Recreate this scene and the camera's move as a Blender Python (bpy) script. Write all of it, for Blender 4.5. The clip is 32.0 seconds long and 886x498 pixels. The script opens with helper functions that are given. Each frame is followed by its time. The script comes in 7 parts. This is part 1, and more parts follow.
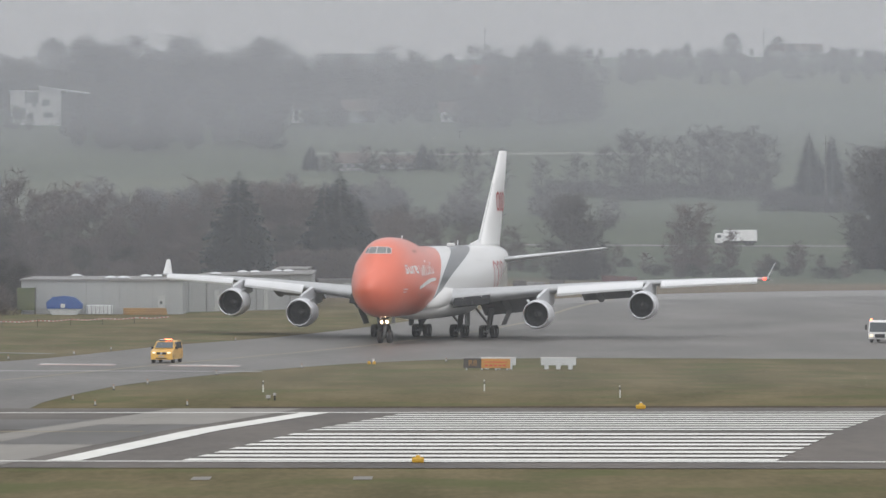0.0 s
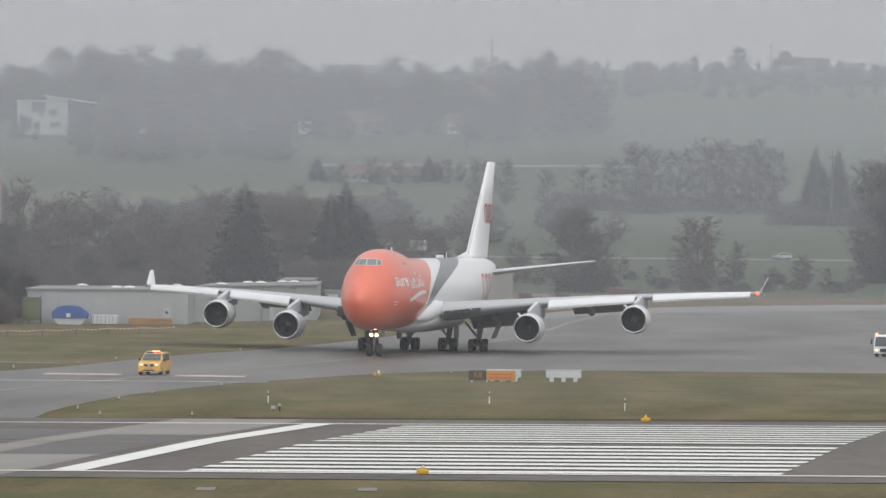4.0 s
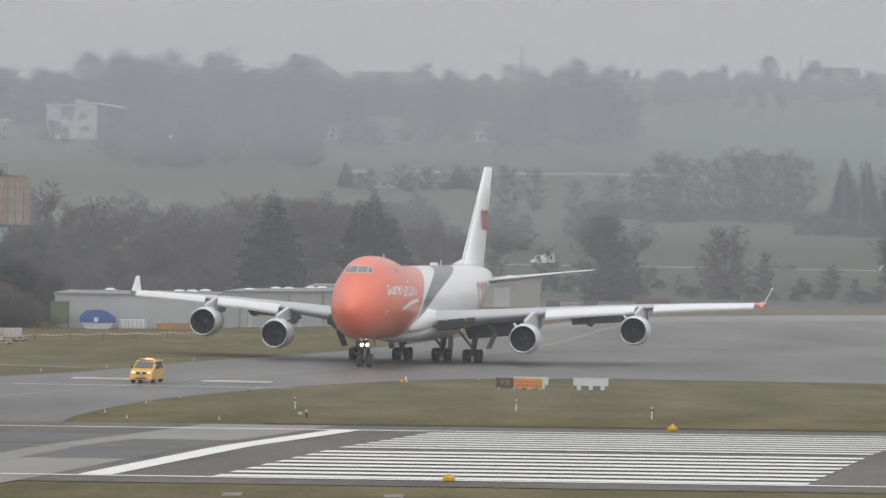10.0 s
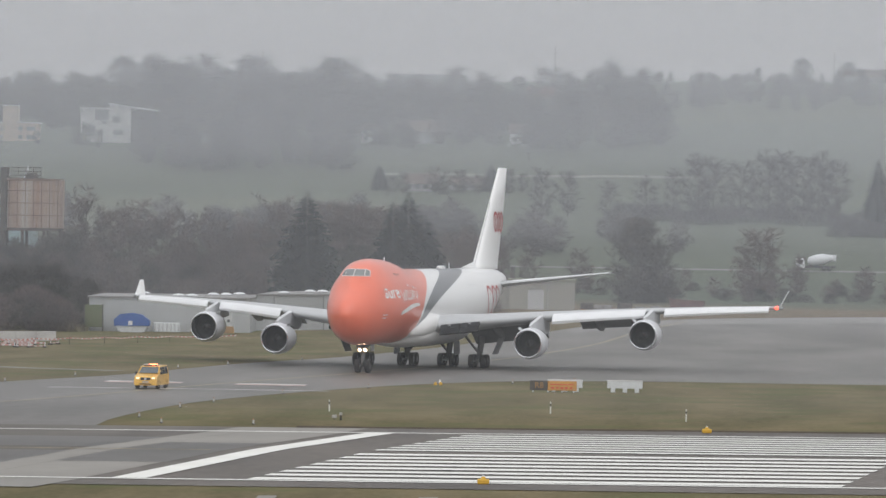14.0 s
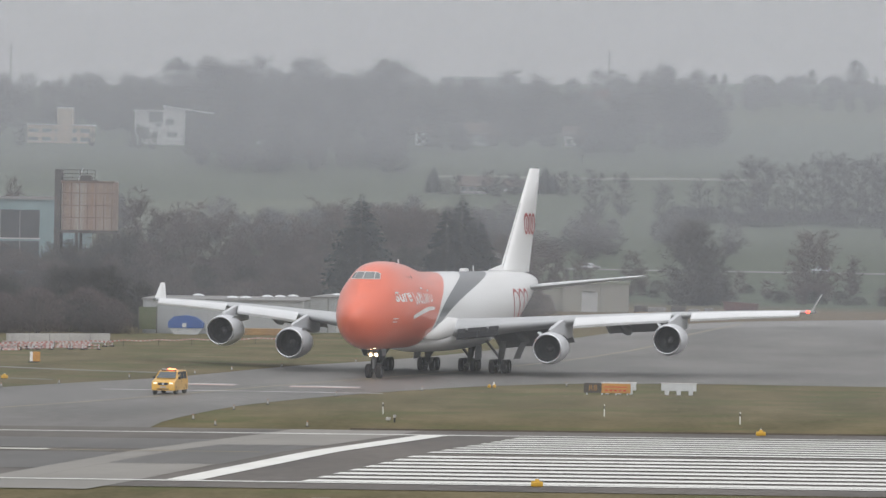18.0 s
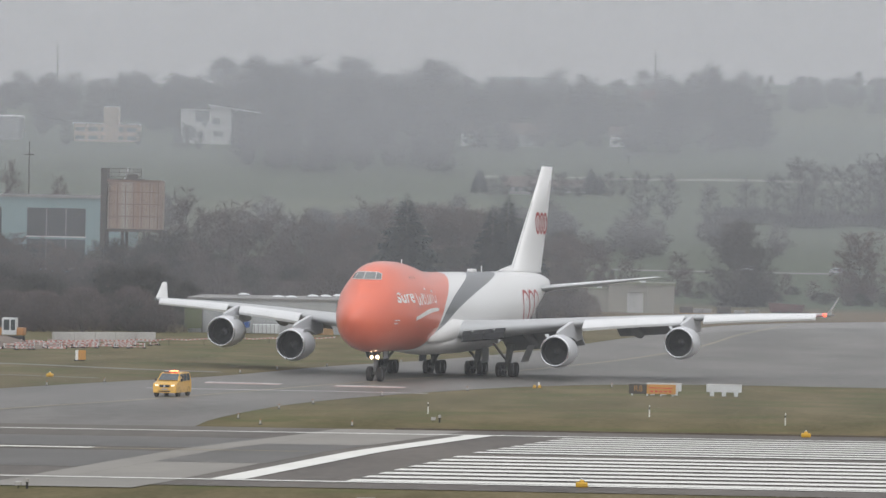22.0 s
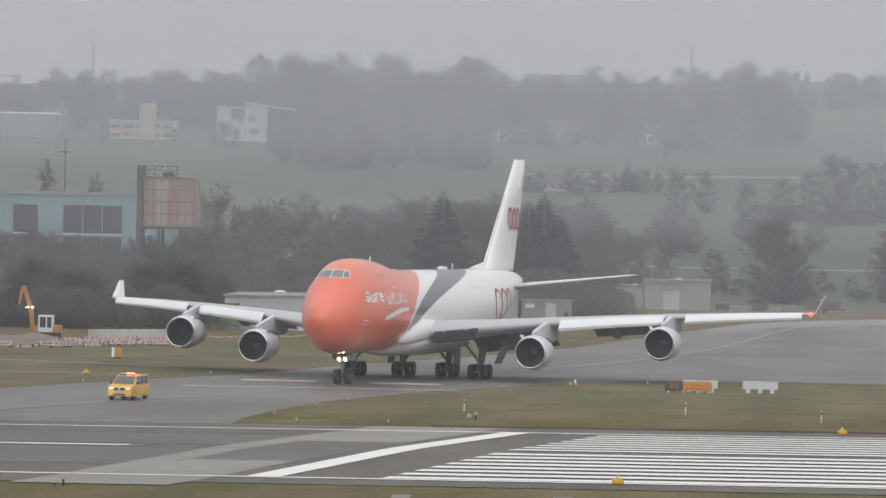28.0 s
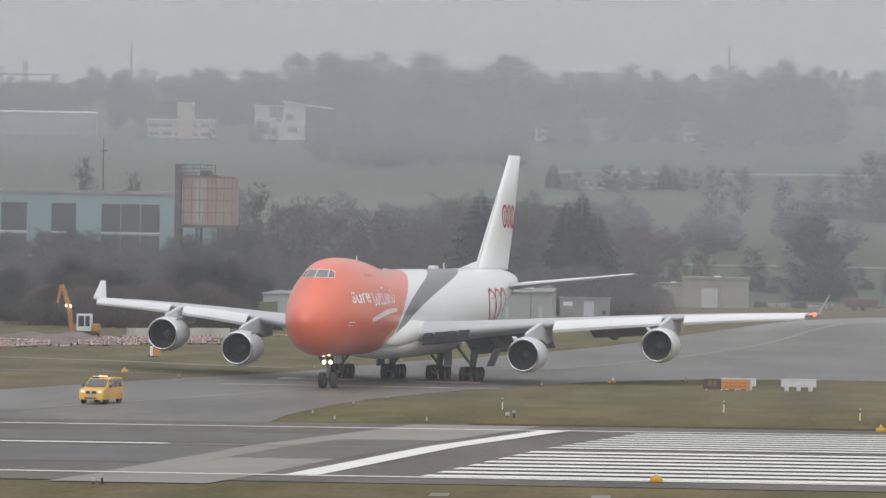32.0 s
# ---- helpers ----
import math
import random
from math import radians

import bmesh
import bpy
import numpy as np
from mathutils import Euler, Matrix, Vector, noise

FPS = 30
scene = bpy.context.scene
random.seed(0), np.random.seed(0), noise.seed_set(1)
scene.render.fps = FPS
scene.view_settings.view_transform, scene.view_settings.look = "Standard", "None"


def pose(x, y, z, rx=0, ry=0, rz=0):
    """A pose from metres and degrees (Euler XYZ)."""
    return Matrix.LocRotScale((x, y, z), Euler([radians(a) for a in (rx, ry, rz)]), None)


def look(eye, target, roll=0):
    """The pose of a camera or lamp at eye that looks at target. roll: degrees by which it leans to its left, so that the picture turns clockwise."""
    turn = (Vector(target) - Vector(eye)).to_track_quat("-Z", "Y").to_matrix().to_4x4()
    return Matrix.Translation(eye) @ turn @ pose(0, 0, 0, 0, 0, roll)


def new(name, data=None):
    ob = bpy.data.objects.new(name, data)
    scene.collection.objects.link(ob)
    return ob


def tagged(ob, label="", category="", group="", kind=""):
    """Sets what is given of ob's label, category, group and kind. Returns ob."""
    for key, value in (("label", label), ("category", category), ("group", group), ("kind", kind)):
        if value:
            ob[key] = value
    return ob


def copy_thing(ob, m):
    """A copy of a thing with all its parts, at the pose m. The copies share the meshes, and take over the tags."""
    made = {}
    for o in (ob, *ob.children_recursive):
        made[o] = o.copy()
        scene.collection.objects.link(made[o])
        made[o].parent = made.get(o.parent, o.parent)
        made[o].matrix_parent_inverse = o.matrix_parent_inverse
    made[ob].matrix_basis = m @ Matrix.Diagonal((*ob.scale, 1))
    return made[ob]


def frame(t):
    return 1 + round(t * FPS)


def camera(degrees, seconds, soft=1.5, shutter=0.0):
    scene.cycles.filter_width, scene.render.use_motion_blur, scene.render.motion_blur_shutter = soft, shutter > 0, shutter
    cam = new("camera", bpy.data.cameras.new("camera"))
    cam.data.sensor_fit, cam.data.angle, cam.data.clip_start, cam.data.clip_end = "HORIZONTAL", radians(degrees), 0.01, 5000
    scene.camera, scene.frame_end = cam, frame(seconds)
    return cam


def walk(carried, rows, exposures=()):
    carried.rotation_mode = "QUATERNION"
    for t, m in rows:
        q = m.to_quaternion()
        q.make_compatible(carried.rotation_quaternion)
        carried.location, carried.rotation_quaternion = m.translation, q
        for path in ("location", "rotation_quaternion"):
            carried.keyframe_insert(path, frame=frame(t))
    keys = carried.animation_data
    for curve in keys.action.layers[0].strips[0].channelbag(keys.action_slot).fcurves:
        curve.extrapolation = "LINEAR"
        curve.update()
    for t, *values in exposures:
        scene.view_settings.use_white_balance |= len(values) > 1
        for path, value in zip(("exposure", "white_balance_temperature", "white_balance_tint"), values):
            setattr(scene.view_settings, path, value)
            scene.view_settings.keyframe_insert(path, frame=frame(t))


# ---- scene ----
# The camera stands on a viewing deck, 12.3 m above the airfield, and pans slowly after the aircraft.
EYE = Vector((0.0, 0.0, 12.33))
GRADE = 0.0127


def gaze(pan, tilt, roll):
    """The pose of the camera: pan to the right, tilt up and roll, in milliradians."""
    p, t = pan / 1000, tilt / 1000
    way = Vector((math.sin(p) * math.cos(t), math.cos(p) * math.cos(t), math.sin(t)))
    return look(EYE, EYE + way * 100, math.degrees(roll / 1000))


cam = camera(10.387, 32.0, soft=1.5)
PATH = [
    (0, -0.01, -7.22, 3.94),
    (0.5, -0.27, -6.73, 4.95),
    (1, -0.12, -6.53, 5.65),
    (1.5, -0.08, -6.47, 4.01),
    (2, -0.04, -6.33, 5.68),
    (2.5, -0.58, -5.95, 6.73),
    (3, -1.41, -4.95, 8.85),
    (3.5, -0.84, -4.86, 9.51),
    (5.5, -3.23, -4.39, 12.15),
    (6, -4.08, -4.18, 5.75),
    (6.5, -5.47, -3.70, 7.55),
    (7, -6.20, -3.21, 7.73),
    (7.5, -5.36, -3.14, 9.71),
    (8, -4.95, -3.20, 11.18),
    (8.5, -6.17, -3.27, 14.45),
    (9, -6.74, -3.26, 14.78),
    (9.5, -6.87, -3.42, 17.83),
    (10, -7.03, -3.42, 17.69),
    (10.5, -7.34, -3.44, 19.01),
    (11, -8.41, -3.20, 18.52),
    (11.5, -8.59, -3.17, 17.66),
    (12, -9.51, -3.23, 17.98),
    (12.5, -11.50, -3.13, 17.26),
    (13, -12.17, -3.14, 18.42),
    (13.5, -12.73, -2.90, 15.28),
    (14, -13.99, -2.97, 15.81),
    (14.5, -14.53, -2.87, 15.76),
    (16.5, -19.29, -2.49, 12.43),
    (17, -22.11, -2.51, 12.20),
    (17.5, -24.82, -2.65, 15.14),
    (18, -25.04, -2.65, 16.19),
    (18.5, -25.42, -2.63, 16.32),
    (19, -26.00, -2.70, 19.12),
    (19.5, -27.02, -2.53, 17.93),
    (20, -28.10, -2.48, 19.89),
    (20.5, -30.30, -2.31, 16.59),
    (21, -31.17, -2.49, 17.92),
    (21.5, -34.07, -2.58, 17.83),
    (22, -34.41, -2.79, 20.10),
    (22.5, -34.51, -2.85, 18.91),
    (23, -35.17, -2.86, 18.14),
    (23.5, -35.40, -2.88, 18.49),
    (24, -36.06, -2.99, 19.21),
    (24.5, -37.15, -2.90, 18.41),
    (25, -37.39, -2.99, 17.06),
    (25.5, -38.98, -2.93, 15.26),
    (27.5, -41.07, -3.28, 16.81),
    (28, -41.78, -3.50, 19.55),
    (28.5, -42.48, -3.54, 18.13),
    (29, -42.87, -3.38, 18.89),
    (29.5, -43.55, -3.43, 19.26),
    (30, -44.03, -3.52, 19.23),
    (30.5, -44.54, -3.54, 17.64),
    (31, -46.84, -3.51, 16.87),
    (31.5, -47.99, -3.69, 15.82),
    (32, -49.57, -4.02, 17.79),
]
walk(cam, [(t, gaze(a, b, c)) for t, a, b, c in PATH])

# ---- world and light: an overcast winter day ----
world = bpy.data.worlds.new("overcast_sky")
scene.world = world
world.use_nodes = True
wn, wl = world.node_tree.nodes, world.node_tree.links
wn.clear()
sky = wn.new("ShaderNodeTexSky")
sky.sky_type, sky.sun_disc = "NISHITA", False
sky.sun_elevation, sky.sun_rotation = radians(40), radians(200)
sky.air_density, sky.dust_density = 1.0, 4.0
grey = wn.new("ShaderNodeHueSaturation")
grey.inputs["Saturation"].default_value = 0.12
grey.inputs["Value"].default_value = 0.055
cloud = wn.new("ShaderNodeMix")
cloud.data_type = "RGBA"
cloud.inputs[0].default_value = 0.8
coord = wn.new("ShaderNodeTexCoord")
split = wn.new("ShaderNodeSeparateXYZ")
rise = wn.new("ShaderNodeMapRange")
rise.inputs["From Min"].default_value, rise.inputs["From Max"].default_value = 0.0, 1.0
rise.inputs["To Min"].default_value, rise.inputs["To Max"].default_value = 0.0, 1.0
ramp = wn.new("ShaderNodeValToRGB")
ramp.color_ramp.elements[0].position, ramp.color_ramp.elements[0].color = 0.0, (0.545, 0.534, 0.541, 1)
ramp.color_ramp.elements[1].position, ramp.color_ramp.elements[1].color = 1.0, (1.34, 1.37, 1.43, 1)
mid_stop = ramp.color_ramp.elements.new(0.045)
mid_stop.color = (0.630, 0.617, 0.624, 1)
puff = wn.new("ShaderNodeTexNoise")
puff.inputs["Scale"].default_value, puff.inputs["Detail"].default_value = 5.0, 2.0
puffs = wn.new("ShaderNodeMapRange")
puffs.inputs["To Min"].default_value, puffs.inputs["To Max"].default_value = 0.97, 1.03
mul = wn.new("ShaderNodeVectorMath")
mul.operation = "SCALE"
back = wn.new("ShaderNodeBackground")
wout = wn.new("ShaderNodeOutputWorld")
wl.new(coord.outputs["Generated"], split.inputs[0])
wl.new(split.outputs["Z"], rise.inputs["Value"])
wl.new(rise.outputs[0], ramp.inputs[0])
wl.new(coord.outputs["Generated"], puff.inputs["Vector"])
wl.new(puff.outputs[0], puffs.inputs["Value"])
wl.new(ramp.outputs[0], mul.inputs[0])
# the cloud is brighter towards the hidden sun, in the south
south = wn.new("ShaderNodeMapRange")
south.inputs["From Min"].default_value, south.inputs["From Max"].default_value = 0.0, -0.9
south.inputs["To Min"].default_value, south.inputs["To Max"].default_value = 1.0, 1.6
wl.new(split.outputs["Y"], south.inputs["Value"])
bright = wn.new("ShaderNodeMath")
bright.operation = "MULTIPLY"
wl.new(puffs.outputs[0], bright.inputs[0])
wl.new(south.outputs[0], bright.inputs[1])
wl.new(bright.outputs[0], mul.inputs["Scale"])
wl.new(sky.outputs[0], grey.inputs["Color"])
wl.new(grey.outputs[0], cloud.inputs[6])
wl.new(mul.outputs[0], cloud.inputs[7])
wl.new(cloud.outputs[2], back.inputs[0])
wl.new(back.outputs[0], wout.inputs[0])

sun = new("sun", bpy.data.lights.new("sun", "SUN"))
sun.data.energy, sun.data.angle, sun.data.color = 0.7, radians(70), (1.0, 0.97, 0.93)
sun.matrix_world = look((0, 0, 300), (-120, 300, 0))


# ---- materials ----
def surface(name, colour, other=None, rough=0.7, metal=0.0, scale=1.0, fine=12.0, bump=0.0, blend=0.5, spec=0.5, coat=0.0, random_tint=0.0, stretch=None):
    """A surface that varies at two scales between two colours, in the object's own space."""
    m = bpy.data.materials.new(name)
    m.use_nodes = True
    n, l = m.node_tree.nodes, m.node_tree.links
    b = n["Principled BSDF"]
    b.inputs["Roughness"].default_value, b.inputs["Metallic"].default_value = rough, metal
    b.inputs["Specular IOR Level"].default_value = spec
    b.inputs["Coat Weight"].default_value = coat
    other = other or tuple(c * 0.78 for c in colour)
    tc = n.new("ShaderNodeTexCoord")
    space = tc.outputs["Object"]
    if stretch:
        mp = n.new("ShaderNodeMapping")
        mp.inputs["Scale"].default_value = stretch
        l.new(space, mp.inputs[0])
        space = mp.outputs[0]
    big = n.new("ShaderNodeTexNoise")
    big.inputs["Scale"].default_value, big.inputs["Detail"].default_value = scale, 5.0
    small = n.new("ShaderNodeTexNoise")
    small.inputs["Scale"].default_value, small.inputs["Detail"].default_value = fine, 6.0
    l.new(space, big.inputs["Vector"])
    l.new(space, small.inputs["Vector"])
    add = n.new("ShaderNodeMath")
    add.operation = "MULTIPLY_ADD"
    add.inputs[1].default_value = 0.45
    l.new(small.outputs[0], add.inputs[0])
    l.new(big.outputs[0], add.inputs[2])
    rng = n.new("ShaderNodeMapRange")
    rng.inputs["From Min"].default_value, rng.inputs["From Max"].default_value = 0.72 - blend * 0.4, 0.72 + blend * 0.4
    l.new(add.outputs[0], rng.inputs["Value"])
    mix = n.new("ShaderNodeMix")
    mix.data_type = "RGBA"
    mix.inputs[6].default_value, mix.inputs[7].default_value = (*colour, 1), (*other, 1)
    l.new(rng.outputs[0], mix.inputs[0])
    out = mix.outputs[2]
    if random_tint:
        info = n.new("ShaderNodeObjectInfo")
        rr = n.new("ShaderNodeMapRange")
        rr.inputs["To Min"].default_value, rr.inputs["To Max"].default_value = 1 - random_tint, 1 + random_tint
        l.new(info.outputs["Random"], rr.inputs["Value"])
        sc = n.new("ShaderNodeVectorMath")
        sc.operation = "SCALE"
        l.new(out, sc.inputs[0])
        l.new(rr.outputs[0], sc.inputs["Scale"])
        out = sc.outputs[0]
    l.new(out, b.inputs["Base Color"])
    if bump:
        bp = n.new("ShaderNodeBump")
        bp.inputs["Strength"].default_value = bump
        bp.inputs["Distance"].default_value = 0.02
        l.new(small.outputs[0], bp.inputs["Height"])
        l.new(bp.outputs[0], b.inputs["Normal"])
    return m


def glow(name, colour, strength):
    m = bpy.data.materials.new(name)
    m.use_nodes = True
    b = m.node_tree.nodes["Principled BSDF"]
    b.inputs["Base Color"].default_value = (*colour, 1)
    b.inputs["Emission Color"].default_value = (*colour, 1)
    b.inputs["Emission Strength"].default_value = strength
    return m


def math_node(n, l, op, a, b=None, c=None):
    k = n.new("ShaderNodeMath")
    k.operation = op
    for i, v in enumerate((a, b, c)):
        if v is None:
            continue
        if isinstance(v, (int, float)):
            k.inputs[i].default_value = v
        else:
            l.new(v, k.inputs[i])
    return k.outputs[0]


def livery():
    """White gloss paint with an orange front and a dark grey sweep; each edge is a curve of the height."""
    m = surface("livery_paint", (0.86, 0.86, 0.86), (0.78, 0.78, 0.77), rough=0.32, scale=0.25, fine=1.3, blend=0.9, coat=0.5, stretch=(1, 0.25, 1.4))
    n, l = m.node_tree.nodes, m.node_tree.links
    b = n["Principled BSDF"]
    white = b.inputs["Base Color"].links[0].from_socket
    tc = n.new("ShaderNodeTexCoord")
    s = n.new("ShaderNodeSeparateXYZ")
    l.new(tc.outputs["Object"], s.inputs[0])
    d = math_node(n, l, "ADD", s.outputs["Y"], 7.7)
    q = math_node(n, l, "MAXIMUM", math_node(n, l, "SUBTRACT", s.outputs["Z"], 3.6), 0.0)
    q2 = math_node(n, l, "MULTIPLY", q, q)
    q3 = math_node(n, l, "MULTIPLY", q2, q)

    def edge(a, k2, k3):
        return math_node(n, l, "ADD", math_node(n, l, "MULTIPLY_ADD", q2, k2, a), math_node(n, l, "MULTIPLY", q3, k3))

    in_orange = math_node(n, l, "LESS_THAN", d, edge(16.65, 0.124, 0.0402))
    grey_in = math_node(n, l, "GREATER_THAN", d, edge(17.05, 0.117, 0.090))
    grey_out = math_node(n, l, "LESS_THAN", d, edge(18.1, 0.75, 0.035))
    low = math_node(n, l, "GREATER_THAN", s.outputs["Z"], 3.3)
    in_grey = math_node(n, l, "MULTIPLY", math_node(n, l, "MULTIPLY", grey_in, grey_out), low)
    stain = n.new("ShaderNodeTexNoise")
    stain.inputs["Scale"].default_value = 0.9
    l.new(tc.outputs["Object"], stain.inputs["Vector"])
    red = n.new("ShaderNodeMix")
    red.data_type = "RGBA"
    red.inputs[6].default_value, red.inputs[7].default_value = (0.80, 0.178, 0.098, 1), (0.70, 0.145, 0.080, 1)
    l.new(stain.outputs[0], red.inputs[0])
    m1 = n.new("ShaderNodeMix")
    m1.data_type = "RGBA"
    m1.inputs[7].default_value = (0.085, 0.09, 0.10, 1)
    l.new(in_grey, m1.inputs[0])
    l.new(white, m1.inputs[6])
    m2 = n.new("ShaderNodeMix")
    m2.data_type = "RGBA"
    l.new(in_orange, m2.inputs[0])
    l.new(m1.outputs[2], m2.inputs[6])
    l.new(red.outputs[2], m2.inputs[7])
    l.new(m2.outputs[2], b.inputs["Base Color"])
    return m


LIVERY = livery()
WHITE_PAINT = surface("white_paint", (0.84, 0.84, 0.84), (0.74, 0.74, 0.73), rough=0.35, scale=0.3, fine=2.0, blend=0.9)
WING_GREY = surface("wing_paint", (0.50, 0.51, 0.52), (0.40, 0.41, 0.42), rough=0.45, scale=0.25, fine=1.5, blend=0.9)
BELLY_GREY = surface("underside_paint", (0.30, 0.305, 0.315), (0.24, 0.245, 0.25), rough=0.5, scale=0.3, fine=2)
COWL = surface("cowl_paint", (0.62, 0.63, 0.65), (0.52, 0.53, 0.55), rough=0.35, scale=0.4, fine=3.0, blend=0.8)
LIP_METAL = surface("polished_lip", (0.72, 0.73, 0.75), (0.6, 0.61, 0.63), rough=0.22, metal=1.0, scale=1, fine=6)
DARK_METAL = surface("dark_metal", (0.27, 0.275, 0.285), (0.21, 0.215, 0.22), rough=0.5, scale=2, fine=9)
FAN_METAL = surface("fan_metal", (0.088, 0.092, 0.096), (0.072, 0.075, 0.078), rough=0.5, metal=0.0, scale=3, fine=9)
STRUT = surface("strut_paint", (0.24, 0.24, 0.245), (0.17, 0.17, 0.17), rough=0.5, scale=2, fine=9)
RUBBER = surface("tyre_rubber", (0.036, 0.036, 0.038), (0.055, 0.053, 0.05), rough=0.85, scale=3, fine=14)
RIM = surface("rim_metal", (0.12, 0.12, 0.125), (0.07, 0.07, 0.07), rough=0.45, metal=0.5, scale=3, fine=9)
LETTER_WHITE = surface("letter_white", (0.90, 0.89, 0.87), rough=0.4, scale=1, fine=5)
RING_RED = surface("ring_red", (0.4, 0.045, 0.04), (0.34, 0.04, 0.038), rough=0.4, scale=1, fine=5)
GLASS_DARK = surface("cockpit_glass", (0.20, 0.215, 0.21), (0.15, 0.16, 0.16), rough=0.08, scale=1, fine=5, spec=0.8)
LAMP_WARM = glow("landing_lamp", (1.0, 0.72, 0.40), 25)
LAMP_SMALL = glow("small_lamp", (1.0, 0.50, 0.25), 3)
LAMP_RED = glow("red_lamp", (1.0, 0.06, 0.03), 6)
LAMP_AMBER = glow("amber_lamp", (1.0, 0.24, 0.10), 6.0)
LAMP_WHITE = glow("white_lamp", (1.0, 0.86, 0.62), 0.8)


def ground_surface():
    """Winter turf on the airfield, greener meadows on the rising ground beyond."""
    m = surface("winter_turf", (0.094, 0.084, 0.045), (0.168, 0.138, 0.080), rough=0.95, scale=0.16, fine=2.4, blend=0.5, spec=0.1, bump=0.0, stretch=(1, 0.25, 1))
    n, l = m.node_tree.nodes, m.node_tree.links
    b = n["Principled BSDF"]
    near = b.inputs["Base Color"].links[0].from_socket
    geo = n.new("ShaderNodeNewGeometry")
    moss = n.new("ShaderNodeTexNoise")
    moss.inputs["Scale"].default_value, moss.inputs["Detail"].default_value = 0.11, 7.0
    l.new(geo.outputs["Position"], moss.inputs["Vector"])
    mossy = n.new("ShaderNodeMapRange")
    mossy.inputs["From Min"].default_value, mossy.inputs["From Max"].default_value = 0.48, 0.66
    mossy.inputs["To Max"].default_value = 0.7
    l.new(moss.outputs[0], mossy.inputs["Value"])
    green = n.new("ShaderNodeMix")
    green.data_type = "RGBA"
    green.inputs[7].default_value = (0.085, 0.100, 0.042, 1)
    l.new(mossy.outputs[0], green.inputs[0])
    l.new(near, green.inputs[6])
    near = green.outputs[2]
    s = n.new("ShaderNodeSeparateXYZ")
    l.new(geo.outputs["Position"], s.inputs[0])
    strips = n.new("ShaderNodeTexVoronoi")
    strips.inputs["Scale"].default_value = 0.006
    mp = n.new("ShaderNodeMapping")
    mp.inputs["Scale"].default_value = (0.6, 1.3, 0.0)
    l.new(geo.outputs["Position"], mp.inputs[0])
    l.new(mp.outputs[0], strips.inputs["Vector"])
    field = n.new("ShaderNodeValToRGB")
    field.color_ramp.interpolation = "CONSTANT"
    e = field.color_ramp.elements
    e[0].position, e[0].color = 0.0, (0.088, 0.102, 0.074, 1)
    e[1].position, e[1].color = 0.35, (0.078, 0.093, 0.066, 1)
    for at_, col in ((0.6, (0.104, 0.114, 0.080, 1)), (0.82, (0.082, 0.098, 0.070, 1))):
        k = e.new(at_)
        k.color = col
    l.new(strips.outputs["Color"], field.inputs[0])
    wob = n.new("ShaderNodeTexNoise")
    wob.inputs["Scale"].default_value, wob.inputs["Detail"].default_value = 0.03, 6.0
    l.new(geo.outputs["Position"], wob.inputs["Vector"])
    edge = n.new("ShaderNodeMapRange")
    edge.inputs["From Min"].default_value, edge.inputs["From Max"].default_value = 900, 960
    l.new(math_node(n, l, "MULTIPLY_ADD", wob.outputs[0], 90.0, s.outputs["Y"]), edge.inputs["Value"])
    shade = n.new("ShaderNodeMapRange")
    shade.inputs["To Min"].default_value, shade.inputs["To Max"].default_value = 0.8, 1.2
    l.new(wob.outputs[0], shade.inputs["Value"])
    fs = n.new("ShaderNodeVectorMath")
    fs.operation = "SCALE"
    l.new(field.outputs[0], fs.inputs[0])
    l.new(shade.outputs[0], fs.inputs["Scale"])
    mix = n.new("ShaderNodeMix")
    mix.data_type = "RGBA"
    l.new(edge.outputs[0], mix.inputs[0])
    # the unmown strip before the hedges is straw brown
    dry_in = n.new("ShaderNodeMapRange")
    dry_in.inputs["From Min"].default_value, dry_in.inputs["From Max"].default_value = 640, 760
    far_y = math_node(n, l, "MULTIPLY_ADD", wob.outputs[0], 90.0, s.outputs["Y"])
    l.new(far_y, dry_in.inputs["Value"])
    dry = n.new("ShaderNodeMix")
    dry.data_type = "RGBA"
    dry.inputs[7].default_value = (0.140, 0.110, 0.078, 1)
    l.new(math_node(n, l, "MULTIPLY", dry_in.outputs[0], 0.8), dry.inputs[0])
    l.new(near, dry.inputs[6])
    near = dry.outputs[2]
    l.new(near, mix.inputs[6])
    l.new(fs.outputs[0], mix.inputs[7])
    l.new(mix.outputs[2], b.inputs["Base Color"])
    return m


TURF = ground_surface()
ASPHALT = surface("damp_asphalt", (0.045, 0.038, 0.031), (0.115, 0.097, 0.08), rough=0.58, scale=0.10, fine=1.2, blend=0.6, spec=0.5, stretch=(1, 0.35, 1))
TAXI_ASPHALT = surface("damp_taxiway_asphalt", (0.062, 0.057, 0.051), (0.16, 0.15, 0.138), rough=0.52, scale=0.08, fine=1.1, blend=0.6, spec=0.5, stretch=(1, 0.3, 1))
CONCRETE = surface("worn_concrete", (0.245, 0.23, 0.205), (0.175, 0.165, 0.147), rough=0.6, scale=0.08, fine=0.7, blend=0.8)
DARK_ASPHALT = surface("resurfaced_asphalt", (0.044, 0.04, 0.035), (0.068, 0.061, 0.054), rough=0.45, scale=0.1, fine=0.8)
LINE_WHITE = surface("line_paint", (0.76, 0.755, 0.715), (0.63, 0.625, 0.585), rough=0.6, scale=0.3, fine=2.5, blend=0.9)
LINE_FADED = surface("faded_line", (0.33, 0.3, 0.21), (0.24, 0.22, 0.165), rough=0.6, scale=0.3, fine=2.5)
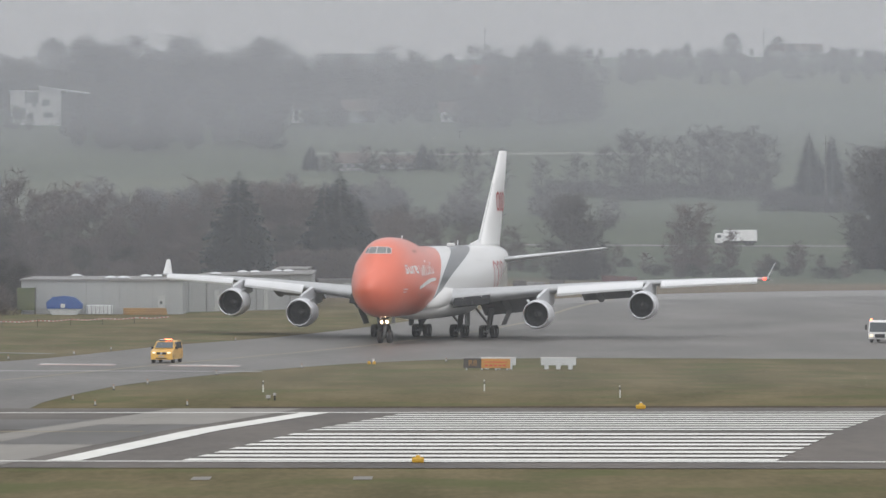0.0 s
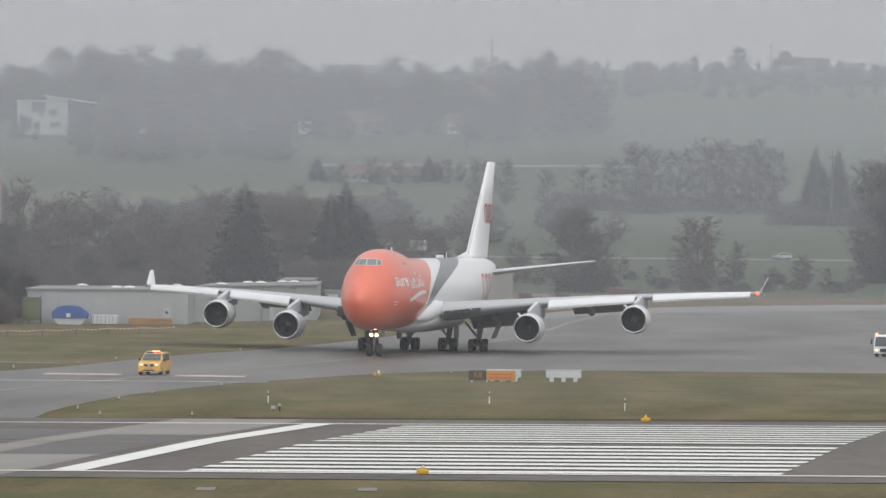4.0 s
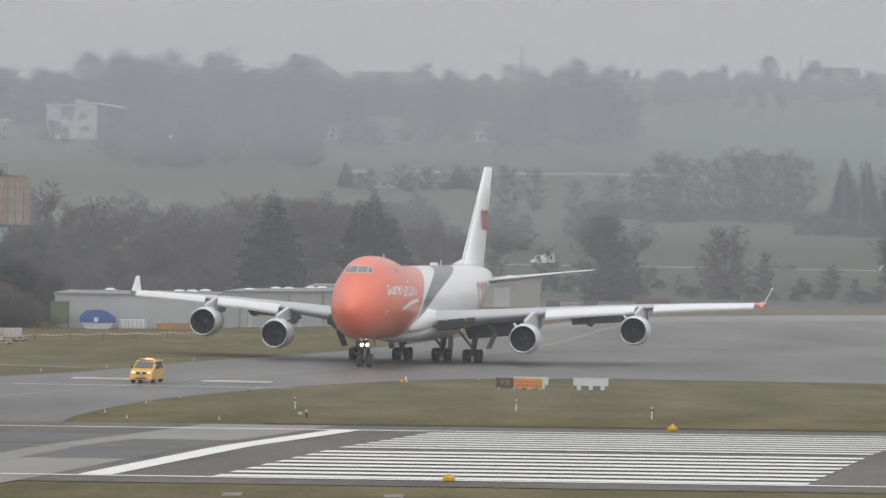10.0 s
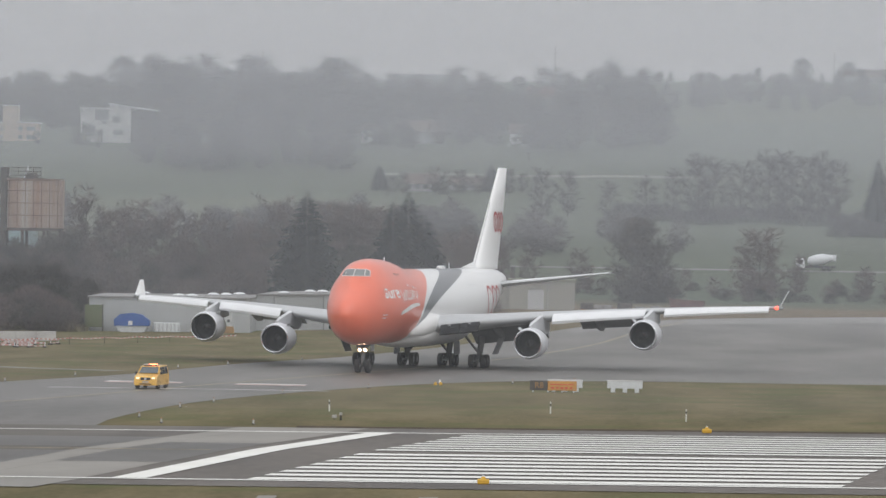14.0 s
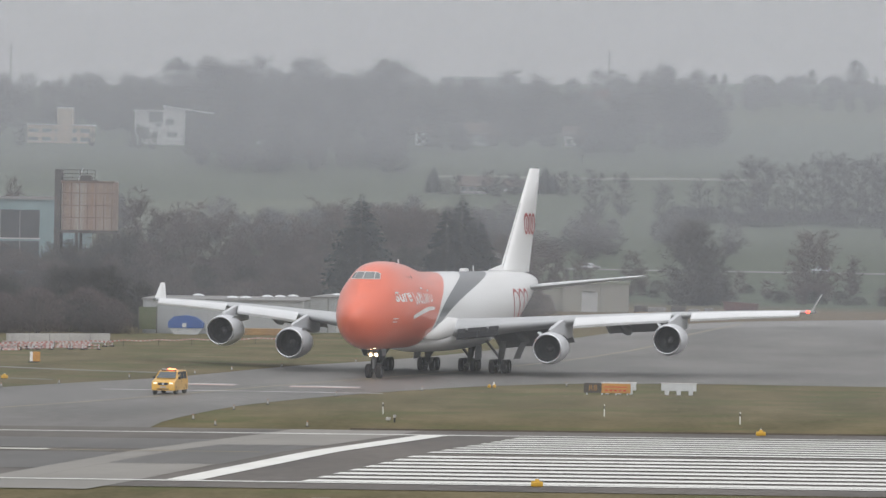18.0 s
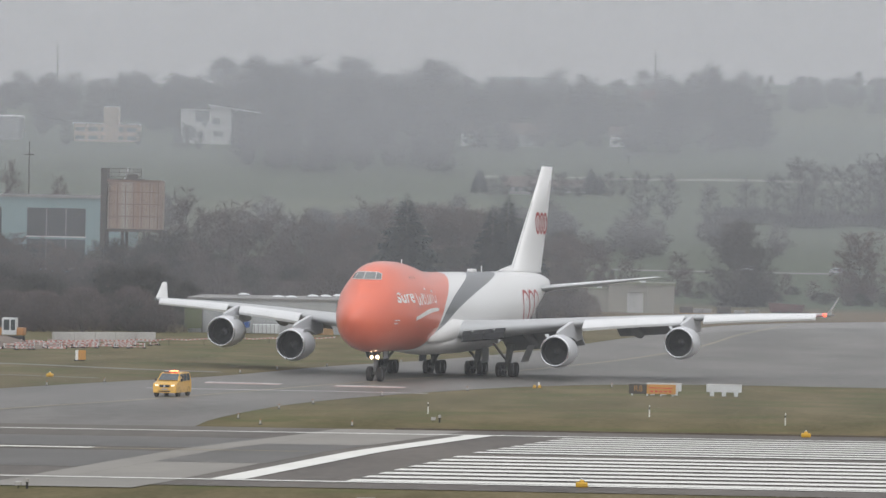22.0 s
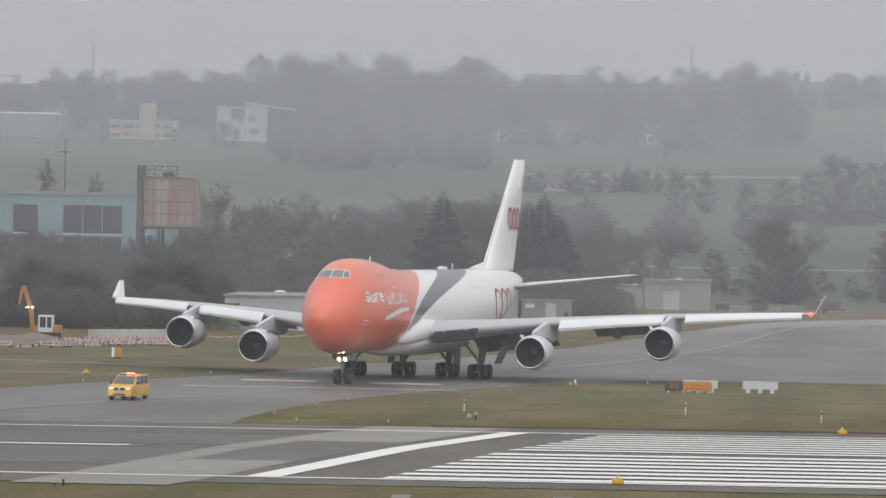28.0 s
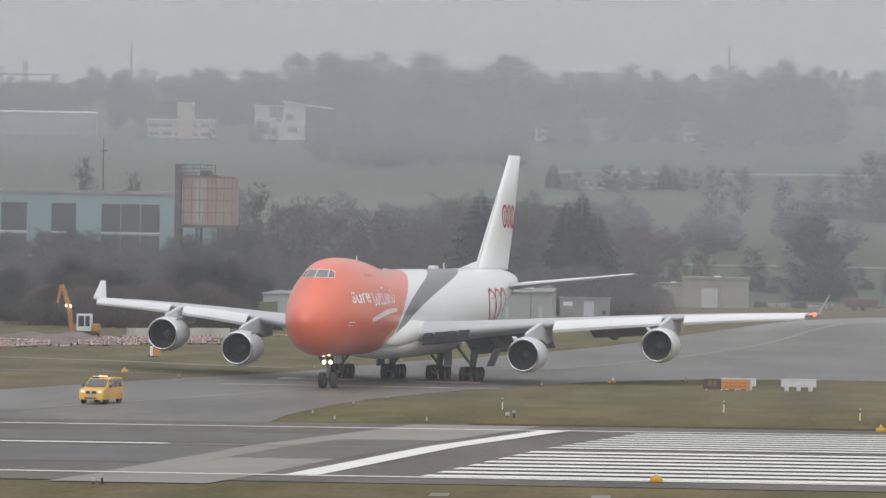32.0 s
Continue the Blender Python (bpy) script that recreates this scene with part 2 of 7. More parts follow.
LINE_YELLOW = surface("line_yellow", (0.36, 0.30, 0.16), (0.24, 0.205, 0.125), rough=0.6, scale=0.3, fine=2.5)
VAN_YELLOW = surface("van_paint", (0.74, 0.43, 0.07), (0.66, 0.38, 0.07), rough=0.3, coat=0.3, scale=0.8, fine=4)
AUTO_GLASS = surface("vehicle_glass", (0.06, 0.075, 0.08), (0.045, 0.055, 0.06), rough=0.08, scale=1, fine=4, spec=0.8)
PLASTIC_DARK = surface("dark_plastic", (0.03, 0.03, 0.032), rough=0.6, scale=2, fine=9)
LIGHT_YELLOW = surface("marker_yellow", (0.62, 0.37, 0.035), (0.52, 0.30, 0.035), rough=0.5, scale=2, fine=8)
SIGN_ORANGE = surface("sign_amber", (0.54, 0.27, 0.06), (0.46, 0.23, 0.06), rough=0.5, scale=2, fine=8)
SIGN_DULL = surface("sign_letter_amber", (0.33, 0.17, 0.05), (0.28, 0.145, 0.045), rough=0.5, scale=2, fine=8)
SIGN_BLACK = surface("sign_black", (0.075, 0.066, 0.055), rough=0.5, scale=2, fine=8)
SIGN_GREY = surface("sign_back_grey", (0.60, 0.62, 0.63), (0.52, 0.54, 0.55), rough=0.45, scale=2, fine=8)
CONE_RED = surface("marker_red", (0.62, 0.06, 0.04), rough=0.5, scale=2, fine=8)
BARK = surface("bark", (0.15, 0.135, 0.125), (0.11, 0.1, 0.093), rough=0.95, scale=1, fine=6, spec=0.1)
TWIGS = surface("bare_twigs", (0.165, 0.136, 0.129), (0.122, 0.102, 0.097), rough=0.95, scale=0.3, fine=3, spec=0.1, random_tint=0.16)
NEEDLES = surface("spruce_needles", (0.036, 0.046, 0.042), (0.026, 0.034, 0.032), rough=0.9, scale=0.3, fine=3, spec=0.1, random_tint=0.15)
SHRUB = surface("dense_twigs", (0.108, 0.102, 0.094), (0.082, 0.078, 0.072), rough=0.95, scale=0.3, fine=3, spec=0.1, random_tint=0.2)



def let_light_through(m, share=0.5):
    """Thin twigs are lit from both sides."""
    n, l = m.node_tree.nodes, m.node_tree.links
    b = n["Principled BSDF"]
    tra = n.new("ShaderNodeBsdfTranslucent")
    l.new(b.inputs["Base Color"].links[0].from_socket, tra.inputs["Color"])
    mix = n.new("ShaderNodeMixShader")
    mix.inputs[0].default_value = share
    l.new(b.outputs[0], mix.inputs[1])
    l.new(tra.outputs[0], mix.inputs[2])
    l.new(mix.outputs[0], n["Material Output"].inputs[0])
    return m


for twig in (TWIGS, SHRUB):
    let_light_through(twig)

# upright sheets that stand in for haze: distance, density, and the height over which each thins out towards the ground
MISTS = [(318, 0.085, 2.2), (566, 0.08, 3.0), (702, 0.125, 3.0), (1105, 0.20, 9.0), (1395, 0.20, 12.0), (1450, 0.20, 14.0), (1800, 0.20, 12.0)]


# ---- mesh helpers ----
def mesh_of(name, verts, faces, material, smooth=False):
    me = bpy.data.meshes.new(name)
    me.from_pydata([tuple(v) for v in verts], [], faces)
    for m in (material if isinstance(material, (list, tuple)) else [material]):
        me.materials.append(m)
    if smooth:
        me.polygons.foreach_set("use_smooth", [True] * len(me.polygons))
    me.update()
    return me


def part(name, shape, material, parent=None, label="", smooth=False, at=None):
    """One mesh object, under a thing or under a part. shape: a bmesh or (vertices, faces)."""
    if isinstance(shape, bmesh.types.BMesh):
        me = bpy.data.meshes.new(name)
        bmesh.ops.recalc_face_normals(shape, faces=shape.faces)
        shape.to_mesh(me)
        shape.free()
        me.materials.append(material)
        if smooth:
            me.polygons.foreach_set("use_smooth", [True] * len(me.polygons))
    elif isinstance(shape, bpy.types.Mesh):
        me = shape
    else:
        me = mesh_of(name, shape[0], shape[1], material, smooth)
    ob = new(name, me)
    if parent:
        ob.parent = parent
    if at is not None:
        ob.matrix_basis = at
    if label:
        tagged(ob, label)
    return ob


def thing(name, label, category, at=None, group="", kind=""):
    ob = new(name)
    ob.empty_display_size = 0.5
    if at is not None:
        ob.matrix_basis = at
    return tagged(ob, label, category, group, kind)


def box(bm, x0, x1, y0, y1, z0, z1, bevel=0.0, seg=1):
    g = bmesh.ops.create_cube(bm, size=1.0)
    for v in g["verts"]:
        v.co = Vector(((x0 + x1) / 2 + v.co.x * (x1 - x0), (y0 + y1) / 2 + v.co.y * (y1 - y0), (z0 + z1) / 2 + v.co.z * (z1 - z0)))
    if bevel:
        es = list({e for v in g["verts"] for e in v.link_edges})
        bmesh.ops.bevel(bm, geom=es, offset=bevel, segments=seg, affect="EDGES", profile=0.6)
    return bm


def boxed(x0, x1, y0, y1, z0, z1, bevel=0.0, seg=1):
    return box(bmesh.new(), x0, x1, y0, y1, z0, z1, bevel, seg)


def rod(bm, a, b, r, r2=None, n=8):
    a, b = Vector(a), Vector(b)
    g = bmesh.ops.create_cone(bm, cap_ends=True, segments=n, radius1=r, radius2=r if r2 is None else r2, depth=(b - a).length)
    m = Matrix.Translation((a + b) / 2) @ (b - a).to_track_quat("Z", "Y").to_matrix().to_4x4()
    bmesh.ops.transform(bm, matrix=m, verts=g["verts"])
    return bm


def rodded(a, b, r, r2=None, n=8):
    return rod(bmesh.new(), a, b, r, r2, n)


def loft(rings, close=True, caps=True):
    """Vertices and faces through rings of equal length."""
    n = len(rings[0])
    verts = [v for r in rings for v in r]
    faces = []
    for i in range(len(rings) - 1):
        for j in range(n if close else n - 1):
            k = (j + 1) % n
            faces.append((i * n + j, i * n + k, (i + 1) * n + k, (i + 1) * n + j))
    if caps and close:
        faces.append(tuple(range(n - 1, -1, -1)))
        faces.append(tuple(range((len(rings) - 1) * n, len(rings) * n)))
    return verts, faces


def spin(profile, n=32, axis="Y"):
    """A body of revolution about the axis, from (along, radius) pairs."""
    rings = []
    for a, r in profile:
        ring = []
        for k in range(n):
            t = 2 * math.pi * k / n
            if axis == "Y":
                ring.append((r * math.cos(t), a, r * math.sin(t)))
            elif axis == "X":
                ring.append((a, r * math.cos(t), r * math.sin(t)))
            else:
                ring.append((r * math.cos(t), r * math.sin(t), a))
        rings.append(ring)
    return loft(rings, caps=False)


def interp(x, pairs):
    return float(np.interp(x, [p[0] for p in pairs], [p[1] for p in pairs]))


def smooth_interp(x, pairs):
    """A curve through the pairs without corners (monotone cubic)."""
    xs = [p[0] for p in pairs]
    ys = [p[1] for p in pairs]
    if x <= xs[0]:
        return ys[0]
    if x >= xs[-1]:
        return ys[-1]
    i = max(k for k in range(len(xs) - 1) if xs[k] <= x)
    sl = [(ys[k + 1] - ys[k]) / (xs[k + 1] - xs[k]) for k in range(len(xs) - 1)]

    def tangent(k):
        if k == 0:
            return sl[0]
        if k == len(xs) - 1:
            return sl[-1]
        a, b = sl[k - 1], sl[k]
        return 0.0 if a * b <= 0 else 2 * a * b / (a + b)

    h = xs[i + 1] - xs[i]
    u = (x - xs[i]) / h
    return ((2 * u ** 3 - 3 * u ** 2 + 1) * ys[i] + (u ** 3 - 2 * u ** 2 + u) * h * tangent(i)
            + (-2 * u ** 3 + 3 * u ** 2) * ys[i + 1] + (u ** 3 - u ** 2) * h * tangent(i + 1))


# ---- the lie of the land ----
HILL = [(0, 0), (880, 0), (960, 2.0), (1060, 5.6), (1150, 9.0), (1250, 14), (1350, 20.5), (1450, 30.0), (1560, 42.0), (1700, 51), (1900, 61), (2100, 70),
        (2400, 83), (2700, 95), (3200, 84), (4900, 50)]


def land(x, y, crown=True):
    """The height of the ground: an even cross grade and the runway's crown, level aprons, then a hillside."""
    k = min(max((y - 320) / 80, 0), 1)
    k = k * k * (3 - 2 * k)
    z = GRADE * max(-200, min(200, x)) * (1 - k)
    if crown and 180 < y < 380:
        b = (x - RX) * math.sin(RT) + (y - RY) * math.cos(RT)
        z += 0.2 * max(0.0, 1 - abs(b - 28.8) / 28.8)
    if y > 880:
        s = min(max((y - 1110) / 300, 0), 1)
        z += smooth_interp(y, HILL) + s * (1.2 + 2.8 * min(max((y - 1650) / 200, 0), 1)) * noise.noise((x / 260, y / 260, 3.1)) + s * 0.012 * max(-500, min(500, x)) * (1 if y > 1900 else 0.2)
    return z


RX, RY, RT = -13.13, 244.51, 0.1904


def runway(a, b, up=0.0):
    """A place on the runway: a metres along it, b metres across it."""
    x = RX + a * math.cos(RT) + b * math.sin(RT)
    y = RY - a * math.sin(RT) + b * math.cos(RT)
    return Vector((x, y, land(x, y) + up))


def grid_sheet(name, us, vs, place, material, smooth=True):
    verts = [place(u, v) for v in vs for u in us]
    n = len(us)
    faces = [(j * n + i, j * n + i + 1, (j + 1) * n + i + 1, (j + 1) * n + i) for j in range(len(vs) - 1) for i in range(n - 1)]
    return part(name, (verts, faces), material, smooth=smooth)


xs = sorted({round(math.copysign(abs(k / 60) ** 1.8 * 1600, k), 2) for k in range(-60, 61)})
ys = [-400, -100, 60, 140, 200] + list(range(230, 420, 12)) + list(range(440, 880, 40)) + list(range(880, 2800, 24)) + [2900, 3050, 3200, 3600, 4200, 4850]
ground = grid_sheet("ground", xs, ys, lambda u, v: Vector((u, v, land(u, v, False))), TURF)
tagged(ground, "olive brown winter turf rising to green hill meadows", "ground", kind="structure")

# runway: one asphalt sheet, then concrete and paint laid on it
rw = grid_sheet("runway", list(range(-160, 161, 10)), [-6.2, 0, 7.2, 14.4, 21.6, 28.8, 36, 43.2, 50.4, 57.6, 65.5], lambda a, b: runway(a, b, 0.03), ASPHALT)
tagged(rw, "damp grey asphalt runway with white threshold markings", "runway", kind="structure")


def slab(name, a0, a1, b0, b1, up, material, label, category, skew=0.0, shape=None):
    nb = max(1, int(abs(b1 - b0) / 3))
    na = max(1, int(abs(a1 - a0) / 12))
    us = [a0 + (a1 - a0) * k / na for k in range(na + 1)]
    vs = [b0 + (b1 - b0) * k / nb for k in range(nb + 1)]
    ob = grid_sheet(name, us, vs, lambda a, b: runway(a + skew * (b - b0), b, up), material)
    return tagged(ob, label, category, kind="structure")


slab("concrete_strip", -16.7, -14.4, 0.3, 64.8, 0.046, CONCRETE, "pale worn concrete strip across the runway end", "pavement")
slab("concrete_pad", -14.38, -8.4, 0.3, 15.1, 0.044, CONCRETE, "pale worn concrete slab at the runway end", "pavement")
slab("concrete_pad", -14.38, -8.2, 38.6, 64.8, 0.044, CONCRETE, "pale worn concrete slab at the runway end", "pavement")
slab("concrete_shoulder", -16.5, -8.3, -9.6, -1.1, 0.044, CONCRETE, "pale worn concrete shoulder of the runway", "pavement")
slab("asphalt_shoulder", -90, -16.53, -8.4, -1.1, 0.042, ASPHALT, "damp grey asphalt shoulder of the runway", "pavement")
slab("resurfaced_patch", -14.38, -8.2, 15.2, 38.5, 0.044, DARK_ASPHALT, "dark resurfaced asphalt rectangle", "pavement")
slab("resurfaced_patch", -60, -16.72, 9.3, 26, 0.044, DARK_ASPHALT, "dark resurfaced asphalt rectangle", "pavement")
slab("resurfaced_patch", -60, -16.72, 31, 47, 0.044, DARK_ASPHALT, "dark resurfaced asphalt rectangle", "pavement")
slab("edge_line", -160, 160, -0.9, -0.05, 0.06, LINE_WHITE, "white painted runway edge line", "line")
slab("edge_line", -160, 160, 57.7, 58.6, 0.06, LINE_WHITE, "white painted runway edge line", "line")
slab("threshold_bar", -7.0, -5.2, 0.0, 57.6, 0.065, LINE_WHITE, "white painted bar across the runway threshold", "line", skew=0.005)
slab("centre_line", -33, -21.8, 27.4, 28.7, 0.065, LINE_WHITE, "white painted centre line dash", "line")
slab("lead_line", -60, -9, 27.6, 27.9, 0.066, LINE_YELLOW, "faded yellow taxi guide line", "line", skew=0.0)
for k in range(16):
    b0 = 0.15 + k * 3.43 + (1.8 if k >= 8 else 0.0)
    s = slab("threshold_stripe", 0, 30, b0, b0 + 1.75, 0.065, LINE_WHITE, "long white threshold stripe painted on asphalt", "line")
    tagged(s, group="threshold stripes")

# taxiways behind the runway
NEAR = [(-200, 340), (-60, 322), (-27.2, 316), (-26.1, 331), (-23.7, 350), (-20.4, 363.5), (-13.5, 384), (-6.2, 402), (1.8, 413), (15.4, 418), (38, 418), (120, 400), (200, 385)]
FAR = [(-200, 345), (-90, 338), (-62, 346), (-51, 363.4), (-44.5, 379.4), (-39.2, 393.5), (-33.7, 410), (-25.3, 452), (-17, 482), (-7.6, 532), (2, 606), (18, 715), (36.7, 761), (73.7, 805), (140, 840), (200, 850)]
txs = sorted({p[0] for p in NEAR + FAR} | set(np.arange(-60, 80, 1.0).tolist()) | set(range(-200, 201, 10)))


def taxi_place(x, v):
    y = smooth_interp(x, NEAR) * (1 - v) + smooth_interp(x, FAR) * v
    return Vector((x, y, land(x, y) + 0.02))


taxi = grid_sheet("taxiway", txs, [k / 24 for k in range(25)], taxi_place, TAXI_ASPHALT)
tagged(taxi, "wide damp grey asphalt taxiway with worn patches", "taxiway", kind="structure")
PALE_ASPHALT = surface("pale_worn_asphalt", (0.235, 0.228, 0.215), (0.17, 0.163, 0.155), rough=0.6, scale=0.05, fine=0.6, blend=0.8, stretch=(1, 0.3, 1))
verge = grid_sheet("taxiway_shoulder", [x for x in txs if 8 <= x], [0, 0.5, 1], lambda x, v: taxi_place(x, 0.86 + 0.135 * v) + Vector((0, 0, 0.012)), PALE_ASPHALT)
tagged(verge, "pale worn shoulder along the taxiway's far edge", "pavement", kind="structure")
# the open asphalt between runway and taxiway left of the turf island
apron = grid_sheet("apron", list(range(-200, -30, 10)) + [-26.6], [0, 0.5, 1], lambda x, v: Vector((x, (244.51 + 63 * 0.982 - 0.1927 * (x + 1.2)) * (1 - v) + (smooth_interp(x, NEAR) + 0.5) * v, land(x, 320) + 0.024)), TAXI_ASPHALT)
tagged(apron, "damp grey asphalt joining runway and taxiway", "taxiway", kind="structure")


def ribbon(name, pts, width, up, material, label, category):
    """A flat strip along a line of (x, y)."""
    verts, faces = [], []
    for i, (x, y) in enumerate(pts):
        a = Vector(pts[max(i - 1, 0)])
        b = Vector(pts[min(i + 1, len(pts) - 1)])
        d = (b - a).normalized()
        nrm = Vector((-d.y, d.x)) * width / 2
        for s in (1, -1):
            px, py = x + nrm.x * s, y + nrm.y * s
            verts.append((px, py, land(px, py) + up))
        if i:
            k = 2 * i
            faces.append((k - 2, k - 1, k + 1, k))
    ob = part(name, (verts, faces), material)
    return tagged(ob, label, category, kind="structure")


def curve_pts(pairs, n=40):
    """Points on a smooth curve through the pairs, taken along y."""
    ys_ = [p[1] for p in pairs]
    lo, hi = min(ys_), max(ys_)
    inv = sorted((p[1], p[0]) for p in pairs)
    return [(smooth_interp(lo + (hi - lo) * k / n, inv), lo + (hi - lo) * k / n) for k in range(n + 1)]


ribbon("taxi_centre_line", curve_pts([(-46, 330), (-40, 345), (-35.4, 355), (-30.5, 368), (-24.5, 388), (-17, 415), (-9.5, 443), (-5, 463), (2, 500), (10, 560), (17, 640), (26, 720)], 60), 0.5, 0.05, LINE_FADED, "faded yellow taxiway centre line", "line")
PATH_GREY = surface("gravel_path", (0.23, 0.22, 0.20), (0.16, 0.15, 0.135), rough=0.9, scale=0.2, fine=2)
ribbon("service_road", [(-120, 430), (-80, 436), (-62.5, 441), (-52, 436), (-42, 428), (-34, 424)], 2.2, 0.03, PATH_GREY, "narrow grey service road in the turf", "road")
ribbon("service_road", [(-90, 402), (-60, 404), (-50, 404), (-42, 400)], 1.2, 0.03, PATH_GREY, "narrow grey service road in the turf", "road")

# a lip where the turf island stands above the runway; its dark colour paints the edge shadow
LIP_SHADE = surface("turf_lip_shade", (0.055, 0.045, 0.035), (0.085, 0.07, 0.052), rough=0.95, scale=0.8, fine=6)
lip = part("turf_edge", loft([[runway(a, b + 0.12 * noise.noise((a * 0.7, b, 0)), u) for b, u in ((65.3, 0.02), (65.42, 0.13), (66.2, 0.10), (66.5, -0.02))] for a in np.arange(-13.0, 161.0, 1.5).tolist()]), LIP_SHADE)
tagged(lip, "raised turf edge beside the runway, darkened as its shadow line", "edge", kind="structure")
for x, y in ((-11.3, 228.5), (-3.7, 227.5)):
    ribbon("drain_cover", [(x, y - 1.4), (x, y + 1.4)], 0.9, 0.03, PATH_GREY, "pale concrete drain cover in the turf", "cover")

# added pale translucent sheets imitate winter haze over the airfield and the valley beyond
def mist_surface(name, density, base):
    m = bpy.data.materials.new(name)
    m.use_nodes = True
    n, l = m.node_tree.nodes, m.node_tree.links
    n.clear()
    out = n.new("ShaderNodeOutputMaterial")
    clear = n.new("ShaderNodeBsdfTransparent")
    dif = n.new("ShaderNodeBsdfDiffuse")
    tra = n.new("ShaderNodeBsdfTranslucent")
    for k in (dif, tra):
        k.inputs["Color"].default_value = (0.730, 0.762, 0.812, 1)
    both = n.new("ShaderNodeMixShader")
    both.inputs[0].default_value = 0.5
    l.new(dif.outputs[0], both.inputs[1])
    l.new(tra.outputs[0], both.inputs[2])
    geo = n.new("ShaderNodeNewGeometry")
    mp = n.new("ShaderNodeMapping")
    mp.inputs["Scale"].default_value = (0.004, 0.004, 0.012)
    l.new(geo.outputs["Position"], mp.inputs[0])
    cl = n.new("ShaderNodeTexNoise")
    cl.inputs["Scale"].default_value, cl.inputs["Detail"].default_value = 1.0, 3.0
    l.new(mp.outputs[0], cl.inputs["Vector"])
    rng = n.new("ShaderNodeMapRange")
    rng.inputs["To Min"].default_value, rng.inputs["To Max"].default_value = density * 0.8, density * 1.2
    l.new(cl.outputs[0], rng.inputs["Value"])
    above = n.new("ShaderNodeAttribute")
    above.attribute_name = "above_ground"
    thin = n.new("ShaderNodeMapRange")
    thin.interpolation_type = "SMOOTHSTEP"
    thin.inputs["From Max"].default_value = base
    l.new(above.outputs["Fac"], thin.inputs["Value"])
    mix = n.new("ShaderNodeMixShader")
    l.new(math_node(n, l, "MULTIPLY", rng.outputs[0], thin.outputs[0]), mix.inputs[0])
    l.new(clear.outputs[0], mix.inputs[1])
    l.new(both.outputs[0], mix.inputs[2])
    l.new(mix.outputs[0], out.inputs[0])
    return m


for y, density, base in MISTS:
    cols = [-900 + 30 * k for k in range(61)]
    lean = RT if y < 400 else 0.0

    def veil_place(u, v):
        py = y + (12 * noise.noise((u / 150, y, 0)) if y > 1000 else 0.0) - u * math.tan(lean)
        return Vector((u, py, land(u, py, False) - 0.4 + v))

    sheet = grid_sheet("mist", cols, [0, 30, 240], veil_place, mist_surface("haze_sheet", density, base))
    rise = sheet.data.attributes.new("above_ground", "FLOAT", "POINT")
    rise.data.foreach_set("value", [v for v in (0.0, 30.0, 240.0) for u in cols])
    tagged(sheet, "thin pale grey sheet that stands in for winter mist", "mist", kind="stuff")


# ---- the aircraft: origin under the nose wheel, nose towards -y, left wing towards +x ----
# profile curves: distance behind the nose tip against heights and half widths
F_BOTTOM = [(0, 5.22), (0.03, 5.0), (0.1, 4.76), (0.25, 4.48), (0.7, 3.88), (1.5, 3.28), (3, 2.78), (5, 2.5), (8, 2.44), (12, 2.45), (46, 2.45), (50, 2.85), (55, 4.0), (60, 5.45), (64, 6.55), (67.5, 7.35), (68.6, 7.75)]
F_TOP = [(0, 5.24), (0.03, 5.48), (0.1, 5.7), (0.25, 5.95), (0.7, 6.42), (1.5, 7.0), (2.4, 7.58), (3.3, 8.15), (5, 8.8), (8, 9.05), (12, 9.1), (58, 9.1), (63, 9.0), (67.5, 8.55), (68.6, 8.15)]
F_WIDTH = [(0, 0.02), (0.03, 0.22), (0.1, 0.38), (0.25, 0.58), (0.7, 1.04), (1.5, 1.56), (3, 2.18), (5, 2.70), (8, 3.10), (11, 3.25), (46, 3.25), (50, 3.08), (55, 2.6), (60, 2.0), (64, 1.45), (67.5, 0.85), (68.6, 0.35)]
H_TOP = [(1.5, 7.0), (2.4, 7.72), (3.2, 8.42), (4.2, 9.12), (5.5, 9.64), (7, 9.95), (9, 10.06), (12, 10.02), (15, 9.82), (18, 9.52), (21, 9.22), (24, 9.05)]
H_WIDTH = [(1.5, 0.4), (2.4, 0.95), (3.2, 1.38), (4.2, 1.72), (5.5, 2.0), (8, 2.28), (14, 2.35), (19, 2.0), (24, 1.2)]


def half_width(d, z):
    """Half the width of the fuselage at a distance behind the nose and a height."""
    zb, zt, w = smooth_interp(d, F_BOTTOM), smooth_interp(d, F_TOP), smooth_interp(d, F_WIDTH)
    c, h = (zb + zt) / 2, max((zt - zb) / 2, 1e-3)
    k = 1 - ((z - c) / h) ** 2
    a = w * math.sqrt(k) if k > 0 else 0.0
    if 1.5 < d < 24:
        ht, hw = smooth_interp(d, H_TOP), smooth_interp(d, H_WIDTH)
        hh = 2.3
        k = 1 - ((z - (ht - hh)) / hh) ** 2
        if k > 0 and z > ht - hh:
            b = hw * math.sqrt(k)
            # a soft join of the two lobes
            a = (a ** 6 + b ** 6) ** (1 / 6)
    return a


def roof(d):
    return max(smooth_interp(d, F_TOP), smooth_interp(d, H_TOP)) if 1.5 < d < 24 else smooth_interp(d, F_TOP)


def skin(d, z, side=1, out=0.0):
    """A place on the fuselage skin, in the aircraft's space."""
    return Vector((side * (half_width(d, z) + out), d - 7.7, z))


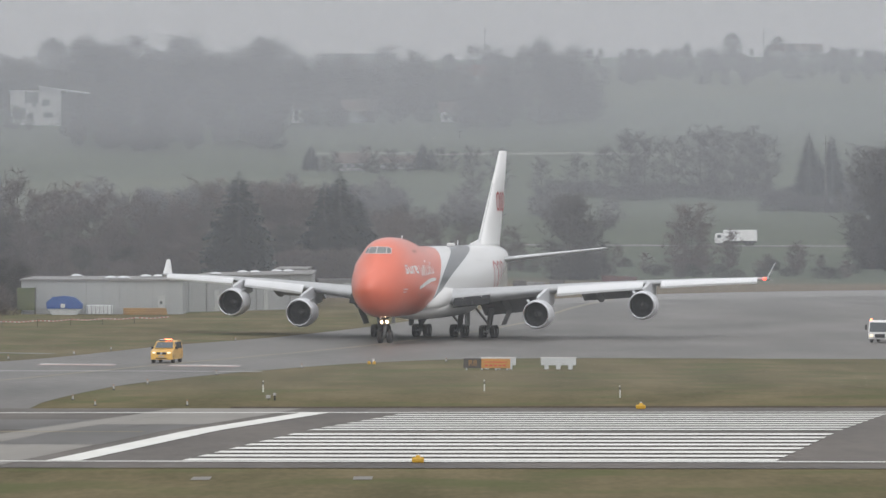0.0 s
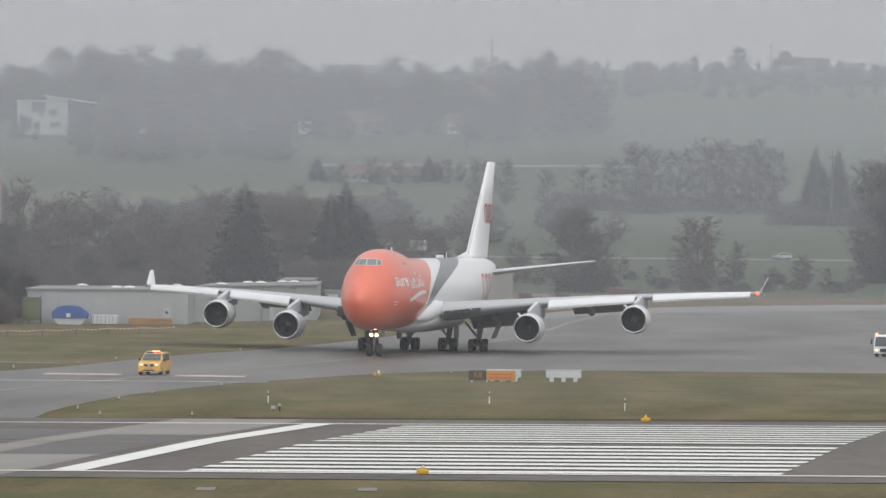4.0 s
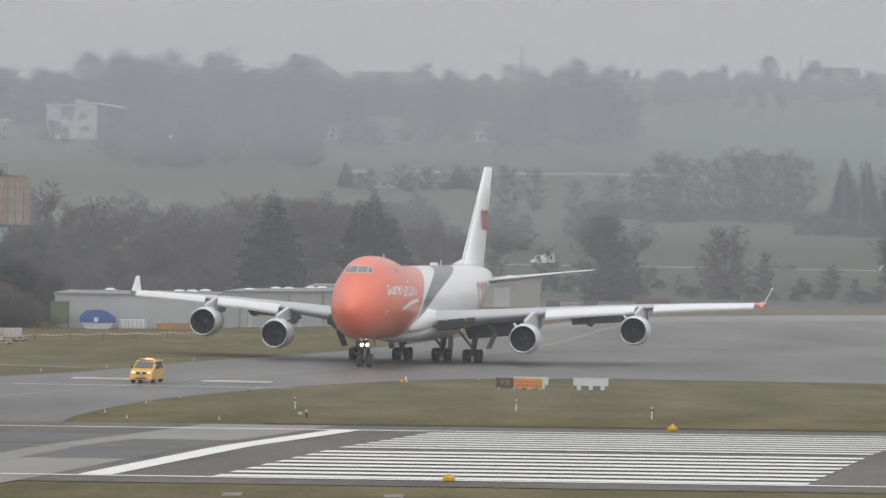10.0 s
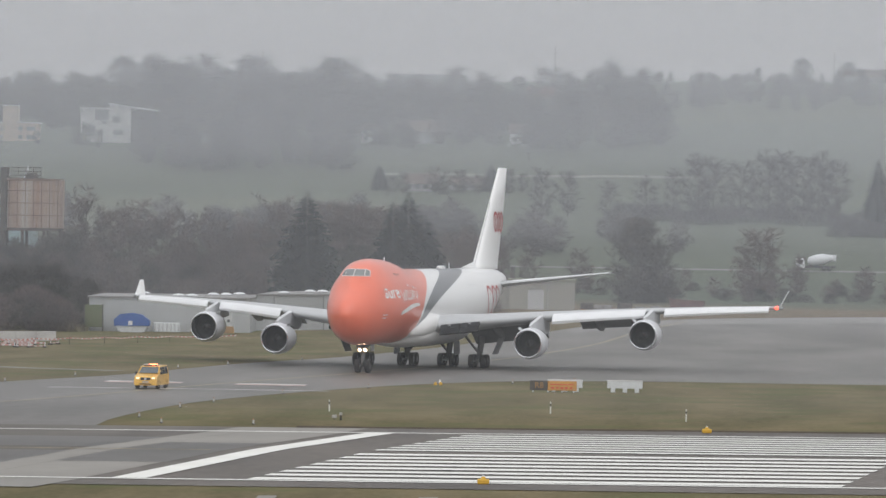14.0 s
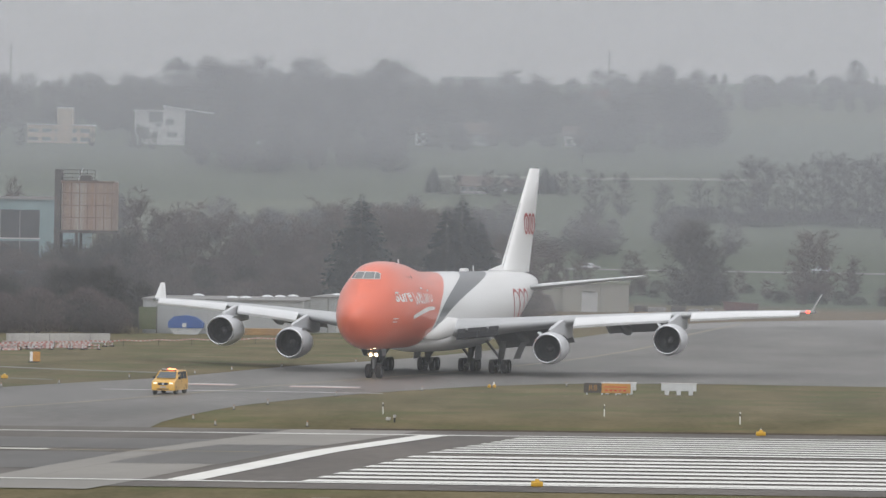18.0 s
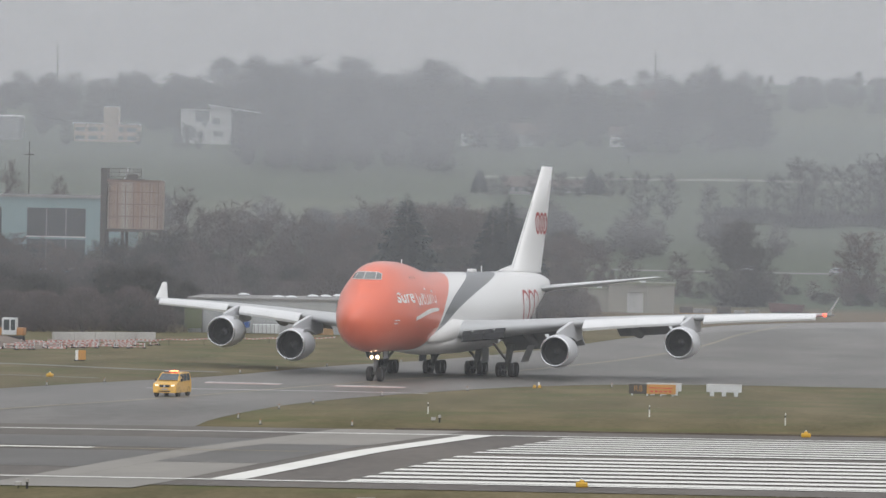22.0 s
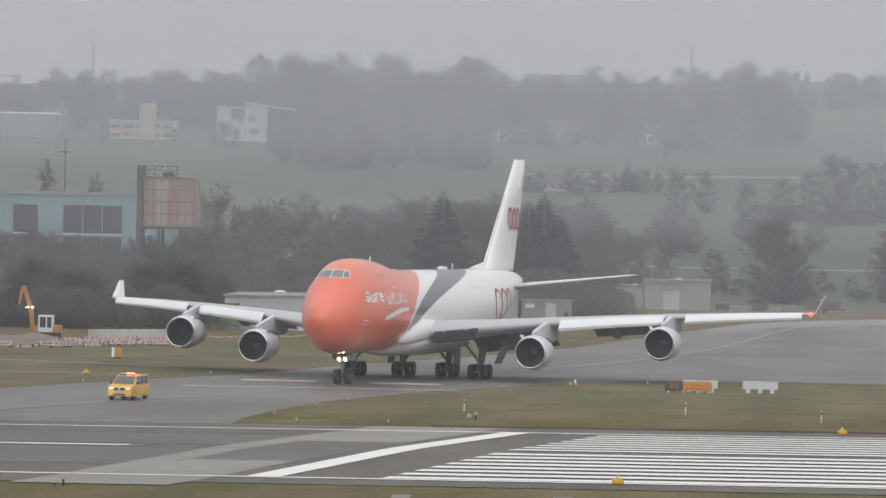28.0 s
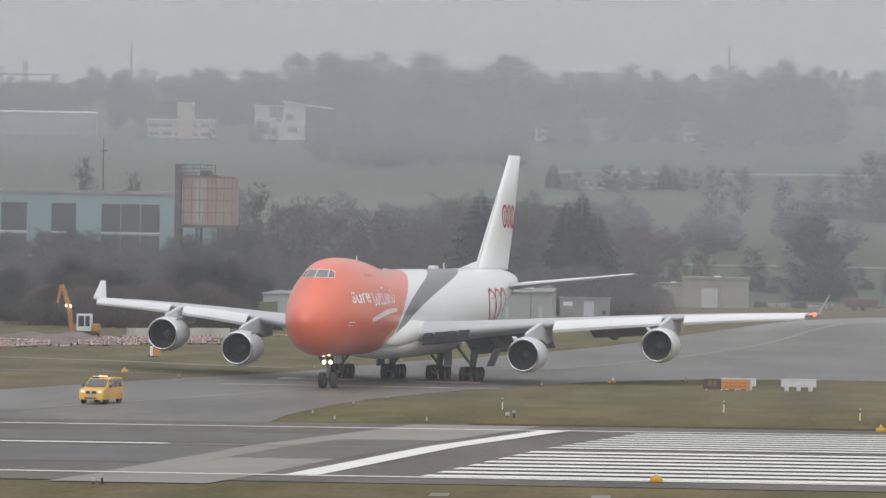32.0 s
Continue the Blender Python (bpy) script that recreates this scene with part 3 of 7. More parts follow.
def fuselage_shape():
    ds = [0.0, 0.03, 0.08, 0.15, 0.3, 0.5, 0.75, 1.05, 1.4, 1.8, 2.2, 2.6, 3.0, 3.4, 3.8, 4.2, 4.7, 5.3, 6, 7, 8, 9, 10, 11, 12, 13, 14, 15, 16, 17, 18, 19, 20, 21, 22, 23, 24, 26, 28, 31, 34, 37, 40, 43, 46, 47.5, 49, 50.5, 52, 54, 56, 58, 60, 61.5, 63, 64.5, 66, 67.2, 68.1, 68.6]
    rings = []
    n = 22
    for d in ds:
        zb, zt = smooth_interp(d, F_BOTTOM), roof(d)
        right, left = [], []
        for k in range(n + 1):
            z = (zb + zt) / 2 - (zt - zb) / 2 * math.cos(math.pi * k / n)
            w = half_width(d, z) if 0 < k < n else 0.0
            if 0 < k < n:
                right.append((w, d - 7.7, z))
                left.append((-w, d - 7.7, z))
            else:
                right.append((0.0, d - 7.7, z))
        rings.append(right + left[::-1])
    return loft(rings)


aircraft = thing("cargo_aircraft", "four-engined jumbo cargo aircraft with orange nose and white body", "aircraft")
fuselage = part("fuselage", fuselage_shape(), LIVERY, aircraft, "orange nose, dark grey sweep and white rear body", smooth=True)


def skin_patch(name, outline, parent, material, out, side=1, n=6, label=""):
    """A patch that lies on the skin between four corners (d, z)."""
    (a, b, c, e) = outline
    verts, faces = [], []
    for j in range(n + 1):
        for i in range(n + 1):
            u, v = i / n, j / n
            d = (a[0] * (1 - u) + b[0] * u) * (1 - v) + (e[0] * (1 - u) + c[0] * u) * v
            z = (a[1] * (1 - u) + b[1] * u) * (1 - v) + (e[1] * (1 - u) + c[1] * u) * v
            verts.append(skin(d, z, side, out))
    for j in range(n):
        for i in range(n):
            k = j * (n + 1) + i
            faces.append((k, k + 1, k + n + 2, k + n + 1))
    return part(name, (verts, faces), material, parent, label, smooth=True)


FRAME_PALE = surface("window_frame_paint", (0.66, 0.62, 0.60), (0.55, 0.50, 0.48), rough=0.5, scale=2, fine=9)


def nose_patch(name, x0, x1, z0, z1, slope, out, side, material, label):
    """A patch on the front of the upper deck between two half widths and two heights; slope lowers its outer top."""
    verts, faces = [], []
    n = 6
    for j in range(n + 1):
        for i in range(n + 1):
            z = z0 + (z1 - slope * i / n - z0) * j / n
            w = (x0 + (x1 - x0) * i / n) * (1 - 0.10 * j / n)
            # where the skin has this half width at this height
            lo, hi = 1.6, 9.0
            for _ in range(26):
                m = (lo + hi) / 2
                if roof(m) > z and half_width(m, z) > w:
                    hi = m
                else:
                    lo = m
            verts.append((side * w, hi - 7.7 - out, z + out * 0.35))
    for j in range(n):
        for i in range(n):
            k = j * (n + 1) + i
            faces.append((k, k + 1, k + n + 2, k + n + 1))
    return part(name, (verts, faces), material, fuselage, label, smooth=True)


for side in (1, -1):
    # two cockpit panes a side in a pale frame
    for x0, x1, slope in ((0.045, 0.86, 0.02), (0.92, 1.25, 0.16)):
        nose_patch("cockpit_frame", max(x0 - 0.045, 0.0), x1 + 0.04, 8.54, 9.20, slope, 0.02, side, FRAME_PALE, "pale cockpit window frame")
        nose_patch("cockpit_pane", x0, x1, 8.59, 9.15, slope, 0.04, side, GLASS_DARK, "grey tinted cockpit window")


def glyphs(body, size, shear, bold):
    """The outlines of each character of a word, as (offset along the line, mesh)."""
    def shape(txt):
        cu = bpy.data.curves.new("lettering", "FONT")
        cu.body, cu.size, cu.shear, cu.offset = txt, size, shear, bold
        cu.resolution_u = 3
        tmp = new("lettering", cu)
        me = bpy.data.meshes.new_from_object(tmp.evaluated_get(bpy.context.evaluated_depsgraph_get()))
        bpy.data.objects.remove(tmp)
        return me

    out = []
    for i, ch in enumerate(body):
        if ch == " ":
            continue
        ends = []
        for txt in (body[: i + 1], ch):
            me = shape(txt)
            ends.append(max(v.co.x for v in me.vertices))
        out.append((ends[0] - ends[1], me))
    return out


def skin_text(body, d0, z0, size, shear, material, parent, side=1, stretch=1.0, bold=0.02):
    for off, me in glyphs(body, size, shear, bold):
        bm = bmesh.new()
        bm.from_mesh(me)
        bmesh.ops.triangulate(bm, faces=bm.faces)
        for _ in range(2):
            long = [e for e in bm.edges if e.calc_length() > 0.45]
            if long:
                bmesh.ops.subdivide_edges(bm, edges=long, cuts=2)
                bmesh.ops.triangulate(bm, faces=bm.faces)
        for v in bm.verts:
            x = (v.co.x + off) * stretch
            v.co = skin(d0 + x if side > 0 else d0 - x, z0 + v.co.y, side, 0.02)
        part("letter", bm, material, parent, "white painted letter")


def skin_stroke(name, pts, width, material, parent, side=1, out=0.02, closed=False, label=""):
    """A painted stroke along points (d, z) on the skin."""
    verts, faces = [], []
    n = len(pts)
    for i, (d, z, *w) in enumerate(pts):
        a = pts[(i - 1) % n if closed else max(i - 1, 0)]
        b = pts[(i + 1) % n if closed else min(i + 1, n - 1)]
        t = Vector((b[0] - a[0], b[1] - a[1])).normalized()
        nn = Vector((-t.y, t.x)) * (w[0] if w else width) / 2
        verts += [skin(d + nn.x, z + nn.y, side, out), skin(d - nn.x, z - nn.y, side, out)]
        if i:
            faces.append((2 * i - 2, 2 * i - 1, 2 * i + 1, 2 * i))
    if closed:
        faces.append((2 * n - 2, 2 * n - 1, 1, 0))
    return part(name, (verts, faces), material, parent, label)


# the strokes of the hand-drawn words "we can": along the line and up
SCRIPT = [
    [[(0, 0.85), (0.15, 0.3), (0.35, 0.02), (0.6, 0.1), (0.8, 0.6), (0.9, 0.3), (1.1, 0.02), (1.35, 0.15), (1.55, 0.7), (1.6, 1.0)]],
    [[(1.75, 0.35), (2.05, 0.5), (2.28, 0.78), (2.15, 0.95), (1.92, 0.8), (1.85, 0.3), (2.05, 0.02), (2.4, 0.15)]],
    [[(3.3, 0.95), (3.1, 1.08), (2.8, 0.9), (2.65, 0.45), (2.72, 0.1), (2.95, 0.0), (3.3, 0.15)]],
    [[(4.2, 0.8), (3.9, 0.9), (3.6, 0.6), (3.55, 0.2), (3.75, 0.02), (4.05, 0.25), (4.25, 0.8), (4.2, 0.2), (4.35, 0.02)]],
    [[(4.65, 0.9), (4.7, 0.5), (4.7, 0.02)], [(4.7, 0.4), (5.0, 0.88), (5.25, 0.8), (5.35, 0.3), (5.55, 0.05), (5.9, 0.12), (6.2, 0.5), (6.25, 0.8)]],
]
for side in (1, -1):
    skin_text("sure", 5.0 if side > 0 else 10.3, 6.66, 1.75, 0.0, LETTER_WHITE, fuselage, side, 1.28, 0.035)
    for strokes in SCRIPT:
        for stroke in strokes:
            fine = [(smooth_interp(k / 18 * (len(stroke) - 1), [(i, p[0]) for i, p in enumerate(stroke)]), smooth_interp(k / 18 * (len(stroke) - 1), [(i, p[1]) for i, p in enumerate(stroke)])) for k in range(19)]
            skin_stroke("letter", [((9.55 + u) if side > 0 else (16.0 - u), 6.42 + 1.22 * v + 0.02 * u, 0.17 + 0.05 * math.sin(3 * k)) for k, (u, v) in enumerate(fine)], 0.2, LETTER_WHITE, fuselage, side, label="white hand-drawn letter")
    arc = [(8.9 + 7.1 * k / 14, 5.28 + 0.72 * math.sin(k / 14 * math.pi * 0.55), 0.12 + 0.28 * math.sin(math.pi * min(1, 0.25 + k / 14 * 0.6))) for k in range(15)]
    skin_stroke("underline_swash", arc, 0.25, LETTER_WHITE, fuselage, side, label="curved white brush stroke")
    # three linked rings on the rear body
    for k in range(3):
        ring = [(48.6 + 2.8 * k + 1.55 * math.cos(2 * math.pi * i / 28), 5.9 + 1.45 * math.sin(2 * math.pi * i / 28)) for i in range(28)]
        skin_stroke("ring_mark", ring, 0.30, RING_RED, fuselage, side, closed=True, label="dark red painted ring")
        skin_stroke("ring_bar", [(48.6 + 2.8 * k, 5.1), (48.6 + 2.8 * k, 6.7)], 0.3, RING_RED, fuselage, side, label="dark red painted bar")
    # outlines of the doors
    for d0, d1, z0, z1 in ((9.2, 10.4, 4.6, 6.3), (39.5, 43.0, 4.6, 7.6), (36.6, 37.8, 4.6, 6.4), (58.0, 58.9, 5.2, 6.8)):
        skin_stroke("door_seam", [(d0, z0), (d1, z0), (d1, z1), (d0, z1)], 0.05, BELLY_GREY, fuselage, side, out=0.012, closed=True, label="thin grey door outline")
    for k in range(3):
        skin_patch("upper_window", [(10.0 + 0.75 * k, 8.6), (10.2 + 0.75 * k, 8.6), (10.2 + 0.75 * k, 8.85), (10.0 + 0.75 * k, 8.85)], fuselage, GLASS_DARK, 0.015, side, 2, "small dark upper deck window")
    for k, (w, z) in enumerate(((1.1, 5.15), (0.8, 4.88))):
        skin_patch("small_marking", [(4.2, z), (4.2 + w, z), (4.2 + w, z + 0.07), (4.2, z + 0.07)], fuselage, LETTER_WHITE, 0.015, side, 3, "tiny white painted marking")

for d, h, w in ((15.5, 0.42, 0.12), (43.7, 0.5, 0.12)):
    part("blade_aerial", boxed(-0.02, 0.02, d - 7.7 - 0.12, d - 7.7 + 0.12, roof(d) - 0.05, roof(d) + h, 0.01), WHITE_PAINT, fuselage, "thin white blade aerial")
part("satellite_dome", boxed(-0.3, 0.3, 39.4 - 7.7, 40.8 - 7.7, roof(40) - 0.1, roof(40) + 0.26, 0.12, 2), WHITE_PAINT, fuselage, "low white aerial dome")
part("tail_outlet", spin([(60.55, 0.05), (60.6, 0.16), (60.98, 0.17), (61.0, 0.05)], 12), DARK_METAL, fuselage, "dark auxiliary power outlet", smooth=True, at=Matrix.Translation((0, 0, 7.95)))


# ---- wings ----
def section(le, chord, y_or_z, thick, camber, droop=0.0, n=14, fin=False):
    """An aerofoil ring. le: (d, height) of the leading edge; y_or_z: its station across (or up, for a fin)."""
    top, bot = [], []
    for k in range(n + 1):
        u = 0.5 - 0.5 * math.cos(math.pi * k / n)
        t = 5 * thick * (0.2969 * math.sqrt(u) - 0.126 * u - 0.3516 * u * u + 0.2843 * u ** 3 - 0.1015 * u ** 4)
        c = camber * 4 * u * (1 - u) - droop * u
        top.append((u * chord, (c + t) * chord))
        bot.append((u * chord, (c - t) * chord))
    ring = top + bot[-2:0:-1]
    if fin:
        return [(h, le[0] - 7.7 + a, y_or_z) for a, h in ring]
    return [(y_or_z, le[0] - 7.7 + a, le[1] + h) for a, h in ring]


# across, leading edge behind the nose, height of the leading edge, chord, thickness
WING = [(0.0, 18.0, 3.75, 17.0, 0.130), (3.2, 20.9, 3.95, 15.2, 0.128), (7.5, 25.1, 4.42, 12.2, 0.11), (12.0, 29.0, 4.84, 9.9, 0.10), (17.0, 33.4, 5.20, 8.1, 0.095), (21.0, 36.8, 5.44, 6.9, 0.09), (26.0, 40.9, 5.68, 5.3, 0.088), (31.55, 45.3, 5.86, 3.6, 0.085)]


def wing_at(y, col):
    return interp(y, [(w[0], w[col]) for w in WING])


def airfoil_panel(parent, name, y0, y1, side, material, label="", forward=1.05, drop=0.40, depth=0.9, thick=0.16):
    """A leading edge slat let down in front of the wing, between two stations."""
    rings = []
    for y in (y0, (y0 + y1) / 2, y1):
        le, z, ch = wing_at(y, 1), wing_at(y, 2), wing_at(y, 3)
        k = 0.35 + 0.65 * ch / 10
        f_, dr, dp = forward * k, drop * k, depth * k
        prof = [(-f_, -dr - 0.30 * k), (-f_ - 0.12 * k, -dr - 0.05 * k), (-f_ + 0.10 * k, -dr + 0.20 * k), (-f_ + 0.5 * k, -dr + 0.48 * k), (-f_ + dp + 0.25 * k, -dr + 0.68 * k),
                (-f_ + dp + 0.2 * k, -dr + 0.60 * k), (-f_ + 0.5 * k, -dr + 0.28 * k), (-f_ + 0.22 * k, -dr - 0.02 * k)]
        rings.append([(side * y, le - 7.7 + a, z + h) for a, h in prof])
    return part(name, loft(rings), material, parent, label, smooth=False)


SLAT = surface("slat_paint", (0.76, 0.77, 0.78), (0.68, 0.69, 0.70), rough=0.38, scale=0.4, fine=3, blend=0.8)
FLAP_DARK = surface("flap_paint", (0.035, 0.036, 0.038), (0.028, 0.028, 0.03), rough=0.7, scale=0.8, fine=5, spec=0.15)
NAV = {1: LAMP_RED, -1: GLASS_DARK}
for side in (1, -1):
    rings = [section((le, z), ch, side * y, th, 0.01, 0.02) for y, le, z, ch, th in WING]
    wing = part("wing", loft(rings), WING_GREY, aircraft, "long swept pale grey wing", smooth=True)
    for y0, y1 in ((12.9, 14.83), (14.85, 16.83), (16.85, 18.73), (18.75, 20.4), (22.0, 24.78), (24.8, 27.48), (27.5, 30.75)):
        airfoil_panel(wing, "slat", y0, y1, side, SLAT, "white slat let down from the wing")
    # inboard flaps let down under the leading edge
    for y0, y1 in ((4.0, 5.5), (5.55, 7.0)):
        rings = []
        for y in (y0, y1):
            le, z = wing_at(y, 1) - 7.7, wing_at(y, 2)
            rings.append([(side * y, le + a, z + h) for a, h in ((0.25, 0.12), (-0.10, 0.02), (-0.56, -0.30), (-0.76, -0.80), (-0.64, -0.88), (-0.42, -0.44), (0.05, -0.14), (0.35, -0.06))])
        part("nose_flap", loft(rings), FLAP_DARK, wing, "dark grey flap under the leading edge")
        part("actuator", rodded((side * (y0 + 0.7), wing_at(y0 + 0.7, 1) - 8.15, wing_at(y0 + 0.7, 2) - 0.12), (side * (y0 + 0.7), wing_at(y0 + 0.7, 1) - 8.05, wing_at(y0 + 0.7, 2) + 0.02), 0.11, 0.11, 8), DARK_METAL, wing)
    # flaps run out and down behind the wing
    for y0, y1 in ((3.6, 10.2), (13.4, 19.4)):
        rings = []
        for y in (y0, y1):
            te = wing_at(y, 1) + wing_at(y, 3)
            z = wing_at(y, 2) - 0.15
            c, dr = (3.7, 1.75) if y0 < 8 else (2.5, 1.15)
            prof = [(-0.6, 0.15), (0.2, 0.25), (c * 0.5, -dr * 0.30), (c, -dr), (c * 0.96, -dr - 0.08), (c * 0.45, -dr * 0.45 - 0.15), (-0.4, -0.2)]
            rings.append([(side * y, te - 7.7 + a, z + h) for a, h in prof])
        part("flap", loft(rings), BELLY_GREY, wing, "grey flap lowered behind the wing")
    # canoe fairings under the trailing edge
    for y, ln, dp in ((6.2, 6.0, 1.25), (9.6, 5.6, 1.2), (15.2, 5.0, 1.1), (18.4, 4.4, 1.0)):
        te, z = wing_at(y, 1) + wing_at(y, 3), wing_at(y, 2) - 0.45
        rings = []
        for k in range(9):
            u = k / 8
            r = 0.34 * (math.sin(math.pi * min(1, u * 0.95 + 0.03)) ** 0.7) + 0.01
            rings.append([(side * y + r * math.cos(2 * math.pi * j / 10), te - 7.7 - 2.2 + u * ln, z - dp * 0.15 - u * dp * 0.75 + r * 1.5 * math.sin(2 * math.pi * j / 10)) for j in range(10)])
        part("flap_fairing", loft(rings), BELLY_GREY, wing, "grey canoe fairing under the wing", smooth=True)
    # winglet: swept back and leaning out
    rings = []
    for u in (0, 0.12, 0.5, 1.0):
        x = 31.55 + 0.42 * u ** 1.05
        le, z, ch = 45.4 + 3.4 * u, 5.86 + 1.55 * u, 3.0 - 1.9 * u
        t, toe = 0.06 * (1 - 0.5 * u), -0.09 * ch
        rings.append([(side * x, le - 7.7, z), (side * (x + toe * 0.4 - t), le - 7.7 + ch * 0.4, z + t), (side * (x + toe), le - 7.7 + ch, z), (side * (x + toe * 0.4 + t), le - 7.7 + ch * 0.4, z - t)])
    part("winglet", loft(rings), WHITE_PAINT, wing, "white upturned wing tip", smooth=False)
    bm = bmesh.new()
    bmesh.ops.create_uvsphere(bm, u_segments=10, v_segments=6, radius=0.16)
    part("position_light", bm, NAV[side], wing, "small wing tip position light", at=Matrix.Translation((side * 31.4, 45.1 - 7.7, 5.86)))

# belly fairing where wings meet body
rings = []
for d, w, zt, zb in ((17.2, 1.2, 3.2, 2.5), (19, 2.8, 4.0, 2.15), (22, 3.6, 4.7, 1.95), (30, 3.75, 4.7, 1.9), (36, 3.5, 4.3, 2.0), (41, 2.6, 3.6, 2.3), (44, 1.0, 3.0, 2.5)):
    rings.append([(w * math.cos(2 * math.pi * k / 24), d - 7.7, (zt + zb) / 2 + (zt - zb) / 2 * math.sin(2 * math.pi * k / 24)) for k in range(24)])
part("belly_fairing", loft(rings), WHITE_PAINT, fuselage, "white fairing between the wings", smooth=True)
for side in (1, -1):
    # the bright root fillet in front of the wing
    rings = []
    for d, w, zt, zb in ((16.2, 2.6, 3.9, 3.2), (18.5, 3.35, 4.75, 3.1), (21, 3.75, 5.25, 3.2), (24, 3.7, 5.1, 3.6), (28, 3.4, 4.9, 4.0)):
        rings.append([(side * (2.0 + (w - 2.0) * (0.5 + 0.5 * math.cos(2 * math.pi * k / 14))), d - 7.7, (zt + zb) / 2 + (zt - zb) / 2 * math.sin(2 * math.pi * k / 14)) for k in range(14)])
    part("wing_fillet", loft(rings), WHITE_PAINT, fuselage, "white rounded wing root fillet", smooth=True)

# ---- tail ----
FIN = [(53.8, 8.95, 13.5, 0.10), (55.7, 9.25, 11.4, 0.105), (58.4, 11.6, 9.8, 0.105), (63.0, 15.6, 6.9, 0.10), (67.0, 19.08, 4.1, 0.095)]
rings = [section((le, 0), ch, z, th, 0.0, fin=True) for le, z, ch, th in FIN]
fin = part("fin", loft(rings), WHITE_PAINT, aircraft, "tall white swept tail fin", smooth=True)
part("dorsal_fillet", ([(0.0, 49.5 - 7.7, 9.15), (0.35, 55.0 - 7.7, 9.1), (-0.35, 55.0 - 7.7, 9.1), (0.0, 55.2 - 7.7, 9.7)], [(0, 1, 3), (0, 3, 2), (1, 2, 3), (0, 2, 1)]), WHITE_PAINT, fin, "white dorsal fillet")
rr = []
for le, z, ch, th in FIN[1:4]:
    rr.append([(0.0, le - 7.7 - 0.06, z), (0.10, le - 7.7 + 0.22, z), (-0.10, le - 7.7 + 0.22, z)])
part("leading_strip", loft(rr), BELLY_GREY, fin, "thin dark leading edge strip")
for z0, z1 in ((9.4, 13.6), (13.65, 17.8)):
    rr = []
    for z in (z0, z1):
        te = interp(z, [(f_[1], f_[0] + f_[2]) for f_ in FIN])
        ch = interp(z, [(f_[1], f_[2]) for f_ in FIN]) * 0.3
        rr.append([(0.0, te - 7.7 + 0.12, z), (0.19, te - 7.7 - ch * 0.8, z), (0.2, te - 7.7 - ch, z), (-0.2, te - 7.7 - ch, z), (-0.19, te - 7.7 - ch * 0.8, z)])
    part("rudder", loft(rr), WHITE_PAINT, fin, "white rudder panel")


def fin_half(d, z):
    le = interp(z, [(f_[1], f_[0]) for f_ in FIN])
    ch = interp(z, [(f_[1], f_[2]) for f_ in FIN])
    u = min(max((d - le) / ch, 0.0), 1.0)
    return 5 * 0.105 * ch * (0.2969 * math.sqrt(u) - 0.126 * u - 0.3516 * u * u + 0.2843 * u ** 3 - 0.1015 * u ** 4)


for side in (1, -1):
    for k in range(3):
        cx, cz = 63.7 + 1.85 * k, 13.65
        verts, faces = [], []
        for i in range(28):
            t = 2 * math.pi * i / 28
            for r in (0.78, 1.12):
                d, z = cx + 0.92 * r * math.cos(t), cz + 0.95 * r * math.sin(t)
                verts.append((side * (max(fin_half(d, z), 0.2) + 0.02), d - 7.7, z))
            j = (i + 1) % 28
            faces.append((2 * i, 2 * i + 1, 2 * j + 1, 2 * j))
        part("ring_mark", (verts, faces), RING_RED, fin, "dark red painted ring")
        bar = [(cx - 0.18, cz - 0.55), (cx + 0.18, cz - 0.55), (cx + 0.18, cz + 0.55), (cx - 0.18, cz + 0.55)]
        part("ring_bar", ([(side * (max(fin_half(d, z), 0.2) + 0.02), d - 7.7, z) for d, z in bar], [(0, 1, 2, 3)]), RING_RED, fin, "dark red painted bar")
    stab = [(0.4, 56.6, 7.35, 10.2, 0.07), (3.0, 59.0, 7.65, 8.4, 0.065), (11.4, 66.6, 8.72, 2.7, 0.05)]
    rings = [section((le, z), ch, side * y, th, 0.0) for y, le, z, ch, th in stab]
    sp = part("tailplane", loft(rings), WING_GREY, aircraft, "swept grey tailplane", smooth=True)
    rr = []
    for y, le, z, ch, th in stab[1:]:
        rr.append([(side * y, le - 7.7 - 0.05, z), (side * y, le - 7.7 + 0.10 * ch, z + 0.032 * ch), (side * y, le - 7.7 + 0.10 * ch, z - 0.032 * ch)])
    part("leading_edge", loft(rr), SLAT, sp, "bright metal leading edge")


# ---- engines ----
blade_pts = []
for r, tw in ((0.34, 0.10), (0.75, 0.07), (1.15, 0.03)):
    for s in (-1, 1):
        b = s * (0.085 if r < 0.5 else 0.06)
        blade_pts.append((r * math.cos(b), 1.42 + s * tw, r * math.sin(b)))
BLADE = mesh_of("fan_blade", blade_pts, [(0, 1, 3, 2), (2, 3, 5, 4)], FAN_METAL)


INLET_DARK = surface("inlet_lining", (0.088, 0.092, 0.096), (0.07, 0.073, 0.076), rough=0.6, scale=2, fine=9)


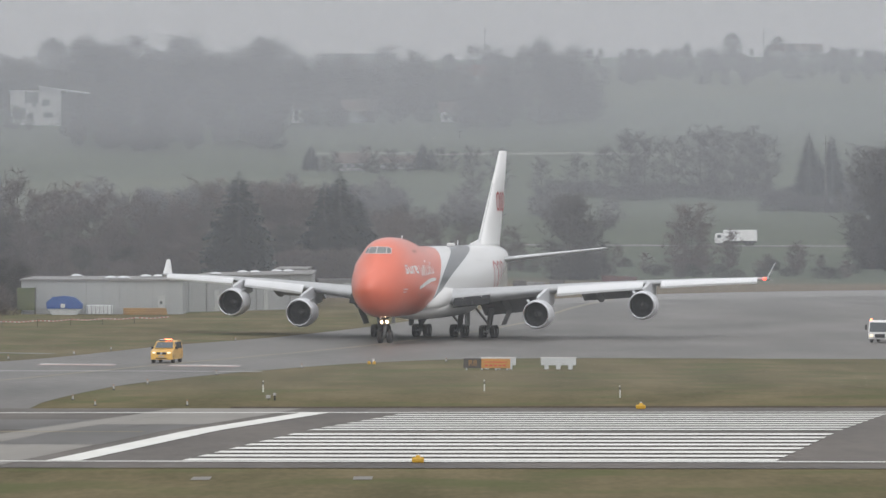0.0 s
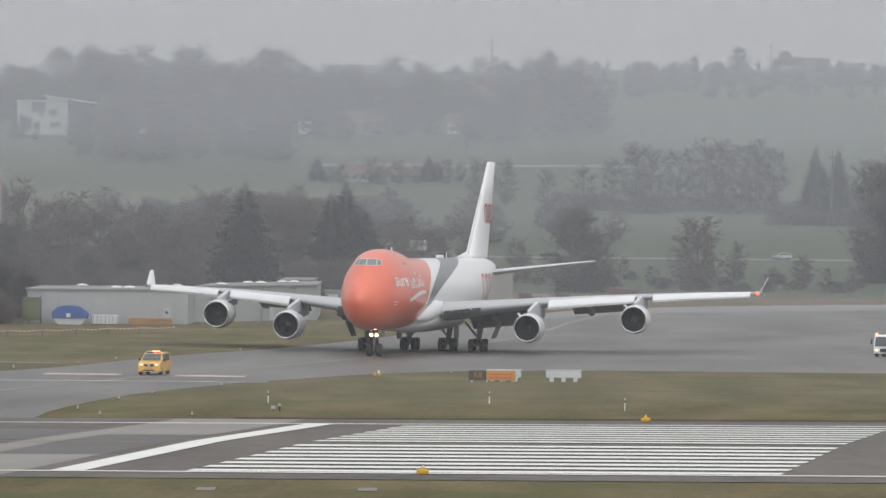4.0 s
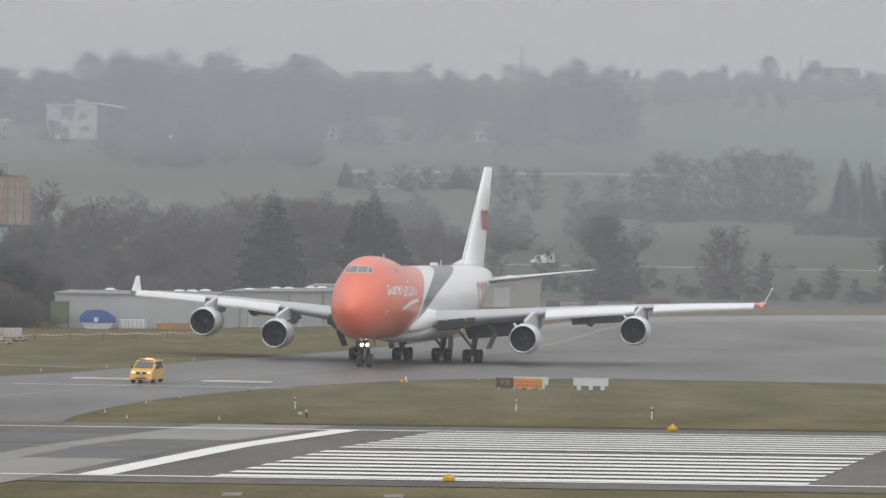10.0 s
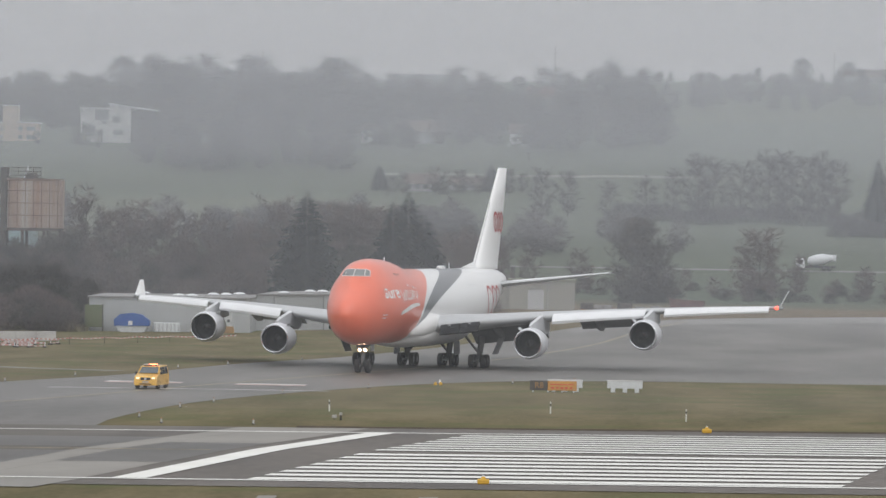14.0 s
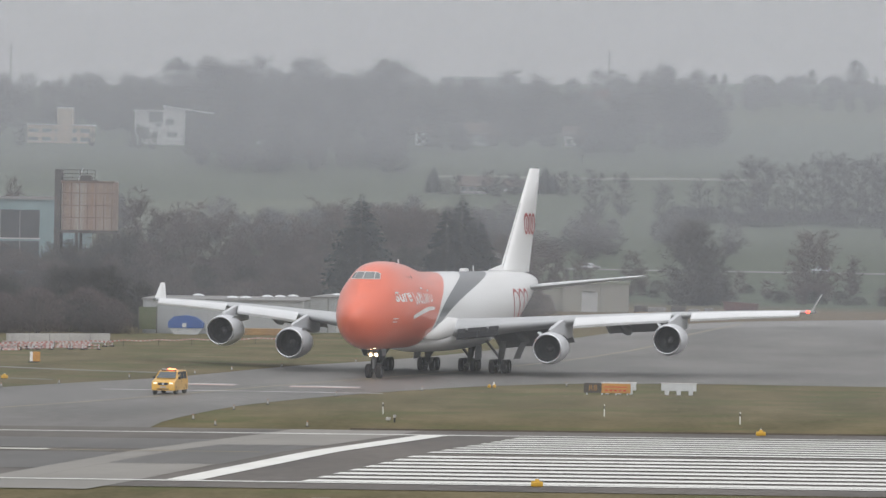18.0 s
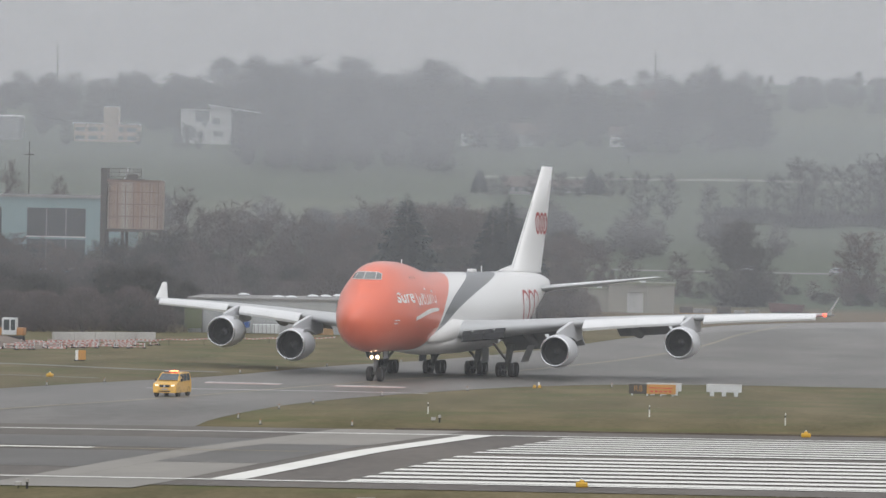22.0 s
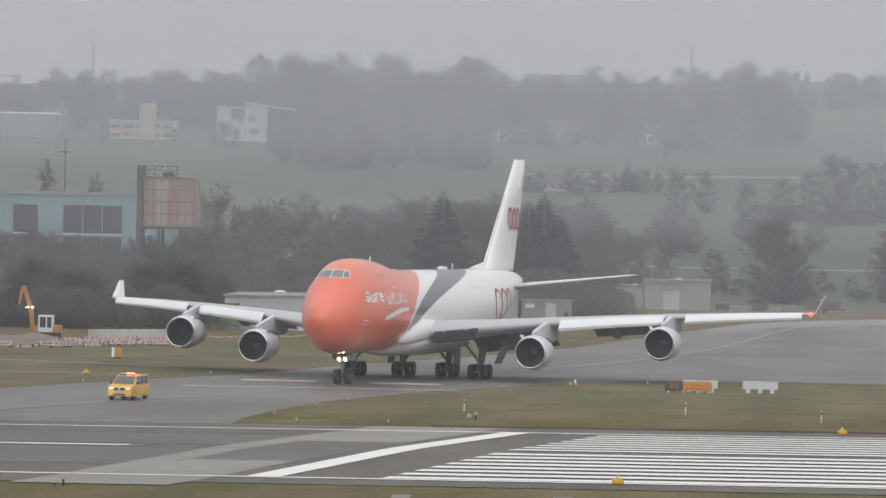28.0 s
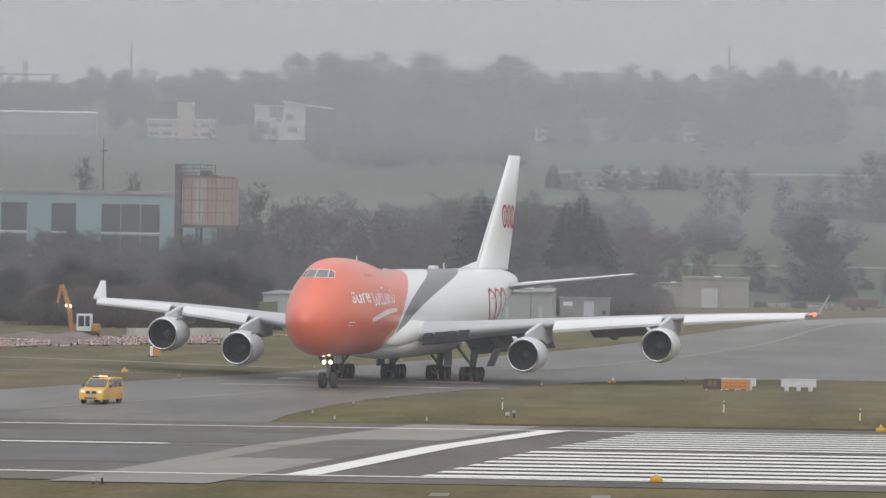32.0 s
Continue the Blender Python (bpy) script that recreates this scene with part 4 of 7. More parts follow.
def engine(side, y, d, z):
    """d: the inlet's face behind the nose; the cowl is slung ahead of and below the wing on a pylon."""
    e = new("engine")
    e.parent = aircraft
    e.matrix_basis = Matrix.Translation((side * y, d - 7.7, z))
    part("cowl", spin([(0.10, 1.30), (0.35, 1.375), (1.0, 1.435), (1.9, 1.43), (2.9, 1.33), (4.2, 1.12), (4.22, 1.04), (3.3, 1.02)], 40), COWL, e, "pale grey engine cowl", smooth=True)
    part("inlet_lip", spin([(0.35, 1.14), (0.12, 1.155), (0.02, 1.205), (0.0, 1.25), (0.03, 1.30), (0.11, 1.325)], 40), LIP_METAL, e, "polished inlet lip", smooth=True)
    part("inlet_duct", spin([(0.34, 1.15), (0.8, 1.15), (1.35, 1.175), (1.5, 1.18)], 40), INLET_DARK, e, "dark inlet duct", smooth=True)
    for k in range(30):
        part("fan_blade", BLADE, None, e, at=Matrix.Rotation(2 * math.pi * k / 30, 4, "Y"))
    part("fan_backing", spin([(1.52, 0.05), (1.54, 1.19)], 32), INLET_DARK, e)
    part("spinner", spin([(1.1, 0.02), (1.13, 0.10), (1.25, 0.22), (1.45, 0.34)], 20), surface("spinner_paint", (0.11, 0.112, 0.116), (0.095, 0.097, 0.1), rough=0.4, scale=3, fine=9), e, "grey cone spinner", smooth=True)
    part("core_nozzle", spin([(3.3, 0.95), (4.6, 0.82), (5.6, 0.60), (5.62, 0.5), (5.0, 0.5)], 28), LIP_METAL, e, "bare metal core nozzle", smooth=True)
    wz, wle = wing_at(y, 2) - z, wing_at(y, 1) - d
    rings = []
    for a, lo, hi, t in ((0.9, 1.35, 1.62, 0.10), (2.2, 1.30, 1.6 + (wz - 1.7) * 0.45, 0.21), (wle - 0.3, 1.10, wz + 0.12, 0.23), (wle + 1.5, 0.75, wz + 0.25, 0.23), (wle + 4.2, 0.9, wz - 0.1, 0.06)):
        rings.append([(-t, a, lo), (t, a, lo), (t * 0.8, a, hi), (-t * 0.8, a, hi)])
    part("pylon", loft(rings), COWL, e, "pale grey engine pylon")
    part("strake", boxed(-0.03, 0.03, 0.9, 2.2, 1.45, 1.80, 0.01), COWL, e, at=Matrix.Rotation(radians(-38 * side), 4, "Y"))
    return e


for side in (1, -1):
    engine(side, 11.85, 22.7, 2.52)
    engine(side, 20.9, 31.5, 3.32)


# ---- undercarriage ----
ROLLING = []


def tyre_shape(r, w, n=24):
    prof = [(-w / 2 * 0.55, r * 0.60), (-w / 2 * 0.92, r * 0.68), (-w / 2, r * 0.82), (-w / 2 * 0.85, r * 0.96), (-w / 2 * 0.4, r), (w / 2 * 0.4, r), (w / 2 * 0.85, r * 0.96), (w / 2, r * 0.82), (w / 2 * 0.92, r * 0.68), (w / 2 * 0.55, r * 0.60)]
    return spin(prof, n, "X")


TYRE = mesh_of("tyre", *tyre_shape(0.62, 0.46), RUBBER, True)
HUB = mesh_of("rim", *spin([(-0.20, 0.02), (-0.20, 0.12), (-0.12, 0.30), (-0.13, 0.38), (0.13, 0.38), (0.12, 0.30), (0.20, 0.12), (0.20, 0.02)], 20, "X"), RIM, True)


def wheel(parent, x, y, z, radius=0.62):
    w = new("wheel", TYRE)
    w.parent = parent
    w.matrix_basis = Matrix.Translation((x, y, z))
    tagged(w, "black aircraft tyre")
    part("rim", HUB, None, w, "grey metal rim")
    ROLLING.append((w, (x, y, z), radius))
    return w


nose_gear = new("nose_gear")
nose_gear.parent = aircraft
part("strut", rodded((0, 0.0, 0.6), (0, 0.12, 3.0), 0.16, 0.19, 12), STRUT, nose_gear, "dark grey nose gear strut", smooth=True)
part("axle", rodded((-0.5, 0, 0.62), (0.5, 0, 0.62), 0.08), STRUT, nose_gear)
part("drag_brace", rodded((0, 0.1, 1.6), (0, 1.9, 2.75), 0.08), STRUT, nose_gear)
part("torque_link", boxed(-0.1, 0.1, -0.32, -0.14, 0.8, 1.6, 0.02), STRUT, nose_gear)
for x in (-1, 1):
    part("gear_door", boxed(x * 0.62 - 0.03, x * 0.62 + 0.03, 0.2, 1.6, 1.9, 2.75, 0.02), BELLY_GREY, nose_gear, "open grey nose gear door")
    lamp = part("lamp_housing", spin([(-0.10, 0.235), (-0.30, 0.235), (-0.22, 0.21), (-0.05, 0.12), (0.0, 0.02)], 16), STRUT, nose_gear, "dark lamp housing", smooth=True, at=Matrix.Translation((x * 0.25, -0.12, 2.02)))
    part("taxi_light", spin([(-0.20, 0.11), (-0.225, 0.075), (-0.23, 0.01)], 16), LAMP_WARM, lamp, "bright lit taxi light", smooth=True)
    bm = bmesh.new()
    bmesh.ops.create_uvsphere(bm, u_segments=10, v_segments=6, radius=0.05)
    part("turnoff_light", bm, LAMP_SMALL, nose_gear, "small lit lamp", at=Matrix.Translation((x * 0.2, -0.75, 2.62)))
    wheel(nose_gear, x * 0.46, 0.0, 0.62)


def main_gear(x, y, lean):
    g = new("main_gear")
    g.parent = aircraft
    g.matrix_basis = Matrix.Translation((x, y, 0))
    part("strut", rodded((0, 0, 0.7), (lean * 0.25, 0.1, 2.9), 0.24, 0.34, 12), STRUT, g, "dark grey main gear strut", smooth=True)
    part("bogie_beam", boxed(-0.14, 0.14, -0.95, 0.95, 0.5, 0.76, 0.04), STRUT, g)
    part("side_brace", rodded((0, 0, 1.3), (-lean * 1.3, 0.0, 2.9), 0.12), STRUT, g)
    for ay in (-0.73, 0.73):
        part("axle", rodded((-0.55, ay, 0.62), (0.55, ay, 0.62), 0.08), STRUT, g)
        for ax in (-0.56, 0.56):
            wheel(g, ax, ay, 0.62)
    if abs(x) > 3:
        part("gear_door", boxed(-0.04, 0.04, -1.3, 1.3, 1.3, 2.9, 0.02), BELLY_GREY, g, "open grey main gear door", at=Matrix.Translation((lean * 1.0, 0.2, 0.1)) @ Matrix.Rotation(radians(lean * 22), 4, "Y"))
    else:
        part("gear_door", boxed(-0.04, 0.04, -1.2, 1.2, 1.0, 2.3, 0.02), BELLY_GREY, g, "open grey body gear door", at=Matrix.Translation((lean * 0.95, -0.6, 0.1)))


main_gear(5.5, 24.07, 1)
main_gear(-5.5, 24.07, -1)
main_gear(1.92, 27.14, 1)
main_gear(-1.92, 27.14, -1)


# ---- airfield furniture ----
def stand(x, y, up=0.0, turn=0.0):
    return pose(x, y, land(x, y) + up, 0, 0, turn)


def edge_light(x, y):
    t = thing("runway_light", "yellow runway edge light on the asphalt shoulder", "light", stand(x, y, 0.03), "runway lights")
    part("body", boxed(-0.30, 0.30, -0.16, 0.16, 0.0, 0.26, 0.07, 2), LIGHT_YELLOW, t)
    part("cap", spin([(0.25, 0.13), (0.33, 0.12), (0.37, 0.07), (0.38, 0.01)], 14, "Z"), LIGHT_YELLOW, t, smooth=True)
    part("lens", spin([(0.38, 0.05), (0.43, 0.05), (0.45, 0.01)], 10, "Z"), SIGN_GREY, t, "small clear lens", smooth=True)


for x, y in ((-1.2, 241.1), (12.4, 304.6), (-62, 253), (60, 229.5), (66, 293), (-46.0, 400.5)):
    edge_light(x, y)

post = thing("marker_post", "slim white marker post with a black band in the turf", "post", stand(2.9, 337.7), "marker posts")
part("pole", rodded((0, 0, 0), (0, 0, 0.52), 0.042), LINE_WHITE, post)
part("band", rodded((0, 0, 0.52), (0, 0, 0.70), 0.044), SIGN_BLACK, post, "black band")
part("tip", rodded((0, 0, 0.70), (0, 0, 0.82), 0.042, 0.025), LINE_WHITE, post)
for x, y in ((11.8, 324.1), (-12.5, 339.5)):
    copy_thing(post, stand(x, y))

PEG_GREY = surface("worn_white_plastic", (0.42, 0.41, 0.39), (0.30, 0.29, 0.27), rough=0.7, scale=3, fine=12)
MARKER_DULL = surface("dull_orange_plastic", (0.40, 0.17, 0.07), (0.30, 0.13, 0.06), rough=0.7, scale=3, fine=12)
peg = thing("delineator", "short white and orange delineator at the taxiway edge", "marker", stand(-23.3, 345.3), "taxiway delineators")
part("foot", rodded((0, 0, 0), (0, 0, 0.05), 0.13, 0.11, 10), PLASTIC_DARK, peg, "dark rubber foot")
part("stem", rodded((0, 0, 0.05), (0, 0, 0.30), 0.075, 0.05, 10), PEG_GREY, peg)
part("top", rodded((0, 0, 0.30), (0, 0, 0.37), 0.05, 0.035, 10), MARKER_DULL, peg, "dull orange top")
for x, y in ((-22.7, 318.4), (-24.9, 328.3), (-21.5, 355.1), (-17.3, 372.4), (-16.6, 317.0), (-11.2, 387.9), (-29.7, 436.5), (-36.4, 408.4), (-32.0, 423.0), (-26.0, 450.0), (0.3, 405.4), (-20.0, 470.0), (-40.5, 391.0), (-44.0, 381.0), (5.5, 412.0)):
    copy_thing(peg, stand(x, y))

pair = thing("taxiway_light", "pair of small pale yellow lights beside the turf", "light", stand(-5.8, 398.5))
for dx in (-0.28, 0.28):
    part("lamp", spin([(0.0, 0.16), (0.12, 0.2), (0.26, 0.17), (0.36, 0.05)], 12, "Z"), LIGHT_YELLOW, pair, smooth=True, at=Matrix.Translation((dx, 0, 0)))
pair.scale = (0.75, 0.75, 0.75)
part("reflector", boxed(0.1, 0.3, -0.05, 0.05, 0.3, 0.62, 0.02), LETTER_WHITE, pair, "white upright reflector")

for x, y in ((-11.6, 324.5), (-28.5, 235.6)):
    s = thing("wind_sensor", "small grey sensor box beside a short dark post", "sensor", stand(x, y))
    part("box", boxed(-0.2, 0.2, -0.12, 0.12, 0.2, 0.5, 0.03), PEG_GREY, s)
    part("leg", rodded((-0.0, 0, 0), (0.0, 0, 0.22), 0.03), PLASTIC_DARK, s)
    part("post", rodded((0.55, 0, 0), (0.55, 0, 0.55), 0.07), PLASTIC_DARK, s, "short dark post")
    part("head", boxed(0.42, 0.68, -0.08, 0.08, 0.45, 0.72, 0.03), PEG_GREY, s)
    s.scale = (0.78, 0.78, 0.72)


def letters(body, size, material, parent, at, label="amber lettering"):
    cu = bpy.data.curves.new("lettering", "FONT")
    cu.body, cu.size, cu.extrude, cu.align_x, cu.align_y = body, size, 0.004, "CENTER", "CENTER"
    tmp = new("lettering", cu)
    me = bpy.data.meshes.new_from_object(tmp.evaluated_get(bpy.context.evaluated_depsgraph_get()))
    bpy.data.objects.remove(tmp)
    me.materials.clear()
    me.materials.append(material)
    return part("lettering", me, material, parent, label, at=at)


sign = thing("taxiway_sign", "low black and amber taxiway location sign on short legs", "sign", stand(3.5, 385.0, 0, -4))
part("black_panel", boxed(-1.85, -0.45, -0.12, 0.12, 0.14, 0.92, 0.03), SIGN_BLACK, sign, "black location panel")
part("amber_panel", boxed(-0.44, 1.85, -0.12, 0.12, 0.14, 0.90, 0.03), SIGN_ORANGE, sign, "amber direction panel")
letters("R8", 0.66, SIGN_DULL, sign, pose(-1.12, -0.135, 0.53, 90, 0, 0))
for k in range(5):
    part("text_bar", boxed(-0.15 + 0.36 * k, 0.06 + 0.36 * k, -0.135, -0.12, 0.30, 0.42), CONE_RED, sign, "small dark bar of writing")
part("text_bar", boxed(-0.25, 1.6, -0.135, -0.12, 0.60, 0.66), CONE_RED, sign, "thin dark bar of writing")
for x in (-1.6, -0.4, 0.7, 1.6):
    part("leg", boxed(x - 0.06, x + 0.06, -0.08, 0.08, 0.0, 0.16), SIGN_GREY, sign)
for x, y, w in ((4.45, 387.0, 2.75), (9.2, 387.1, 2.8)):
    b = thing("sign_back", "pale grey back of a taxiway sign on three feet", "sign", stand(x, y, 0, -4), "sign backs")
    part("panel", boxed(-w / 2, w / 2, -0.12, 0.12, 0.32, 0.92, 0.04), SIGN_GREY, b)
    part("cap", boxed(-w / 2 - 0.02, w / 2 + 0.02, -0.15, 0.15, 0.92, 0.96), LETTER_WHITE, b, "white top edge")
    for k in range(3):
        cx = -w / 2 + 0.45 + k * (w - 0.9) / 2
        part("foot", boxed(cx - 0.17, cx + 0.17, -0.14, 0.14, 0.0, 0.34, 0.02), SIGN_GREY, b)

ob_sign = thing("orange_marker", "orange and white marker board in the turf", "marker", stand(-49.1, 451.0, 0, 10))
part("orange_board", boxed(-0.1, 0.6, -0.06, 0.06, 0.1, 1.0, 0.02), SIGN_ORANGE, ob_sign)
part("white_board", boxed(-0.36, -0.11, -0.06, 0.06, 0.1, 1.0, 0.02), LETTER_WHITE, ob_sign)
part("leg", boxed(-0.5, 0.5, -0.04, 0.04, 0, 0.12), PLASTIC_DARK, ob_sign)

# painted marks on the taxiway
LINE_WORN = surface("worn_line_paint", (0.7, 0.69, 0.67), (0.42, 0.41, 0.39), rough=0.6, scale=0.35, fine=2.5, blend=0.35)
MARK_RED = surface("worn_red_paint", (0.62, 0.5, 0.47), (0.5, 0.29, 0.26), rough=0.6, scale=0.4, fine=2.5, blend=0.4)
for pts, w, m, lab in (
    ([(-36, 379.3), (-21.6, 379.6), (-14, 378.5)], 0.8, LINE_WORN, "worn white painted taxiway line"),
    ([(-32.6, 393.2), (-26.4, 392.6)], 1.7, MARK_RED, "worn red and white painted instruction mark"),
    ([(-22.0, 391.4), (-16.3, 390.8)], 1.7, MARK_RED, "worn red and white painted instruction mark"),
    ([(-32.6, 395.1), (-26.4, 394.5)], 1.5, LINE_WORN, "worn white border of a painted mark"),
    ([(-22.0, 393.3), (-16.3, 392.7)], 1.5, LINE_WORN, "worn white border of a painted mark"),
):
    ribbon("painted_mark", pts, w, 0.05, m, lab, "line")


# ---- vehicles ----
def body_loft(profile, width, top_in=0.12):
    """A car body from a side outline (along, height), rounded towards the roof. Front is towards -y."""
    rings = []
    zs = [p[1] for p in profile]
    z0, z1 = min(zs), max(zs)
    for u, k in ((-1.0, 1.0), (-0.96, 0.0), (0.96, 0.0), (1.0, 1.0)):
        ring = []
        for y, z in profile:
            h = (z - z0) / (z1 - z0)
            inn = top_in * max(0, (h - 0.5) / 0.5) ** 1.2
            x = u * (width / 2) * (1 - inn)
            yc = y * (1 - 0.012 * k)
            ring.append((x, yc, z - 0.02 * k * h))
        rings.append(ring)
    return loft(rings)


def road_wheel(parent, x, y, r, w=0.22, rolling=None):
    wl_ = part("wheel", tyre_shape(r, w, 20), RUBBER, parent, "black road tyre", smooth=True, at=Matrix.Translation((x, y, r)))
    part("rim", spin([(-w * 0.42, 0.02), (-w * 0.45, r * 0.3), (-w * 0.4, r * 0.62), (w * 0.4, r * 0.62), (w * 0.45, r * 0.3), (w * 0.42, 0.02)], 16, "X"), RIM, wl_, "grey rim", smooth=True)
    if rolling is not None:
        rolling.append((wl_, (x, y, r), r))
    return wl_


VAN_ROLLING = []
van = thing("airport_van", "yellow airport guide van with lit amber roof bar", "van")
van.scale = (0.94, 0.94, 0.96)
VAN_SIDE = [(-2.36, 0.32), (-2.40, 0.62), (-2.34, 0.92), (-2.18, 1.04), (-1.36, 1.22), (-0.42, 1.80), (-0.1, 1.87), (1.0, 1.90), (2.2, 1.86), (2.32, 1.74), (2.40, 1.05), (2.40, 0.42), (2.30, 0.30)]
vb = part("body", body_loft(VAN_SIDE, 1.92, 0.16), VAN_YELLOW, van, "yellow painted van body")
part("windscreen", ([(-0.80, -1.37, 1.26), (0.80, -1.37, 1.26), (0.70, -0.54, 1.745), (-0.70, -0.54, 1.745)], [(0, 1, 2, 3)]), AUTO_GLASS, vb, "dark tinted windscreen", at=Matrix.Translation((0, -0.03, 0.02)))
for s in (1, -1):
    for y0, y1, n_ in ((-0.78, 0.02, "front_window"), (0.10, 1.05, "middle_window"), (1.13, 2.10, "rear_window")):
        y0b = y0 - 0.45 if n_ == "front_window" else y0
        part(n_, ([(s * 0.930, y0b, 1.20), (s * 0.930, y1, 1.20), (s * 0.842, y1, 1.76), (s * 0.842, y0, 1.76)], [(0, 1, 2, 3)]), AUTO_GLASS, vb, "dark tinted side window")
    part("headlight", boxed(s * 0.66 - 0.15, s * 0.66 + 0.15, -2.37, -2.20, 0.82, 0.95, 0.04, 2), LAMP_WHITE, vb, "lit headlight")
    part("mirror", boxed(s * 1.06 - 0.10, s * 1.06 + 0.10, -1.12, -0.98, 1.18, 1.40, 0.03), PLASTIC_DARK, vb, "dark door mirror")
    part("door_seam", boxed(s * 0.962 - 0.003, s * 0.962 + 0.003, 0.05, 0.062, 0.45, 1.2), SIGN_BLACK, vb)
    part("side_moulding", boxed(s * 0.965 - 0.008, s * 0.965 + 0.008, -1.3, 1.3, 0.62, 0.68, 0.006), VAN_YELLOW, vb)
    for y in (-1.50, 1.52):
        part("wheel_arch", spin([(-0.05, 0.375), (0.05, 0.385)], 20, "X"), PLASTIC_DARK, vb, "dark wheel arch", at=Matrix.Translation((s * 0.93, y, 0.34)))
        road_wheel(van, s * 0.83, y, 0.34, 0.22, VAN_ROLLING)
part("grille", boxed(-0.42, 0.42, -2.43, -2.33, 0.74, 0.94, 0.04, 2), PLASTIC_DARK, vb, "black radiator grille")
part("badge", spin([(-0.02, 0.09), (0.0, 0.09), (0.01, 0.01)], 14, "Y"), SIGN_GREY, vb, "round grey badge", at=Matrix.Translation((0, -2.44, 0.84)))
part("bumper", boxed(-0.9, 0.9, -2.45, -2.25, 0.30, 0.52, 0.06, 2), VAN_YELLOW, vb)
part("lower_intake", boxed(-0.5, 0.5, -2.465, -2.40, 0.38, 0.47, 0.01), PLASTIC_DARK, vb, "dark lower intake")
part("plate", boxed(-0.26, 0.26, -2.475, -2.45, 0.54, 0.64), PEG_GREY, vb, "pale grey plate")
part("roof_rail", boxed(-0.62, 0.62, -0.42, -0.36, 1.83, 1.93, 0.01), PLASTIC_DARK, van)
part("light_bar", boxed(-0.10, 0.52, -0.35, -0.12, 1.90, 2.01, 0.03, 2), LAMP_AMBER, van, "lit amber light bar")
part("roof_sign", boxed(-0.62, -0.2, -0.3, -0.1, 1.88, 1.98, 0.02), LETTER_WHITE, van, "white roof box")
part("rear_bumper", boxed(-0.9, 0.9, 2.3, 2.46, 0.32, 0.55, 0.05), PLASTIC_DARK, van)

# the service truck waiting on the taxiway
truck = thing("service_truck", "white airport service truck with lit beacon waiting on taxiway", "truck", stand(42.95, 473.5, 0.02, -17))
tb = part("cab", body_loft([(-2.2, 0.35), (-2.3, 0.6), (-2.28, 1.1), (-2.1, 2.05), (-1.9, 2.15), (-0.4, 2.15), (-0.35, 0.4)], 2.3, 0.05), WHITE_PAINT, truck, "white truck cab")
part("windscreen", ([(-1.02, -2.30, 1.05), (1.02, -2.30, 1.05), (0.98, -2.13, 1.96), (-0.98, -2.13, 1.96)], [(0, 1, 2, 3)]), AUTO_GLASS, tb, "large dark windscreen", at=Matrix.Translation((0, -0.03, 0)))
part("grille", boxed(-0.5, 0.5, -2.36, -2.28, 0.5, 0.85, 0.03), PLASTIC_DARK, tb, "black grille")
for s in (1, -1):
    part("side_window", ([(s * 1.152, -2.0, 1.1), (s * 1.152, -0.7, 1.1), (s * 1.12, -0.7, 1.9), (s * 1.12, -1.95, 1.9)], [(0, 1, 2, 3)]), AUTO_GLASS, tb, "dark cab window")
    part("headlight", boxed(s * 0.85 - 0.16, s * 0.85 + 0.16, -2.38, -2.26, 0.55, 0.78, 0.04), LAMP_WHITE if s < 0 else LAMP_WHITE, tb, "lit headlight")
    part("mirror", boxed(s * 1.4 - 0.08, s * 1.4 + 0.08, -2.2, -2.1, 1.25, 1.75, 0.03), PLASTIC_DARK, tb, "dark wing mirror")
    part("mirror_arm", rodded((s * 1.12, -2.1, 1.75), (s * 1.4, -2.15, 1.7), 0.02), PLASTIC_DARK, tb)
    for y in (-1.5, 1.7):
        road_wheel(truck, s * 0.98, y, 0.40, 0.26)
part("load_box", boxed(-1.12, 1.12, -0.25, 2.6, 0.75, 2.05, 0.05), WHITE_PAINT, truck, "white load box")
part("chassis", boxed(-0.9, 0.9, -2.0, 2.6, 0.4, 0.75), PLASTIC_DARK, truck)
part("beacon", rodded((-0.95, -1.9, 2.15), (-0.95, -1.9, 2.33), 0.10, 0.08, 10), LAMP_AMBER, truck, "lit orange beacon")


def car(name, paint, label, length=4.3, height=1.45):
    t = thing(name, label, "car", group="cars on the far road")
    k = length / 4.3
    side_ = [(-2.15 * k, 0.3), (-2.18 * k, 0.62), (-1.2 * k, 0.86), (-0.45 * k, height - 0.06), (0.3 * k, height), (1.35 * k, height - 0.12), (2.05 * k, 0.95), (2.15 * k, 0.5), (2.1 * k, 0.28)]
    b = part("body", body_loft(side_, 1.76, 0.2), paint, t)
    for s in (1, -1):
        part("side_glass", ([(s * 0.86, -0.95 * k, 0.90), (s * 0.86, 1.6 * k, 0.92), (s * 0.74, 1.15 * k, height - 0.14), (s * 0.74, -0.42 * k, height - 0.12)], [(0, 1, 2, 3)]), AUTO_GLASS, b, "dark car windows")
        for y in (-1.3 * k, 1.35 * k):
            road_wheel(t, s * 0.75, y, 0.31, 0.2)
    return t


